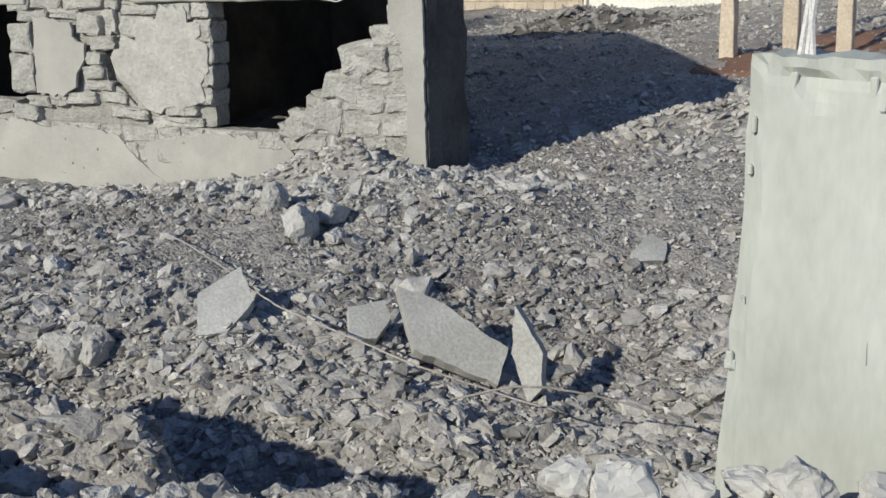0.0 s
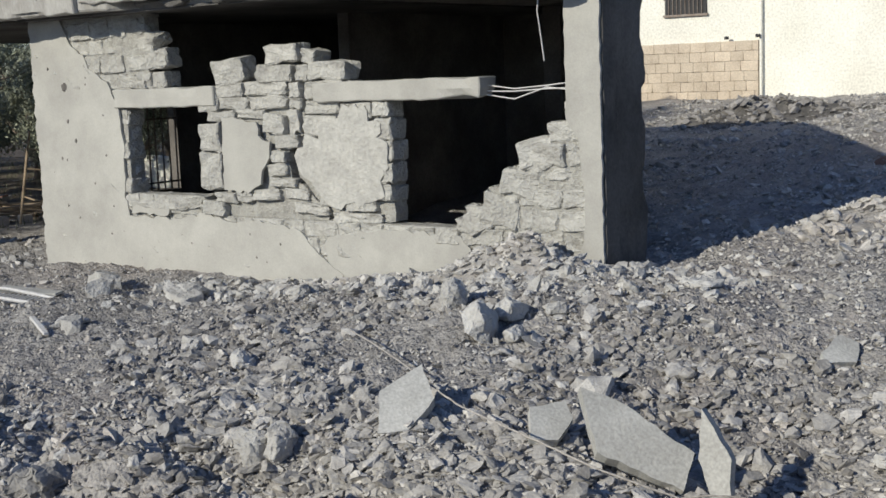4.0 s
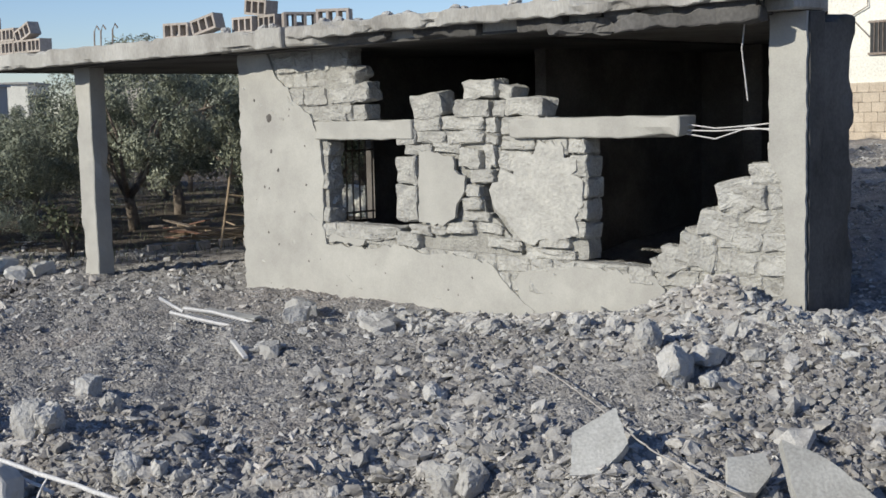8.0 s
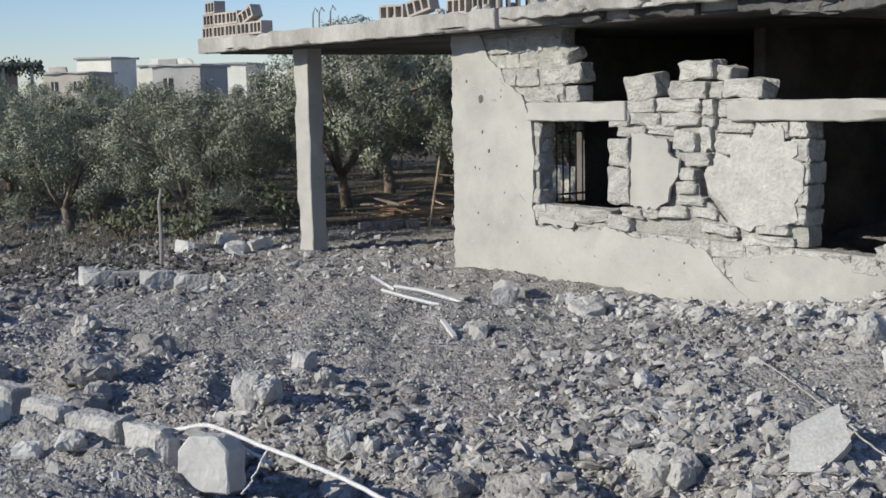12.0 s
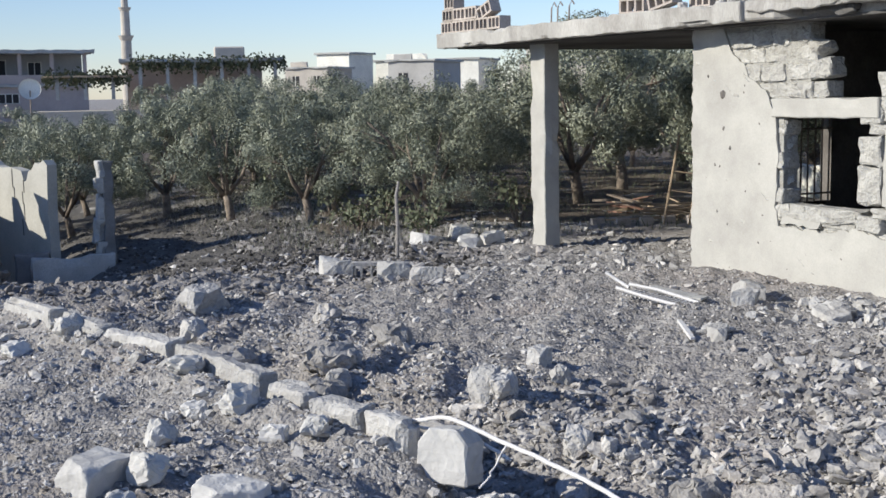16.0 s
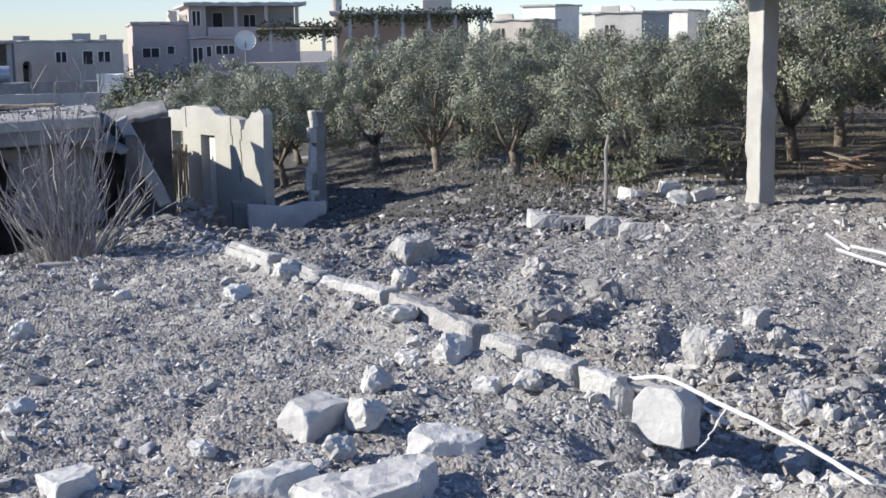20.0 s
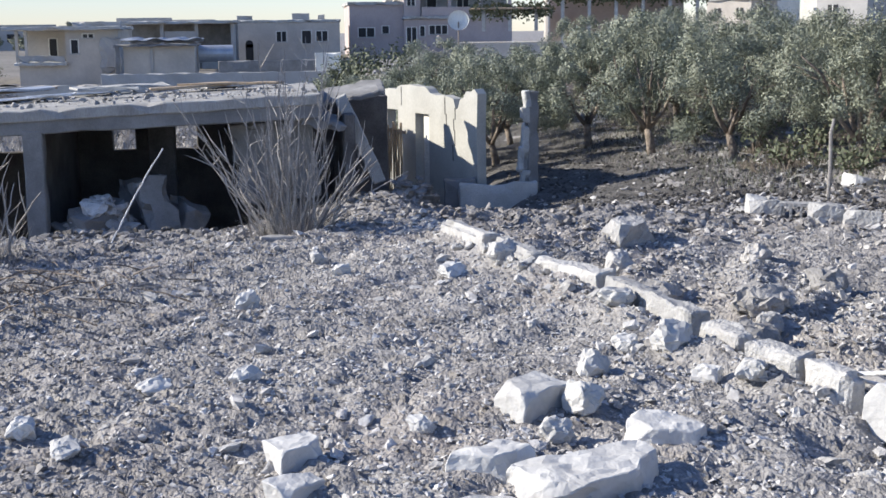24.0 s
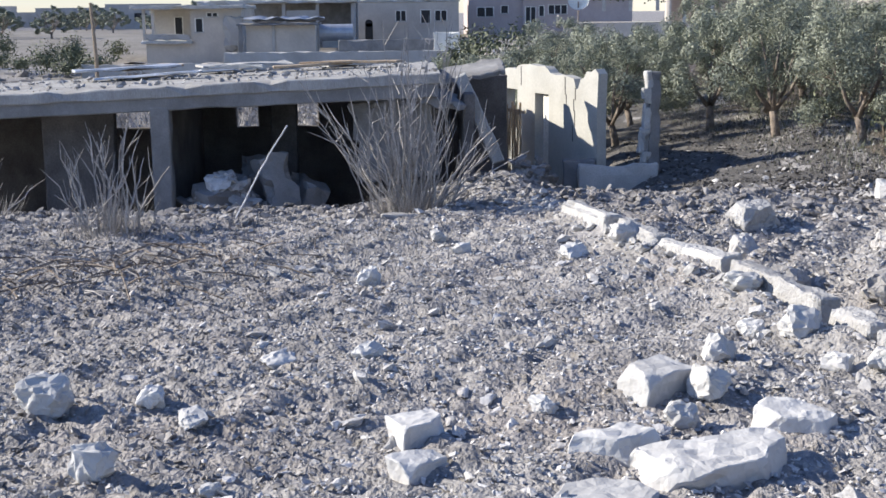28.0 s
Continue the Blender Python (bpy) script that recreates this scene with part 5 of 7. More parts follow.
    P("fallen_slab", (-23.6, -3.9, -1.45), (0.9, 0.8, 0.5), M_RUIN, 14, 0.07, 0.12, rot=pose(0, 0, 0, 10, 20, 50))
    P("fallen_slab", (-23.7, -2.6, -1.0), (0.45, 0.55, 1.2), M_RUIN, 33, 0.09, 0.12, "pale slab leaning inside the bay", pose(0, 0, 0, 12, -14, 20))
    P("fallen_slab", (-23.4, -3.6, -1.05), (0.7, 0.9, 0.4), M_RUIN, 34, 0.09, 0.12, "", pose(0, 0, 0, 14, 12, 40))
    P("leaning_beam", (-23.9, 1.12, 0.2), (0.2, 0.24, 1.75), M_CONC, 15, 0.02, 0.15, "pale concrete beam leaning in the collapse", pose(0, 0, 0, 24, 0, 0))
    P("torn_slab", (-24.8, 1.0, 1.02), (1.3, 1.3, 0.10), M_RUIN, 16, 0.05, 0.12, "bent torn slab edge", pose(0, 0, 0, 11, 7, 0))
    # toned dark for the shade behind the collapse
    P("dark_wall", (-26.0, 1.25, -0.3), (0.2, 1.1, 2.4), M_SHADE_PLASTER, 74)
    # sunlit rendered wall beyond the collapse, with a window and a door opening
    yaw = math.atan2(1.53, 4.0)
    turn = Matrix.Rotation(yaw, 4, "Z")
    def W(name, u0, u1, z0, z1, m=M_WALL, seed=0, th=0.2, off=0.0, label=""):
        u, v = (u0 + u1) / 2, th / 2 + off
        c = (-28.5 + u * math.cos(yaw) - v * math.sin(yaw), 1.87 + u * math.sin(yaw) + v * math.cos(yaw), (z0 + z1) / 2)
        return P(name, c, (u1 - u0 + 0.004, th, z1 - z0), m, seed, 0.006, 0.2, label, turn, 0.005)
    def ragged(name, outline, holes, th, m, seed, label=""):
        """A broken-topped wall as one body with openings through it, along the turned line."""
        rng = random.Random(seed)
        loops = [[Vector((u + rng.uniform(-0.012, 0.012), z + rng.uniform(-0.012, 0.012), 0)) for u, z in outline]]
        loops += [[Vector((u, z, 0)) for u, z in ((u0, z0), (u1, z0), (u1, z1), (u0, z1))] for u0, u1, z0, z1 in holes]
        flat = [q for lp in loops for q in lp]
        bm = bmesh.new()
        def at(q, v):
            return bm.verts.new((-28.5 + q.x * math.cos(yaw) - v * math.sin(yaw) + 23.0, 1.87 + q.x * math.sin(yaw) + v * math.cos(yaw) + 4.5, q.y + 1.9))
        f, k = [at(q, 0.0) for q in flat], [at(q, th) for q in flat]
        for tri in tessellate_polygon(loops):
            bm.faces.new([f[i] for i in tri])
            bm.faces.new([k[i] for i in tri[::-1]])
        base = 0
        for lp in loops:
            for i in range(len(lp)):
                a, b = base + i, base + (i + 1) % len(lp)
                bm.faces.new((f[a], f[b], k[b], k[a]))
            base += len(lp)
        bmesh.ops.recalc_face_normals(bm, faces=bm.faces[:])
        return part(name, bm, m, r, label)
    ragged("rendered_wall", [(-0.5, -2.2), (4.28, -2.2), (4.28, -1.2), (4.26, 0.2), (4.28, 0.96), (4.16, 1.06), (4.08, 1.02), (4.0, 0.98), (3.86, 1.0), (3.74, 0.86), (3.6, 0.84), (3.5, 0.66), (3.42, 0.64),
                             (3.34, 0.82), (3.2, 0.86), (2.9, 0.88), (2.6, 0.86), (2.35, 0.9), (2.24, 0.97), (2.1, 1.02), (1.8, 1.03), (1.4, 1.06), (1.0, 1.04), (0.85, 0.99), (0.8, 0.93), (0.4, 0.95), (0.1, 0.9), (-0.5, 0.92)],
           [(0.32, 0.84, -0.35, 0.5), (1.66, 2.28, -1.6, 0.47)], 0.2, M_WALL, 5, "cracked sunlit rendered wall with broken top")
    W("door", 1.85, 2.28, -1.6, 0.46, M_WHITE, 22, 0.05, 0.1, "weathered whitish door leaf")
    for u, z0, z1 in ((3.40, 0.42, 0.66), (3.34, 0.2, 0.44), (3.38, -0.1, 0.22), (3.30, -0.4, -0.08), (2.98, 0.5, 0.86), (3.03, 0.28, 0.52), (1.02, 0.6, 1.0)):
        W("crack", u - 0.012, u + 0.012, z0, z1, M_SHADE_CONC, 27, 0.012, -0.008)
    P("low_wall", (-24.25, 3.75, -1.45), (0.2, 1.5, 1.5), M_CONC, 28, 0.03, 0.2)
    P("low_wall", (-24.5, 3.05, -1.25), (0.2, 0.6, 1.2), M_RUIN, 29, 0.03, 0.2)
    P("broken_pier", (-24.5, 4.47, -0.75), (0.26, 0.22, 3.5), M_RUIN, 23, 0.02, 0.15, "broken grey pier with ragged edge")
    for k, (y, z, w, h) in enumerate(((4.34, 0.85, 0.12, 0.35), (4.31, 0.55, 0.16, 0.3), (4.32, 0.15, 0.14, 0.5), (4.28, -0.3, 0.18, 0.5), (4.29, -0.75, 0.16, 0.5), (4.30, -1.2, 0.14, 0.5))):
        P("broken_pier", (-24.46, y, z), (0.24, w, h), M_CONC, 60 + k, 0.03, 0.08, "", pose(0, 0, 0, 8 - 4 * k, 0, 0))
    for i in range(7):
        W("fence_bar", 0.9 + i * 0.12, 0.94 + i * 0.12, -1.4, 0.28 - 0.07 * (i % 3), M_WOOD, i, 0.04, -0.35)
    W("fence_rail", 0.8, 1.8, 0.05, 0.11, M_WOOD, 8, 0.03, -0.31)


ruin()
for i, (x, y) in enumerate(((-30.5, -7.4), (-31.5, -5.0), (-30.8, -3.2), (-32.0, -8.6))):
    sapling(x, y, 1.5, 0.8, 2600, 20 + i, "weedy bush behind the collapsed building", M_WEED)


def brush_heap(x, y):
    rng = random.Random(77)
    h = thing("brush_heap", (x, y, lz(x, y)))
    tagged(h, "low heap of dead brush and uprooted weeds", "brush")
    for k in range(70):
        a, l = rng.uniform(0, 6.28), rng.uniform(0.15, 0.55)
        c = Vector((rng.gauss(0, 0.45), rng.gauss(0, 0.55), rng.uniform(0.0, 0.12)))
        d = Vector((math.cos(a), math.sin(a), rng.uniform(-0.1, 0.35))) * l
        part("twig", tube_bm([c - d * 0.5, c + Vector((0, 0, 0.03)), c + d * 0.5 + Vector((0, 0, 0.03))], 0.008, 4, 0.004), M_BARK if k % 3 else M_TWIG, h)


brush_heap(-10.2, -3.0)
brush_heap(-11.0, -2.4)
chips("ruin_rubble", "heaped grey rubble inside the collapsed building", "rubble", 900,
      lambda r, n: np.stack([r.normal(-24.4, 0.9, n), r.uniform(-5, 3.6, n)], -1), 0.08, 0.5, M_RUBBLE, 31, power=2.0, sink=-0.1)


ROOF_TOP = 0.83          # of the flattened building, at its middle
chips("roof_debris", "broken stones and dust on the flat roof", "rubble", 900,
      lambda r, n: np.stack([r.uniform(-27.6, -23.2, n), r.uniform(-13.5, 0.3, n)], -1), 0.03, 0.16, M_LUMP, 33, power=2.8, floor=lambda x, y: ROOF_TOP + (y + 6.8) * 0.0384)
chips("field_rubble", "scattered rubble on the waste ground", "rubble", 1500,
      lambda r, n: np.stack([r.uniform(-90, -33, n), r.uniform(-26, 4, n)], -1), 0.15, 0.9, M_CLOD, 34, power=2.6)


def boards_on_roof():
    rng = random.Random(15)
    for i in range(9):
        ob = link("roof_board", worn_box((0, 0, 0), (rng.uniform(0.3, 0.7), rng.uniform(1.0, 2.4), 0.05), 0.4, 0.03, 0.01, i), rng.choice((M_WOOD, M_TIN, M_CONC)))
        bx, by = -26.3 + rng.uniform(-1, 1.2), -4.2 + rng.uniform(-2.2, 3.2)
        ob.matrix_basis = pose(bx, by, ROOF_TOP + (by + 6.8) * 0.0384 + 0.05 + 0.022 * i, 2.2 + rng.uniform(-1.5, 1.5), rng.uniform(-2, 2), rng.uniform(-30, 30))
        tagged(ob, "loose board lying in a heap on the flat roof", "board", group="boards on the flat roof")


boards_on_roof()


# ---- the town beyond ----
def far_house(name, label, x, y, w, top, yaw, depth, material, windows, base=-1.5, parapet=0.0, slab=True):
    """A flat-roofed house; windows: rows of (across, height of the sill, width, height)."""
    h = thing(name, (x, y, base), yaw)
    tagged(h, label, "house", group="houses of the town")
    hh = top - base
    part("wall", box_bm((0, -depth / 2, hh / 2), (w, depth, hh)), material, h)
    if slab:
        part("roof", worn_box((0, -depth / 2, hh + 0.1), (w + 0.5, depth + 0.5, 0.22), 1.2, 0.04, 0.03, x), M_CONC, h)
    if parapet:
        part("parapet", worn_box((w * 0.2, -0.3, hh + 0.2 + parapet / 2), (w * 0.4, 0.2, parapet), 0.6, 0.06, 0.03, y), material, h)
    for a, z, ww, wh in windows:
        wd = part("window", box_bm((a, 0.0, z + wh / 2), (ww, 0.10, wh)), M_DARK, h)
        part("frame", box_bm((a, 0.06, z + wh / 2), (0.06, 0.04, wh)), M_WHITE, wd)
        part("sill", box_bm((a, 0.08, z - 0.05), (ww + 0.2, 0.16, 0.08)), material, wd)
    return h


def town():
    def front(name, label, X, m):
        """A house whose front lies across x = X: a holder and a maker of boxes from y, z and depth spans."""
        h = thing(name, (X, 0, -3.0))
        tagged(h, label, "house", group="houses of the town")
        def B(n, y0, y1, z0, z1, x0, x1, material=m, worn=0.0, parent=None, lab=""):
            c, d = ((x0 + x1) / 2, (y0 + y1) / 2, (z0 + z1) / 2 + 3.0), (x1 - x0, y1 - y0, z1 - z0)
            bm = worn_box(c, d, 0.5, worn, 0.02, y0) if worn else box_bm(c, d)
            return part(n, bm, material, parent or h, lab)
        def O(y0, y1, z0, z1, panes=2, x=0.0):
            w = B("window", y0, y1, z0, z1, x - 0.2, x + 0.02, M_DARK)
            B("sill", y0 - 0.1, y1 + 0.1, z0 - 0.1, z0, x - 0.1, x + 0.14, M_CONC, 0, w)
            B("frame", y0, y1, z1 - 0.06, z1, x, x + 0.06, M_WHITE, 0, w)
            for i in range(panes + 1):
                yy = y0 + (y1 - y0) * i / panes
                B("frame", yy - 0.04, yy + 0.04, z0, z1, x, x + 0.06, M_WHITE, 0, w)
        return B, O
    # the two-storey house with open upper bays
    B, O = front("grey_house", "two-storey grey concrete house with open damaged upper bays", -124.0, M_PINK)
    B("wall", 6.3, 11.5, -3, 4.7, -10, 0.0)
    B("wall", 11.5, 22, -3, 3.3, -10, 0.6)
    B("parapet", 6.1, 11.6, 4.7, 5.0, -10.2, 0.3, M_CONC, 0.05)
    B("floor_slab", 11.3, 22.2, 3.3, 3.6, -10, 1.0, M_CONC, 0.04)
    B("balcony_wall", 13.2, 22, 3.6, 4.45, 0.6, 0.8)
    B("upper_wall", 11.5, 13.1, 3.6, 6.4, -9, 0.5)
    B("upper_wall", 13.1, 22, 3.6, 6.4, -9, -2.2, M_FAR1)
    for y in (15.9, 18.8, 21.8):
        B("column", y - 0.16, y + 0.16, 3.6, 6.4, 0.3, 0.62)
    B("roof", 11.0, 22.6, 6.4, 6.75, -10, 1.3, M_CONC, 0.06)
    B("broken_block", 9.8, 10.7, 5.0, 6.1, -3, -2, M_FAR2, 0.15)
    B("broken_block", 10.6, 11.5, 5.0, 5.7, -3, -1, M_FAR2, 0.15)
    O(7.1, 8.7, 1.7, 2.6)
    O(9.4, 10.1, 2.0, 2.75, 1)
    O(11.7, 12.7, 1.0, 2.6, 2, 0.6)
    O(13.0, 13.5, 1.7, 2.7, 1, 0.6)
    O(13.9, 15.7, 1.9, 2.75, 3, 0.6)
    O(11.8, 12.6, 4.6, 6.0, 2, 0.5)
    O(14.0, 15.0, 4.3, 5.9, 1, -2.2)
    O(17.0, 18.2, 4.5, 5.7, 2, -2.2)
    # the long cream house
    B, O = front("cream_house", "long cream single-storey house with dark windows", -118.5, M_FAR2)
    B("wall", -4.7, 5.1, -3, 3.1, -8, 0)
    B("parapet", -4.8, 5.2, 3.1, 3.35, -8.1, 0.12, M_CONC, 0.06)
    B("roof_room", 0.8, 2.4, 3.35, 3.95, -4, -2.5, M_FAR1, 0.05)
    B("roof_room", 3.2, 3.8, 3.35, 3.8, -3, -2.2, M_FAR2, 0.05)
    B("broken_parapet", -4.2, -2.8, 3.35, 3.75, -1, -0.7, M_FAR1, 0.15)
    O(-0.7, 0.25, 1.4, 2.35)
    O(1.6, 2.5, 1.2, 2.4, 1)
    O(2.9, 4.0, 1.4, 2.35)
    B("door", -3.5, -2.8, -0.3, 1.2, -0.2, 0.03, M_DARK)
    bm = bmesh.new()
    bmesh.ops.create_cone(bm, cap_ends=True, segments=16, radius1=0.35, radius2=0.35, depth=0.23, matrix=pose(-0.085, -3.15, 4.2, 0, 90, 0))
    part("door_arch", bm, M_DARK, bpy.data.objects["cream_house"])
    # the dark open-fronted house between
    B, O = front("porch_house", "dark open-fronted house under a thin slab", -108.5, M_FAR1)
    B("back_wall", -13.0, -4.0, -3, 3.0, -6, -3, M_RUIN)
    B("side_wall", -4.4, -4.1, -3, 3.0, -3, 0)
    B("roof", -13.4, -3.8, 3.0, 3.25, -6.5, 0.6, M_CONC, 0.06)
    for y in (-12.6, -10.0, -7.2):
        B("column", y - 0.14, y + 0.14, -3, 3.0, -0.2, 0.08)
    B("low_wall", -9.8, -7.2, 1.6, 2.4, -0.2, 0.0)
    # the flat house with its corner balcony
    B, O = front("flat_house", "cream flat-roofed house with an open corner balcony", -95.0, M_FAR2)
    B("wall", -15.6, -11.9, -3, 2.55, -7, 0)
    B("wall", -18.9, -15.6, -3, 0.05, -7, 0)
    B("back_wall", -18.9, -15.6, 0.05, 2.55, -7, -2.6)
    B("balcony_slab", -19.2, -15.5, 0.05, 0.3, -7, 0.5, M_CONC, 0.04)
    B("balcony_wall", -19.0, -15.6, 0.3, 0.75, 0.2, 0.36, M_FAR1, 0.06)
    for y in (-18.95, -18.3):
        B("column", y - 0.1, y + 0.1, 0.3, 2.55, 0.05, 0.27)
    B("roof", -19.8, -11.6, 2.55, 2.8, -7.5, 0.9, M_CONC, 0.05)
    B("roof_parapet", -15.5, -12.0, 2.8, 3.15, -3, -2.7, M_FAR1, 0.06)
    O(-15.25, -14.7, 0.9, 1.9, 1)
    O(-14.4, -13.6, 2.0, 2.3, 2)
    O(-17.2, -16.6, 0.5, 2.0, 1, -2.6)
    B("broken_edge", -13.2, -11.7, -0.6, 2.0, -0.2, 0.3, M_FAR1, 0.25)
    # shed below it, with the crumpled sheet on top
    B, O = front("tin_shed", "low pale shed with a crumpled tin roof", -90.0, M_FAR2)
    B("wall", -11.0, -6.2, -3, 1.35, -4, 0)
    B("pilaster", -9.2, -9.0, -3, 1.3, 0, 0.1, M_FAR1)
    B("side_post", -11.5, -11.2, -3, 1.5, 0.2, 0.5, M_RUIN, 0.05)
    B("eave", -11.6, -6.0, 1.35, 1.5, -4, 0.6, M_RUIN, 0.06)
    # low garden walls and terraces before the houses
    B, O = front("garden_wall", "long low grey walls stepping down before the houses", -82.0, M_FAR1)
    B("wall", -11.5, 3.2, -3, -0.25, -0.3, 0, M_FAR1, 0.05)
    B("wall", -4.5, 6.2, -3, 0.35, -6.3, -6, M_RUIN, 0.05)
    B("wall", -20.5, -10.5, -3, -0.9, -0.3, 0, M_FAR2, 0.06)
    B("white_wall", 1.9, 3.6, -3, 0.85, -3.3, -3, M_WHITE, 0.04)
    far_house("right_house", "small pale house with a pitched parapet", -125, 47.3, 3.9, 6.3, 38 + 180, 5, M_WHITE, [(1.0, 5.4, 0.6, 0.9), (-1.0, 5.4, 0.6, 0.9)])
    far_house("right_house", "low cream house with two dark windows", -119, 42.2, 4.8, 4.7, 40 + 180, 5, M_FAR2, [(1.2, 4.6, 0.7, 0.9), (-1.2, 4.6, 0.7, 0.9)], parapet=0.5)
    far_house("right_house", "long cream wall of a house behind the trees", -125, 58, 12, 5.6, 42 + 180, 6, M_WHITE, [(3.5, 5.0, 1.0, 1.1), (0.5, 5.0, 1.0, 1.1), (-3.0, 5.0, 1.0, 1.1)], parapet=0.6)
    far_house("right_house", "grey house corner with a roof parapet", -106, 47.6, 4.6, 5.0, 40 + 180, 6, M_FAR1, [(0.8, 4.4, 0.9, 1.1)], parapet=0.5)
    far_house("right_house", "low white house with a roof room between trees", -112, 66, 7.0, 5.2, 42 + 180, 6, M_FAR2, [(1.8, 4.6, 0.8, 1.0), (-1.6, 4.6, 0.8, 1.0)], parapet=1.0)
    far_house("right_house", "unfinished grey house with bare parapet", -118, 75, 9.0, 6.2, 44 + 180, 6, M_FAR1, [(2.4, 5.0, 1.0, 1.2), (-0.6, 5.0, 1.0, 1.2), (-3.0, 5.0, 1.0, 1.2)], parapet=0.7)
    # pergola house with its roof on thin posts
    p = thing("pergola_house", (-90.0, 24.0, -1.0), 75 + 180)
    tagged(p, "house terrace with vine-covered roof on thin posts", "house")
    part("terrace", box_bm((2.0, -3, 1.1), (20, 6, 2.4)), M_FAR2, p)
    part("roof", worn_box((0.0, -3, 5.75), (11.5, 6.5, 0.3), 1.0, 0.06, 0.04, 3), M_CONC, p)
    part("roof", worn_box((8.0, -2, 4.7), (6.0, 5, 0.15), 0.8, 0.06, 0.04, 4), M_WOOD, p)
    part("wall", box_bm((0.5, -5.5, 4.0), (10, 0.3, 3.4)), M_PINK, p)
    for i in range(9):
        part("post", box_bm((-5.2 + i * 1.9, 0.0, 3.9), (0.24, 0.24, 3.5 if i < 6 else 1.6)), M_CONC, p)
    part("roof_tank", box_bm((-2.0, -2, 6.3), (2.2, 1.5, 0.9), bevel=0.1), M_FAR2, p)
    rng = random.Random(4)
    bm = bmesh.new()
    for k in range(2600):
        c = Vector((rng.uniform(-6, 11), rng.uniform(-1.5, 0.6), 0))
        c.z = (5.5 if c.x < 5 else 4.6) + rng.gauss(0, 0.28)
        a = Vector((rng.gauss(0, 1), rng.gauss(0, 1), rng.gauss(0, 1))).normalized() * 0.16
        b = a.orthogonal().normalized() * 0.1
        bm.faces.new([bm.verts.new(c + d) for d in (-a, b, a, -b)])
    part("vine", bm, M_WEED, p, "green and rusty vine leaves")
    # minaret
    m = thing("minaret", (-186.4, 39.0, -1))
    tagged(m, "slender pale stone minaret with two balconies", "minaret")
    def ring(z0, z1, r0, r1, name):
        bm = bmesh.new()
        bmesh.ops.create_cone(bm, cap_ends=True, segments=16, radius1=r0, radius2=r1, depth=z1 - z0, matrix=Matrix.Translation((0, 0, (z0 + z1) / 2)))
        part(name, bm, M_FAR2, m)
    ring(0, 11.4, 0.85, 0.75, "shaft")
    ring(11.4, 12.1, 0.8, 1.15, "balcony")
    ring(12.1, 15.6, 0.68, 0.64, "shaft")
    ring(15.6, 16.1, 0.7, 0.95, "balcony")
    ring(16.1, 18.5, 0.5, 0.48, "shaft")
    ring(18.5, 20.0, 0.55, 0.02, "spire")
    # dish, tank, pole
    d = thing("satellite_dish", (-90.5, 12.2, 2.2), -8)
    tagged(d, "white satellite dish on a short mast", "dish")
    bm = bmesh.new()
    bmesh.ops.create_uvsphere(bm, u_segments=16, v_segments=10, radius=0.75, matrix=pose(0, 0, 0.7, 0, 70, 0) @ Matrix.Diagonal((1, 1, 0.3, 1)))
    bmesh.ops.bisect_plane(bm, geom=bm.verts[:] + bm.edges[:] + bm.faces[:], plane_co=(0, 0, 0.7), plane_no=Vector((math.sin(radians(70)), 0, math.cos(radians(70)))), clear_outer=True)
    part("bowl", bm, M_WHITE, d, smooth=True)
    part("mast", tube_bm([(0, 0, -2.5), (0, 0, 0.6)], 0.05, 6), M_STEEL, d)
    k = thing("water_tank", (-93.0, -4.9, -0.2), 92)
    tagged(k, "pale horizontal metal water tank on a low roof", "tank")
    bm = bmesh.new()
    bmesh.ops.create_cone(bm, cap_ends=True, segments=20, radius1=0.62, radius2=0.62, depth=2.4, matrix=pose(0, 0, 0.95, 0, 90, 0))
    part("drum", bm, M_TIN, k, smooth=False)
    part("stand", box_bm((0, 0, 0.16), (2.0, 0.8, 0.5)), M_CONC, k)
    q = thing("utility_pole", (-59.0, -14.1, -2.2))
    tagged(q, "weathered wooden utility pole in the field", "pole")
    part("shaft", tube_bm([(0, 0, 0), (0.03, 0.02, 2.4), (-0.04, -0.12, 4.9)], 0.1, 8, 0.07), M_WOOD, q)
    # crumpled tin on the shed roof
    s = thing("tin_sheet", (-90.9, -8.4, 1.5), 5)
    tagged(s, "crumpled shiny tin sheet on the shed roof", "metal sheet")
    bm = bmesh.new()
    bmesh.ops.create_grid(bm, x_segments=10, y_segments=26, size=1.0)
    for v in bm.verts:
        v.co = Vector((v.co.x * 1.2, v.co.y * 2.8, 0.32 + noise.noise(v.co * 3.0) * 0.32))
    bmesh.ops.solidify(bm, geom=bm.faces[:], thickness=0.03)
    part("sheet", bm, M_TIN, s)


town()


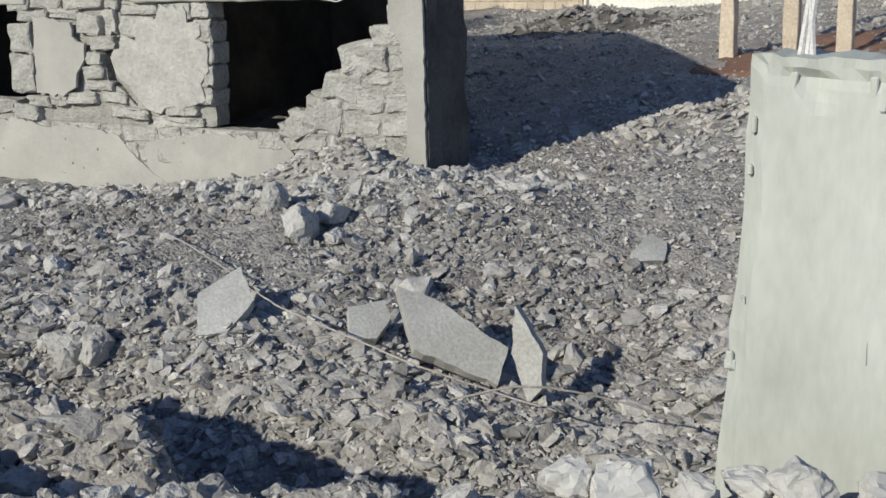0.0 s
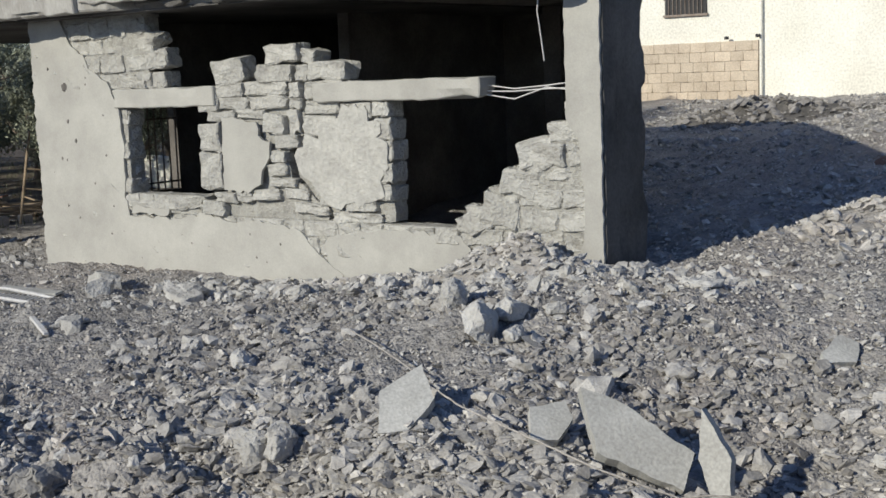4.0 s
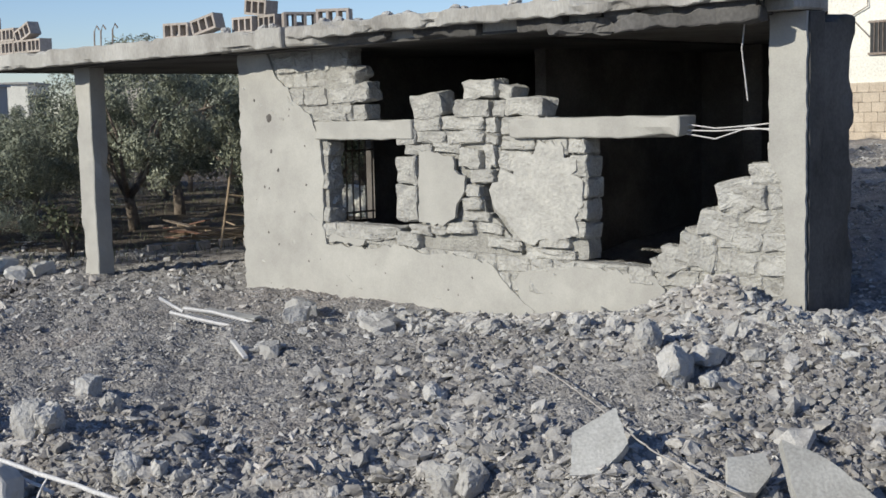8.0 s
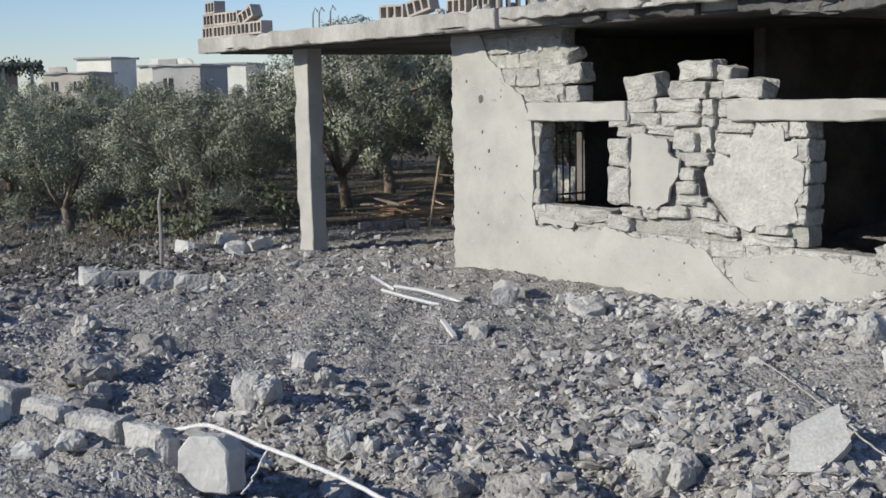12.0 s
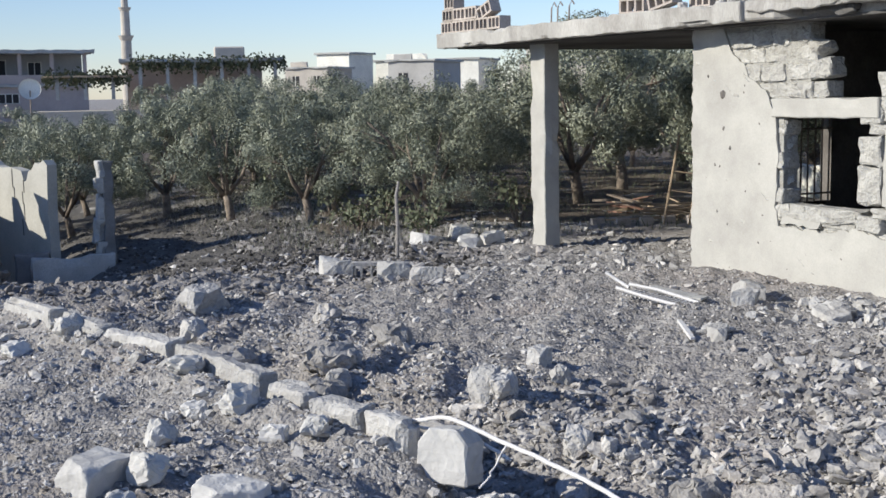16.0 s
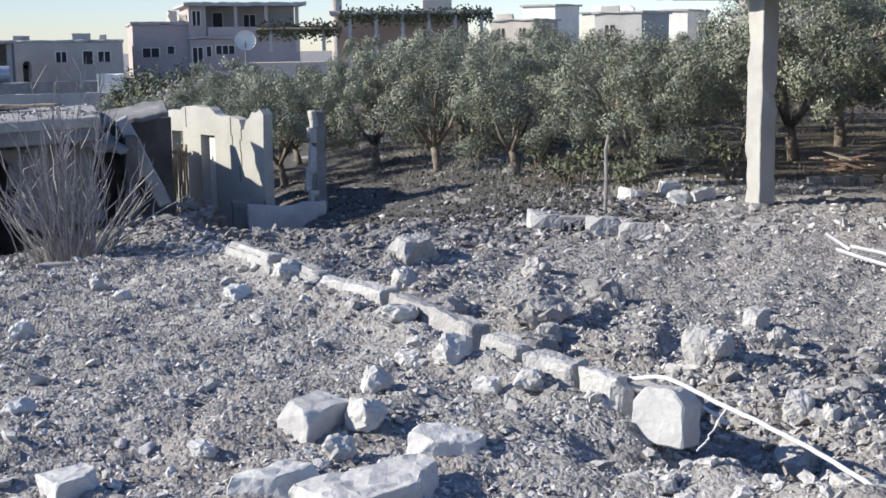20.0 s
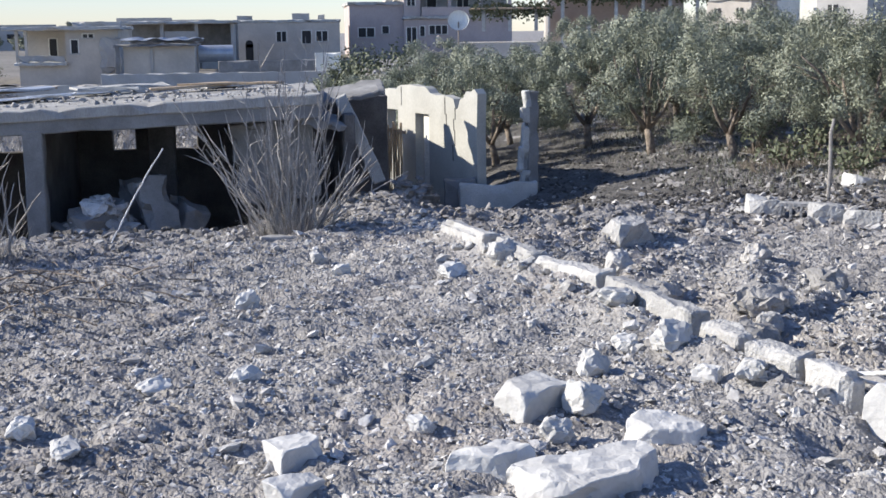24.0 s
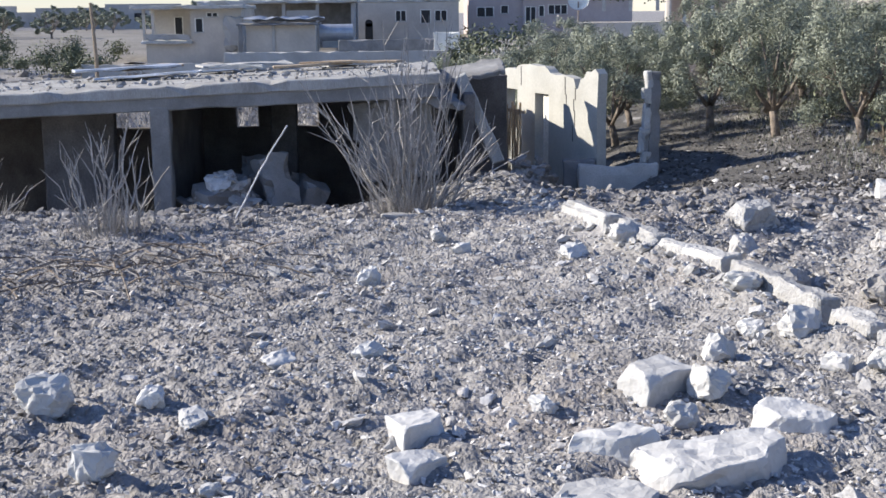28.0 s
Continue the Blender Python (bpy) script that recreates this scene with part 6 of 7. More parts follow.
def far_scrub():
    """Hazy town and trees far off to the south-west, as low blocks and dark tree clumps."""
    rng = random.Random(8)
    for k in range(16):
        a = radians(rng.uniform(94, 112))
        d = rng.uniform(230, 340)
        x, y = -d * math.sin(a), d * math.cos(a)
        w, h = rng.uniform(8, 18), rng.uniform(4, 8)
        t = thing("distant_house", (x, y, -1.5), math.degrees(math.atan2(-x, y)) )
        tagged(t, "distant pale flat-roofed house", "house", group="distant houses")
        part("wall", box_bm((0, 0, h / 2), (w, w * 0.7, h)), rng.choice((M_FAR1, M_FAR2)), t)
        for i in range(3):
            part("window", box_bm((rng.uniform(-w * 0.4, w * 0.4), -w * 0.35, h * 0.6), (1.2, 0.2, 1.3)), M_DARK, t)
    crown = crown_mesh(21, 2.6, 1.8, 2.6, boughs=16, clumps=5, leaves=110, leaf=2.6)
    bm = trunk_bm(9)
    tm = bpy.data.meshes.new("trunk")
    bm.to_mesh(tm)
    bm.free()
    tm.materials.append(M_BARK)
    for k in range(26):
        a = radians(rng.uniform(98, 112))
        d = rng.uniform(130, 260)
        x, y = -d * math.sin(a), d * math.cos(a)
        if y > -21:
            continue
        t = thing("field_tree", (x, y, lz(x, y)))
        tagged(t, "dark distant tree beyond the ruins", "tree", group="distant trees")
        share("trunk", tm, t, Matrix.Diagonal((1.3, 1.3, 1.3, 1)))
        share("crown", crown, t, Matrix.Diagonal((1.1, 1.1, rng.uniform(0.6, 1.0), 1)))


far_scrub()


def scrub(name, label, spots, seed, material):
    """Low bushes too many to count: uneven clumps of leaves and upright dry stems on the ground, in one mesh."""
    rng = np.random.default_rng(seed)
    vs = []
    for x, y, r, h in spots:
        n = int(260 * r * h)
        d = rng.normal(0, 1, (n, 3))
        d /= np.linalg.norm(d, axis=1)[:, None]
        lump = 0.75 + 0.25 * np.sin(4 * np.arctan2(d[:, 1], d[:, 0]) + x) + 0.15 * np.sin(7 * d[:, 2] + y)
        pos = d * (rng.random(n) ** 0.4 * lump)[:, None] * np.array([r, r, h * 0.55]) + np.array([x, y, lz(x, y) + 0.16 + h * 0.45])
        out = d + rng.normal(0, 0.5, (n, 3))
        ax = np.cross(out, rng.normal(0, 1, (n, 3)))
        ax /= np.linalg.norm(ax, axis=1)[:, None]
        sd = np.cross(ax, out)
        sd /= np.linalg.norm(sd, axis=1)[:, None]
        ln, wd = rng.uniform(0.06, 0.15, (n, 1)), rng.uniform(0.03, 0.06, (n, 1))
        vs.append(np.stack([pos - ax * ln, pos + sd * wd, pos + ax * ln, pos - sd * wd], 1).reshape(-1, 3))
    v = np.concatenate(vs)
    me = bpy.data.meshes.new(name)
    me.from_pydata(v.tolist(), [], np.arange(len(v)).reshape(-1, 4).tolist())
    me.materials.append(material)
    tagged(new(name, me), label, "bushes", kind="stuff")


srng = random.Random(31)
scrub("green_scrub", "dark green bushes between the ruins and the houses", [(-60 + srng.uniform(-4, 4), 3.4 + srng.uniform(-1.4, 1.6), srng.uniform(0.8, 1.3), srng.uniform(1.6, 3.4)) for k in range(12)]
      + [(srng.uniform(-80, -46), srng.uniform(-3, 3), srng.uniform(0.4, 0.9), srng.uniform(0.6, 1.3)) for k in range(26)]
      + [(srng.uniform(-100, -70), srng.uniform(-34, -19), srng.uniform(0.8, 2.0), srng.uniform(1.0, 2.6)) for k in range(22)], 1, M_WEED)
scrub("grey_scrub", "grey dusty half-dry bushes on the waste ground", [(srng.uniform(-78, -40), srng.uniform(-22, 2), srng.uniform(0.4, 1.1), srng.uniform(0.5, 1.2)) for k in range(60)]
      + [(-52 + srng.uniform(-3, 3), 5.0 + srng.uniform(-1.2, 1.2), srng.uniform(0.7, 1.2), srng.uniform(1.4, 2.6)) for k in range(8)], 2, M_TWIG)


# ---- loose things in the yard ----
ROCKS = [hull_mesh("stone_body", s, flat=0.8 + 0.1 * (s % 3), n=26, boxy=0.45 + 0.12 * (s % 4), material=M_ROCK, rough=0.075) for s in range(9)]
SLABS = [hull_mesh("stone_body", 40 + s, flat=0.30, n=18, boxy=0.6, material=M_ROCK, rough=0.03) for s in range(4)]


PALE_ROCKS = [hull_mesh("stone_body", 20 + s, flat=0.8 + 0.1 * (s % 3), n=26, boxy=0.45 + 0.12 * (s % 4), material=M_PALEROCK, rough=0.085) for s in range(7)]


def lay(kind, rows, label, group, rz0=0.0):
    """Rows of x, y, width, height, kind of mesh: each a stone of its own on the ground."""
    rng = random.Random(len(rows) * 7 + int(rz0))
    for x, y, w, h in rows:
        d = math.hypot(x, y)
        x, y = x * (1 + 0.3 * w / d), y * (1 + 0.3 * w / d)
        me = rng.choice(SLABS if kind == "flat" else PALE_ROCKS if kind == "pale" else ROCKS)
        ob = new("broken_stone", me)
        hz = h * (2.6 if kind == "flat" else 1.15)
        yaw = rng.uniform(0, 360)
        ob.matrix_basis = pose(x, y, lz(x, y) + h * 0.33, rng.uniform(-14, 14), rng.uniform(-14, 14), yaw) @ Matrix.Diagonal((w * 1.1, w * rng.uniform(0.75, 1.0), hz, 1))
        tagged(ob, label, "stone", group=group)


lay("round", [(-5.28, 7.42, 0.33, 0.33), (-5.02, 7.47, 0.17, 0.17), (-5.0, 8.02, 0.16, 0.14), (-5.26, 7.8, 0.27, 0.2), (-5.67, 5.41, 0.26, 0.18), (-5.47, 5.5, 0.22, 0.22),
              (-5.78, 4.93, 0.27, 0.2), (-6.75, 6.45, 0.23, 0.17), (-4.06, 5.12, 0.13, 0.14), (-9.85, 8.75, 0.42, 0.2), (-8.15, 8.57, 0.25, 0.14), (-5.91, 7.97, 0.23, 0.26),
              (-7.27, 8.8, 0.24, 0.16), (-6.9, 8.85, 0.21, 0.2), (-1.95, 6.66, 0.27, 0.17), (-2.28, 7.22, 0.22, 0.1)],
    "pale broken building stone lying before the house", "stones before the house")
lay("round", [(-8.28, 4.15, 0.28, 0.24), (-7.07, 4.02, 0.2, 0.25), (-6.9, 4.15, 0.12, 0.13), (-6.71, 4.18, 0.13, 0.1), (-8.59, 4.81, 0.22, 0.21),
              (-9.19, 4.98, 0.16, 0.16), (-9.59, 7.1, 0.27, 0.14), (-5.61, 5.38, 0.21, 0.17), (-5.44, 5.44, 0.19, 0.22), (-9.62, 3.36, 0.3, 0.22),
              (-5.87, 4.99, 0.24, 0.19), (-6.74, 4.74, 0.16, 0.12), (-12.3, 2.95, 0.44, 0.3), (-11.24, 1.59, 0.26, 0.19)],
    "dusty grey broken stone among the gravel", "stones in the yard", 3)
lay("pale", [(-7.71, 1.52, 0.2, 0.2), (-8.4, 1.91, 0.18, 0.14), (-7.55, 2.17, 0.17, 0.15), (-8.14, 2.12, 0.23, 0.17), (-6.56, 1.05, 0.17, 0.15), (-6.89, 1.26, 0.25, 0.2),
              (-7.8, 1.55, 0.2, 0.17), (-11.07, 1.11, 0.28, 0.14), (-10.07, -0.58, 0.22, 0.16), (-12.05, 0.0, 0.19, 0.14), (-11.25, 0.18, 0.16, 0.13),
              (-9.15, 2.05, 0.26, 0.14), (-8.08, 2.14, 0.28, 0.22), (-7.87, -0.54, 0.22, 0.13), (-7.37, 2.37, 0.25, 0.17), (-6.96, -2.19, 0.29, 0.25)],
    "pale broken stone on the gravel terrace", "stones on the terrace", 5)
lay("pale", [(-5.91, -1.69, 0.23, 0.22), (-7.07, -1.67, 0.18, 0.15), (-6.73, -1.39, 0.17, 0.1), (-7.74, -1.06, 0.2, 0.11), (-5.84, -1.18, 0.11, 0.07), (-6.87, 0.4, 0.14, 0.11),
              (-1.15, 3.65, 0.2, 0.15), (-0.8, 3.85, 0.24, 0.16), (-1.55, 3.5, 0.26, 0.17), (-1.85, 3.3, 0.22, 0.14), (-1.35, 3.3, 0.2, 0.12), (-0.45, 4.2, 0.24, 0.2), (-0.3, 3.9, 0.2, 0.15), (-3.3, 2.9, 0.2, 0.12), (-2.95, 2.8, 0.16, 0.12), (-1.0, 4.6, 0.22, 0.17)],
    "pale broken stone beside the walker's path", "stones near the path", 9)
lay("pale", [(-1.2, 3.2, 0.2, 0.17), (-1.02, 3.28, 0.15, 0.12), (-0.9, 3.42, 0.16, 0.12), (-0.74, 3.4, 0.2, 0.18), (-0.6, 3.32, 0.17, 0.15), (-0.5, 3.45, 0.2, 0.2), (-1.36, 3.17, 0.17, 0.13), (-2.6, 2.75, 0.2, 0.14), (-3.0, 2.7, 0.2, 0.14)],
    "pale dusty broken concrete on the crater's near rim", "stones on the rim", 11)
lay("flat", [(-9.74, 8.65, 0.41, 0.14), (-7.0, 6.9, 0.2, 0.06), (-6.2, 9.0, 0.3, 0.1), (-4.2, 8.9, 0.3, 0.1)],
    "flat pale broken slab piece lying on rubble", "slab pieces", 2)


def big_block(name, label, x, y, s, rz, rx=0.0, ry=0.0, seed=0, up=None, amp=0.032, cuts=0.05, material=M_PALEROCK, sink=0.04):
    bm = box_bm((0, 0, s[2] / 2), s)
    rng = random.Random(seed)
    for v in bm.verts:
        v.co += Vector((rng.uniform(-1, 1) * s[0], rng.uniform(-1, 1) * s[1], rng.uniform(-1, 1) * s[2])) * (0.05 + amp * 2)
    for k in range(3 if amp < 0.02 else 7):          # corners and edges knocked off
        d = Vector((rng.choice((-1, 1)) * rng.uniform(0.3, 1), rng.choice((-1, 1)) * rng.uniform(0.3, 1), rng.uniform(0.2, 1))).normalized()
        far = max(v.co.dot(d) for v in bm.verts)
        r = bmesh.ops.bisect_plane(bm, geom=bm.verts[:] + bm.edges[:] + bm.faces[:], plane_co=d * (far - rng.uniform(0.012, 0.02 + amp * 1.6)), plane_no=d, clear_outer=True)
        bmesh.ops.contextual_create(bm, geom=[e for e in r["geom_cut"] if isinstance(e, bmesh.types.BMEdge)])
    bmesh.ops.bevel(bm, geom=bm.edges[:], offset=0.006, segments=1, affect="EDGES")
    bmesh.ops.triangulate(bm, faces=bm.faces[:])
    for lim in (0.14, 0.08, 0.05):
        bmesh.ops.subdivide_edges(bm, edges=[e for e in bm.edges if e.calc_length() > lim], cuts=1)
        bmesh.ops.triangulate(bm, faces=bm.faces[:])
    for v in bm.verts:
        v.co += noise.noise_vector(v.co * 9 + Vector((seed, 0, 0))) * amp * 0.5 + noise.noise_vector(v.co * 27 + Vector((0, seed, 0))) * 0.006
    ob = link(name, bm, material)
    ob.matrix_basis = pose(x, y, (lz(x, y) if up is None else up) - sink, rx, ry, rz)
    return tagged(ob, label, "block")


big_block("building_block", "pale squared limestone block on the gravel", -7.12, 1.02, (0.24, 0.34, 0.17), 38, 0, 4, 1, amp=0.018)
big_block("building_block", "pale squared limestone block, half buried", -6.58, -0.26, (0.22, 0.27, 0.14), 25, 3, -3, 2, amp=0.018)
big_block("building_block", "long pale broken block lying on the gravel", -6.26, 0.66, (0.26, 0.36, 0.13), -24, 0, 5, 3, amp=0.035)
big_block("concrete_lump", "large pale broken concrete slab piece", -6.0, 1.12, (0.30, 0.62, 0.14), 12, 3, 6, 4, amp=0.05)
big_block("building_block", "pale broken block with one split end", -6.56, 1.62, (0.26, 0.40, 0.12), -20, -3, 3, 5, amp=0.035)
big_block("building_block", "small pale block standing on the gravel", -6.1, -0.28, (0.16, 0.22, 0.12), 40, 0, 6, 6, amp=0.018)
big_block("building_block", "flat pale slab piece sunk in the gravel", -5.66, 0.5, (0.3, 0.46, 0.1), 15, 2, 3, 7, amp=0.03)
big_block("building_block", "long flat pale block fallen near the wall", -9.88, 8.68, (0.24, 0.5, 0.16), 70, 4, -6, 31, amp=0.03, material=M_ROCK)
big_block("building_block", "grey broken block leaning on another", -11.2, 8.75, (0.26, 0.5, 0.2), 60, 0, 10, 32, amp=0.03, material=M_ROCK)
big_block("building_block", "small grey broken block below a leaning one", -10.7, 8.3, (0.2, 0.26, 0.18), 25, 8, 4, 33, amp=0.03, material=M_ROCK)
big_block("building_block", "grey split block lying in the yard", -9.5, 7.02, (0.18, 0.3, 0.15), 48, 0, -5, 34, amp=0.025, material=M_ROCK)
big_block("building_block", "narrow broken block half sunk in the yard", -7.7, 6.82, (0.13, 0.3, 0.12), 62, 3, 4, 35, amp=0.02, material=M_ROCK)
big_block("concrete_lump", "big grey split lump beyond the kerb", -13.5, 3.3, (0.32, 0.5, 0.25), 30, 5, 8, 36, amp=0.05, material=M_ROCK)
big_block("building_block", "small squared block standing in the yard", -9.15, 4.94, (0.15, 0.17, 0.18), 20, 0, 5, 37, amp=0.012, material=M_ROCK)
LUMPS = [hull_mesh("lump_body", 70 + s, flat=1.0, n=40, boxy=0.8, material=M_ROCK, rough=0.05) for s in range(3)]


def lump(label, x, y, s, rz, k, sink=0.05, rx=0, ry=0):
    ob = new("concrete_lump", LUMPS[k])
    ob.matrix_basis = pose(x, y, lz(x, y) - sink + s[2] * 0.5, rx, ry, rz) @ Matrix.Diagonal((*s, 1))
    tagged(ob, label, "block")


bm = box_bm((0, 0, 0.16), (0.26, 0.35, 0.34))
bmesh.ops.bevel(bm, geom=[e for e in bm.edges if abs(e.verts[0].co.x - e.verts[1].co.x) > 0.2 and e.verts[0].co.z > 0.2], offset=0.085, segments=1, affect="EDGES")
bmesh.ops.bevel(bm, geom=bm.edges[:], offset=0.012, segments=1, affect="EDGES")
bmesh.ops.triangulate(bm, faces=bm.faces[:])
for lim in (0.12, 0.07):
    bmesh.ops.subdivide_edges(bm, edges=[e for e in bm.edges if e.calc_length() > lim], cuts=1)
    bmesh.ops.triangulate(bm, faces=bm.faces[:])
for v in bm.verts:
    rim = 0.9 if max(abs(v.co.y) / 0.175, abs(v.co.z - 0.16) / 0.17) > 0.8 else 0.2
    v.co += noise.noise_vector(v.co * 14) * 0.010 * rim + noise.noise_vector(v.co * 34) * 0.009 * rim
ob = link("concrete_lump", bm, M_PALEROCK)
ob.matrix_basis = pose(-6.62, 2.9, -0.02, 2, -8, -56) @ Matrix.Diagonal((0.8, 0.92, 0.92, 1))
tagged(ob, "pale eight-sided concrete lump by the cable", "block")
lump("upright squared concrete lump in the ditch", -8.5, 4.12, (0.24, 0.30, 0.36), 20, 1, 0.08, 4, -6)
CLODS = [hull_mesh("clod_body", 170 + s, flat=0.85, n=44, boxy=0.3, material=M_LUMP, rough=0.13) for s in range(4)]
for i, (x, y, w, h) in enumerate(((-12.1, 4.2, 0.4, 0.26), (-10.1, 3.5, 0.5, 0.28), (-9.3, 3.15, 0.5, 0.3), (-7.7, 3.5, 0.5, 0.28), (-11.3, 3.0, 0.5, 0.28), (-6.7, 3.8, 0.4, 0.26),
                                 (-5.9, 3.6, 0.5, 0.34), (-5.1, 3.5, 0.36, 0.2), (-4.4, 3.4, 0.36, 0.22), (-3.75, 3.3, 0.3, 0.2), (-3.0, 3.5, 0.55, 0.4), (-4.9, 4.5, 0.4, 0.28), (-5.8, 4.7, 0.36, 0.25), (-3.8, 4.6, 0.4, 0.28), (-10.9, 4.4, 0.4, 0.28))):
    ob = new("earth_clod", CLODS[i % 4])
    ob.matrix_basis = pose(x, y, lz(x, y) + h * 0.28, 8 * (i % 3) - 8, 6 * (i % 4) - 9, i * 67) @ Matrix.Diagonal((w, w * 0.8, h * 1.2, 1))
    tagged(ob, "big lump of churned earth and mortar in the ditch", "earth clod", group="clods in the ditch")


def plate(label, x, y, z, poly, thick, tilt, turn=0, seed=0):
    """A broken plate of concrete leaning back, facing the path."""
    bm = sheet_bm(poly, 0.0, thick, 0.008, 0.06, seed)
    bm.verts.ensure_lookup_table()
    n = len(bm.verts) // 2
    for tri in tessellate_polygon([[Vector((v.co.x, v.co.z, 0)) for v in bm.verts[:n]]]):
        bm.faces.new([bm.verts[n + i] for i in tri])
    bmesh.ops.recalc_face_normals(bm, faces=bm.faces[:])
    ob = link("slab_piece", bm, M_CONC)
    ob.matrix_basis = pose(x, y, z, -tilt, 0, math.degrees(math.atan2(-x, y)) + turn)
    tagged(ob, label, "slab")


plate("tilted smooth grey slab sticking out of rubble", -4.84, 5.95, -0.12, [(-0.17, -0.05), (0.02, -0.03), (0.17, 0.2), (0.08, 0.46), (-0.18, 0.26)], 0.08, 48, -8, 1)
plate("long broken floor slab tilted in the crater", -3.66, 6.2, -0.13, [(0.0, -0.04), (0.46, -0.30), (0.56, -0.08), (0.16, 0.26), (-0.05, 0.36)], 0.12, 35, 10, 2)
plate("upright pointed slab shard in the crater", -2.90, 6.32, -0.33, [(-0.02, -0.06), (0.06, 0.04), (0.05, 0.24), (-0.14, 0.5), (-0.14, 0.22)], 0.08, 12, -20, 3)
plate("small flat slab piece beside the crater", -3.98, 6.25, -0.10, [(-0.15, -0.04), (0.02, -0.07), (0.15, 0.08), (0.13, 0.2), (-0.1, 0.18)], 0.07, 50, 15, 4)
plate("flat grey plate on the crater's far rim", -2.95, 8.35, 0.02, [(-0.15, -0.04), (0.08, -0.05), (0.16, 0.12), (0.05, 0.2), (-0.13, 0.06)], 0.06, 52, 25, 5)

# kerb pieces along the terrace edge
KERB = ((-13.05, 1.27, -11.85, 1.57), (-11.78, 1.59, -10.9, 1.80), (-10.85, 1.81, -9.84, 2.10), (-9.76, 2.12, -8.5, 2.42), (-8.35, 2.42, -7.85, 2.50), (-7.75, 2.52, -7.35, 2.66), (-7.3, 2.68, -6.9, 2.76))
for i, (x0, y0, x1, y1) in enumerate(KERB):
    length = math.hypot(x1 - x0, y1 - y0)
    ob = link("kerb_stone", worn_box((0, 0, 0), (length, 0.17, 0.26), 0.05, 0.024, 0.014, i + 30), M_ROCK)
    xm, ym = (x0 + x1) / 2, (y0 + y1) / 2
    ob.matrix_basis = pose(xm, ym + 0.04, 0.165 - (0.02 if i > 3 else 0), (i % 3 - 1) * 5, (i % 2) * 2 - 1, math.degrees(math.atan2(y1 - y0, x1 - x0)) + (i % 3 - 1) * 2)
    tagged(ob, "broken pale concrete kerb length half buried in gravel", "kerb", group="kerb stones along the terrace")
ob = link("kerb_stone", worn_box((0, 0, 0), (0.14, 1.9, 0.2), 0.1, 0.02, 0.015, 51), M_LUMP)
ob.matrix_basis = pose(-13.35, 0.4, 0.03, 0, 0, 4)
tagged(ob, "low pale kerb crossing to the dry shrub", "kerb", group="kerb stones along the terrace")


def cable(name, label, pts, r, material, seed=0):
    """A cable lying in loose bends through the given spots."""
    rng = random.Random(seed)
    P = [Vector(p) for p in pts]
    out = []
    for i in range(len(P) - 1):
        a, b, c, d = P[max(i - 1, 0)], P[i], P[i + 1], P[min(i + 2, len(P) - 1)]
        for k in range(8):
            t = k / 8
            out.append(0.5 * (2 * b + (c - a) * t + (2 * a - 5 * b + 4 * c - d) * t * t + (3 * b - a - 3 * c + d) * t ** 3) + Vector((rng.gauss(0, 0.004), rng.gauss(0, 0.004), 0)))
    out.append(P[-1])
    ob = link(name, tube_bm(out, r, 8), material, smooth=True)
    tagged(ob, label, "cable")


cable("white_cable", "pale plastic conduit across the kerb rubble", [(-8.35, 2.52, 0.20), (-7.9, 2.57, 0.23), (-7.2, 2.80, 0.22), (-6.95, 2.87, 0.26), (-6.66, 2.92, 0.33), (-6.24, 3.01, 0.295), (-5.67, 3.1, 0.26), (-5.2, 3.14, 0.22), (-4.7, 3.1, 0.2), (-4.3, 3.0, 0.16)], 0.013, M_WIRE, 1)
cable("white_cable", "second pale conduit twisted along the first", [(-7.9, 2.62, 0.2), (-7.3, 2.74, 0.24), (-7.0, 2.9, 0.2), (-6.7, 3.05, 0.2), (-6.45, 3.2, 0.1)], 0.011, M_WIRE, 6)
cable("white_cable", "thin pale wire end bent off the conduit", [(-6.16, 3.02, 0.29), (-6.2, 2.94, 0.12), (-6.22, 2.88, 0.05)], 0.006, M_WIRE, 2)
cable("thin_wire", "thin grey wire trailing over the rubble", [(-6.3, 7.15, 0.17), (-5.6, 6.75, 0.14), (-5.03, 6.38, 0.11), (-4.49, 6.01, 0.10), (-3.9, 5.8, 0.05), (-3.3, 5.6, 0.0), (-2.85, 5.68, -0.12), (-2.5, 5.7, -0.18)], 0.006, M_TWIG, 3)
cable("thin_wire", "thin bent wire loop in the crater", [(-2.9, 5.3, -0.05), (-2.5, 5.35, 0.06), (-2.1, 5.5, 0.0), (-1.8, 5.6, -0.1)], 0.006, M_TWIG, 4)
cable("thin_wire", "thin straight wire stuck in the terrace edge", [(-13.2, -2.0, 0.1), (-13.5, -1.75, 0.6), (-13.7, -1.5, 1.0)], 0.008, M_WIRE, 5)


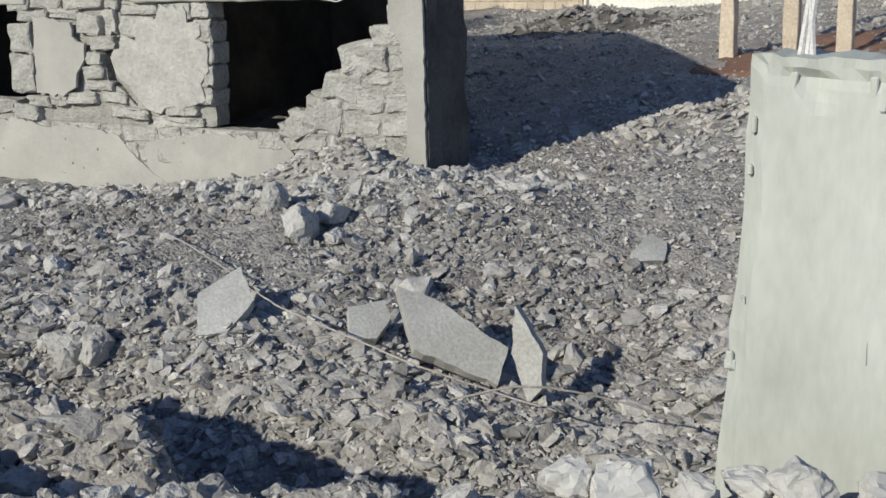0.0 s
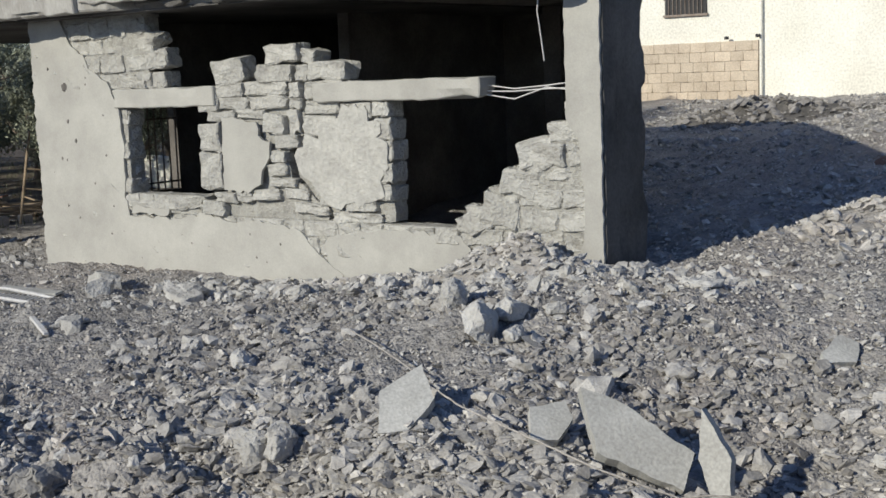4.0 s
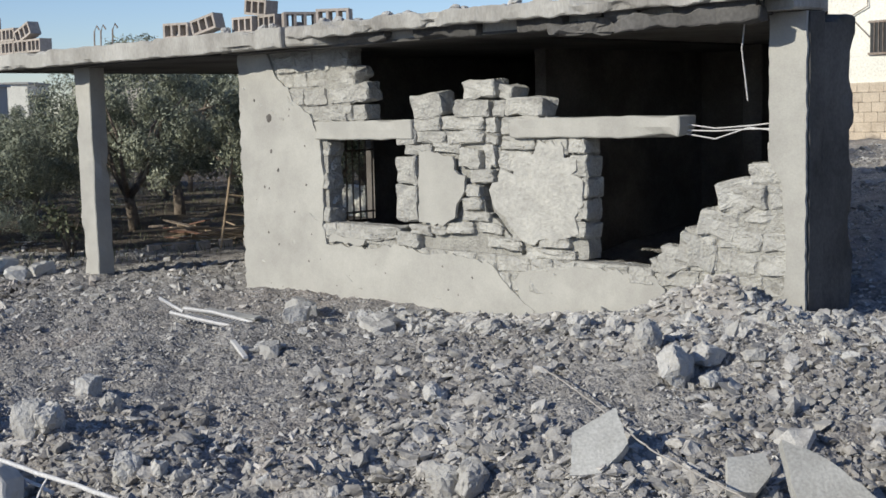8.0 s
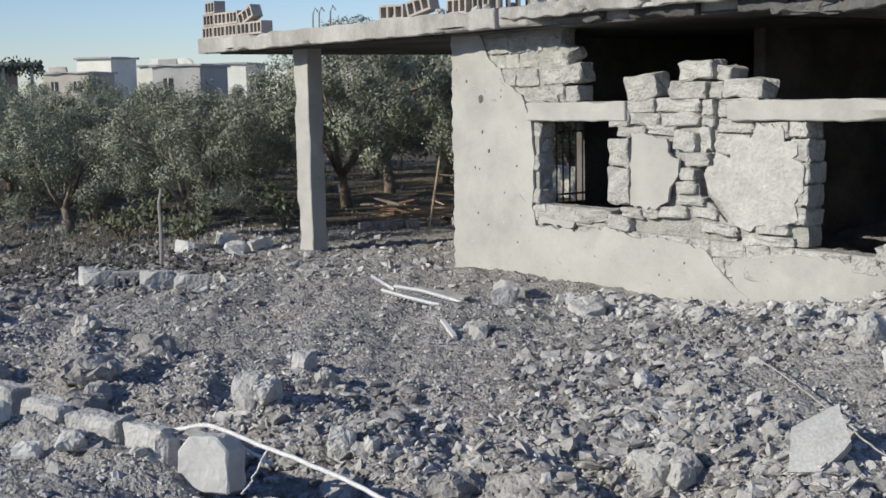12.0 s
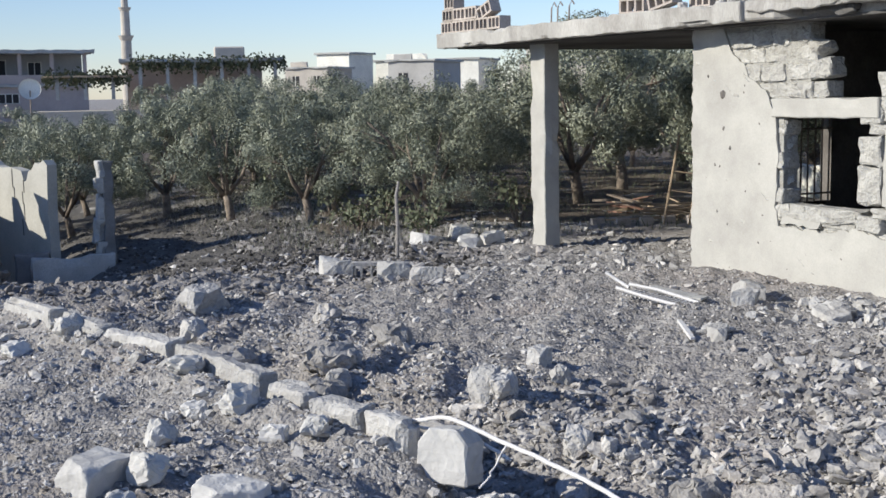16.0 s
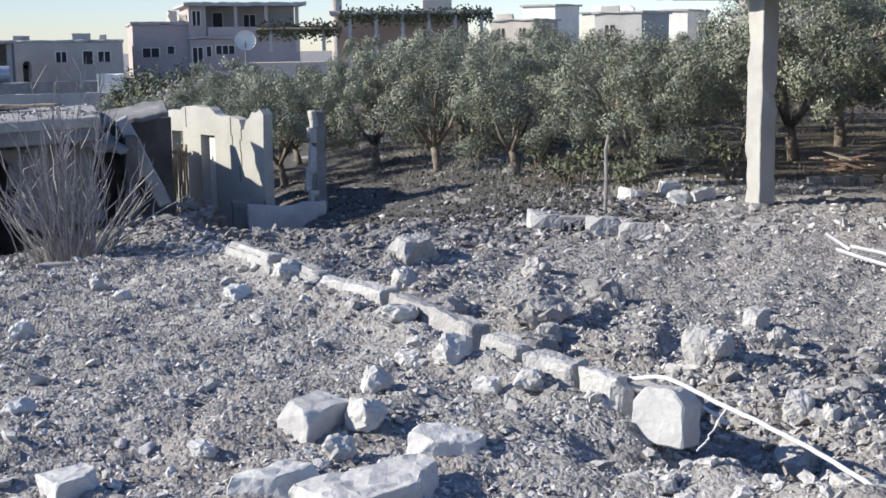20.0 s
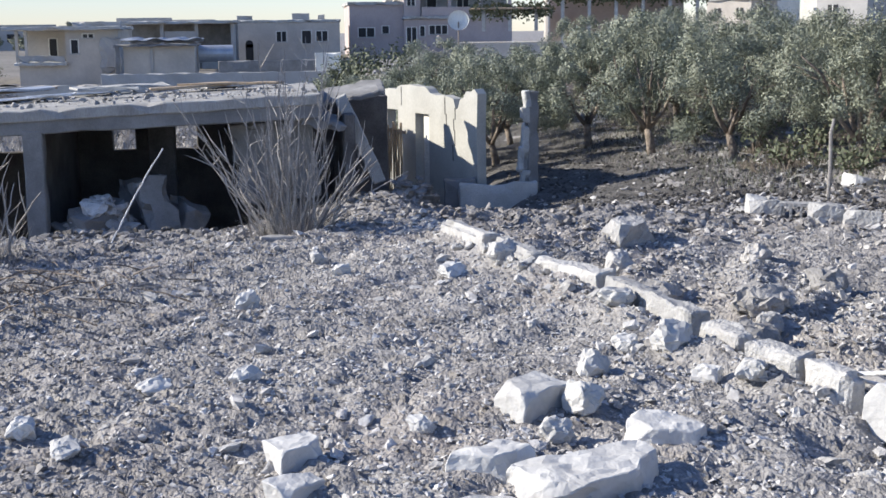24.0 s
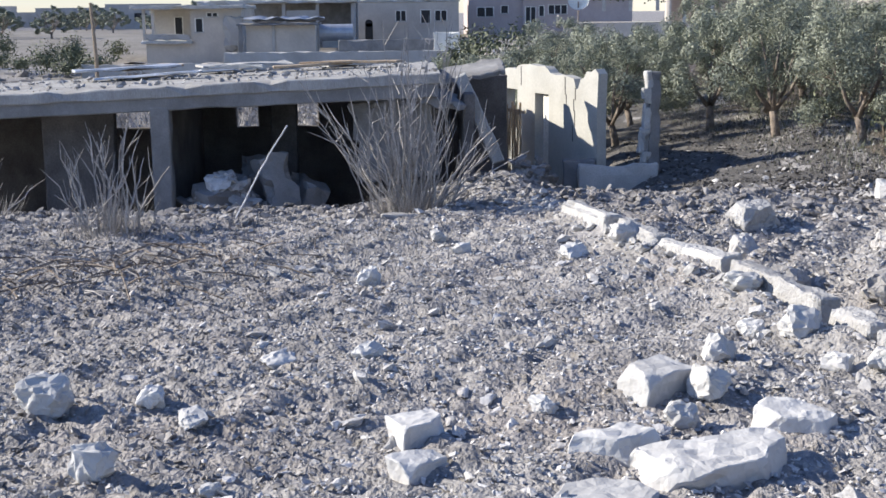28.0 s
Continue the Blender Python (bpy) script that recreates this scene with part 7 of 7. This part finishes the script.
# ---- things on the roof ----
def hollow_block_mesh(material):
    """A block with three square holes through it, as one closed body."""
    def ring(x0, x1, z0, z1):
        return [Vector((x0, z0, 0)), Vector((x1, z0, 0)), Vector((x1, z1, 0)), Vector((x0, z1, 0))]
    loops = [ring(-0.2, 0.2, 0.0, 0.2)] + [ring(x - 0.046, x + 0.046, 0.03, 0.17) for x in (-0.123, 0.0, 0.123)]
    flat = [p for lp in loops for p in lp]
    bm = bmesh.new()
    f = [bm.verts.new((p.x, -0.1, p.y)) for p in flat]
    k = [bm.verts.new((p.x, 0.1, p.y)) for p in flat]
    for tri in tessellate_polygon(loops):
        bm.faces.new([f[i] for i in tri])
        bm.faces.new([k[i] for i in tri[::-1]])
    for lp in range(4):
        for i in range(4):
            a, b = lp * 4 + i, lp * 4 + (i + 1) % 4
            bm.faces.new((f[a], f[b], k[b], k[a]))
    bmesh.ops.recalc_face_normals(bm, faces=bm.faces[:])
    me = bpy.data.meshes.new("hollow_block")
    bm.to_mesh(me)
    bm.free()
    me.materials.append(material)
    return me


HB = hollow_block_mesh(M_HOLLOW)
HB_GREY = hollow_block_mesh(M_ROCK)
ROOF = 3.15


def hollow(x, y, z, rz=0.0, rx=0.0, ry=0.0):
    ob = new("hollow_block", HB)
    ob.matrix_basis = pose(x, y, z, rx, ry, rz)
    tagged(ob, "reddish-grey hollow building block stacked on the roof", "block", group="hollow blocks on the roof")


for i in range(5):
    hollow(-20.05 + i * 0.43, 9.55, ROOF, 0 + (i % 2) * 3)
for i in range(3):
    hollow(-20.0 + i * 0.43, 9.55, ROOF + 0.205, (i % 2) * 4)
hollow(-18.7, 9.58, ROOF + 0.22, 8, 0, -22)
hollow(-19.95, 9.56, ROOF + 0.41, -3)
hollow(-14.6, 9.6, ROOF, 20)
hollow(-14.0, 9.65, ROOF + 0.05, 15, 0, -14)
hollow(-13.3, 9.75, ROOF, 2)
hollow(-12.85, 9.8, ROOF, -6)
hollow(-13.1, 9.8, ROOF + 0.205, 4, 0, 8)
hollow(-12.4, 9.85, ROOF, 60)
hollow(-11.8, 9.9, ROOF, 35)


def roof_bits():
    rng = random.Random(12)
    for k in range(46):
        x = rng.uniform(-15, -5.8)
        ob = new("roof_stone", rng.choice(ROCKS))
        w = rng.uniform(0.05, 0.2)
        ob.matrix_basis = pose(x, 9.5 + rng.uniform(0, 1.2), ROOF + w * 0.25, 0, 0, rng.uniform(0, 360)) @ Matrix.Diagonal((w, w, w * 0.8, 1))
        tagged(ob, "small broken stone lying on the roof slab", "stone", group="stones on the roof")
    for x in (-16.3, -16.12, -15.8):
        pts = [(x - 0.5, 9.6, ROOF - 0.05), (x - 0.48, 9.6, ROOF + 0.22), (x - 0.44, 9.62, ROOF + 0.3), (x - 0.38, 9.62, ROOF + 0.24)]
        ob = link("reinforcing_bar", tube_bm(pts, 0.012, 5), M_STEEL)
        tagged(ob, "bent rusty bar end standing out of the roof", "bar", group="bars on the roof")


roof_bits()


# ---- grate, block row, stick, frames ----
def fallen_grille():
    g = thing("fallen_grille")
    g.matrix_basis = pose(-11.35, 7.66, lz(-11.35, 7.66) + 0.07, 3, 4, 20)
    tagged(g, "bent white metal shutter grille lying on rubble", "grille")
    for i in range(14):
        part("bar", box_bm((-0.36 + i * 0.055, 0.0, 0.0), (0.014, 0.26, 0.014)), M_WIRE, g)
    part("rail", tube_bm([(-0.44, -0.13, 0.06), (-0.1, -0.135, 0.03), (0.2, -0.13, 0.01), (0.42, -0.12, 0.0)], 0.02, 6), M_WIRE, g)
    part("rail", tube_bm([(-0.46, 0.13, 0.05), (-0.1, 0.15, 0.045), (0.2, 0.14, 0.02), (0.44, 0.12, 0.0)], 0.02, 6), M_WIRE, g)
    part("board", worn_box((0.08, 0.25, 0.02), (0.7, 0.16, 0.035), 0.1, 0.008, 0.006, 6), M_CONC, g, "dusty grey board under the torn rail")
    part("torn_rail", tube_bm([(-0.46, 0.13, 0.01), (-0.6, 0.15, 0.05), (-0.78, 0.13, 0.13)], 0.02, 6), M_WIRE, g)


fallen_grille()
for i, (x, y, rz) in enumerate(((-15.75, 5.75, 72), (-15.3, 5.95, 66), (-14.85, 6.12, 70), (-14.45, 6.4, 60))):
    if i == 1:
        ob = new("hollow_block", HB_GREY)
        ob.matrix_basis = pose(x, y, lz(x, y) - 0.02, 0, 0, rz) @ Matrix.Diagonal((1.0, 1.1, 1.3, 1))
        tagged(ob, "dusty hollow block in a low row on the yard", "block", group="block row in the yard")
    else:
        ob = big_block("building_block", "dusty solid block in a low row on the yard", x, y, (0.4, 0.2, 0.25), rz, 0, 2 * i - 3, 90 + i, amp=0.02, material=M_ROCK)
        tagged(ob, group="block row in the yard")
big_block("building_block", "broken block leaning on the block row", -16.0, 5.7, (0.2, 0.25, 0.3), 10, 0, 15, 21)
ob = link("stick", tube_bm([(0, 0, -0.1), (0.02, 0.01, 0.5), (-0.03, 0.02, 0.95), (-0.02, 0.06, 1.15)], 0.03, 7, 0.022), M_TWIG)
ob.matrix_basis = pose(-17.3, 7.25, lz(-17.3, 7.25))
tagged(ob, "bare pale wooden stake standing in the yard", "stake")
ob = link("plank", worn_box((0, 0, 0), (0.62, 0.05, 0.03), 0.2, 0.005, 0.005, 3), M_WIRE)
ob.matrix_basis = pose(-9.75, 6.85, lz(-9.75, 6.85) + 0.07, 0, 5, -25)
tagged(ob, "pale splintered wooden batten on the rubble", "plank")


def scaffold():
    """Leaning ladder frame and a stack of pallets under the trees by the porch."""
    l = thing("ladder_frame", (-18.6, 13.6, lz(-18.6, 13.6)), 20)
    l.matrix_basis = pose(-19.0, 13.2, lz(-18.6, 13.6), -16, 8, 60)
    tagged(l, "leaning rusty ladder frame against the trees", "ladder")
    for x in (0, 0.45):
        part("rail", tube_bm([(x, 0, 0), (x + 0.1, 0, 1.7)], 0.022, 6), M_WOOD, l)
    for i in range(4):
        part("rung", tube_bm([(0.03 + i * 0.02, 0, 0.3 + i * 0.36), (0.48 + i * 0.02, 0, 0.3 + i * 0.36)], 0.014, 6), M_WOOD, l)
    p = thing("pallet_stack", (-19.6, 13.4, lz(-19.6, 13.4)), 75)
    tagged(p, "heap of broken wooden boards and red bricks", "boards")
    rng = random.Random(6)
    for i in range(9):
        part("board", worn_box((rng.uniform(-0.8, 0.8), rng.uniform(-0.3, 0.3), 0.08 + i * 0.035), (rng.uniform(0.8, 1.6), 0.1, 0.03), 0.3, 0.01, 0.005, i), M_WOOD, p)
    for i in range(6):
        part("brick", box_bm((-1.2 + i * 0.45, -0.42 + rng.uniform(-0.1, 0.1), 0.08), (0.24, 0.12, 0.16), bevel=0.01), M_HOLLOW, p)


scaffold()


def timber_pile(x, y):
    """Broken boards and rods thrown together behind the porch."""
    rng = random.Random(12)
    h = thing("timber_pile", (x, y, lz(x, y)))
    tagged(h, "heap of broken reddish boards and rods behind the porch", "timber")
    for k in range(26):
        l = rng.uniform(0.5, 1.7)
        c = Vector((rng.gauss(0, 0.75), rng.gauss(0, 0.45), 0.05 + 0.32 * rng.random() ** 2))
        m = Matrix.Translation(c) @ pose(0, 0, 0, rng.uniform(-10, 10), rng.uniform(-14, 14), rng.uniform(-40, 70))
        bm = worn_box((0, 0, 0), (l, rng.uniform(0.04, 0.14), rng.uniform(0.02, 0.05)), 0.3, 0.008, 0.004, k)
        bmesh.ops.transform(bm, matrix=m, verts=bm.verts[:])
        part("board", bm, M_RED if k % 3 == 0 else M_WOOD if k % 3 == 1 else M_BARK, h)


timber_pile(-20.6, 14.3)
for i, (x, y) in enumerate(((-18.8, 9.6), (-18.4, 9.0), (-19.4, 9.3), (-18.9, 8.4))):
    big_block("building_block", "dusty broken block by the porch pillar", x, y, (0.3, 0.36, 0.22), i * 37, 6, 4 * i, 60 + i)
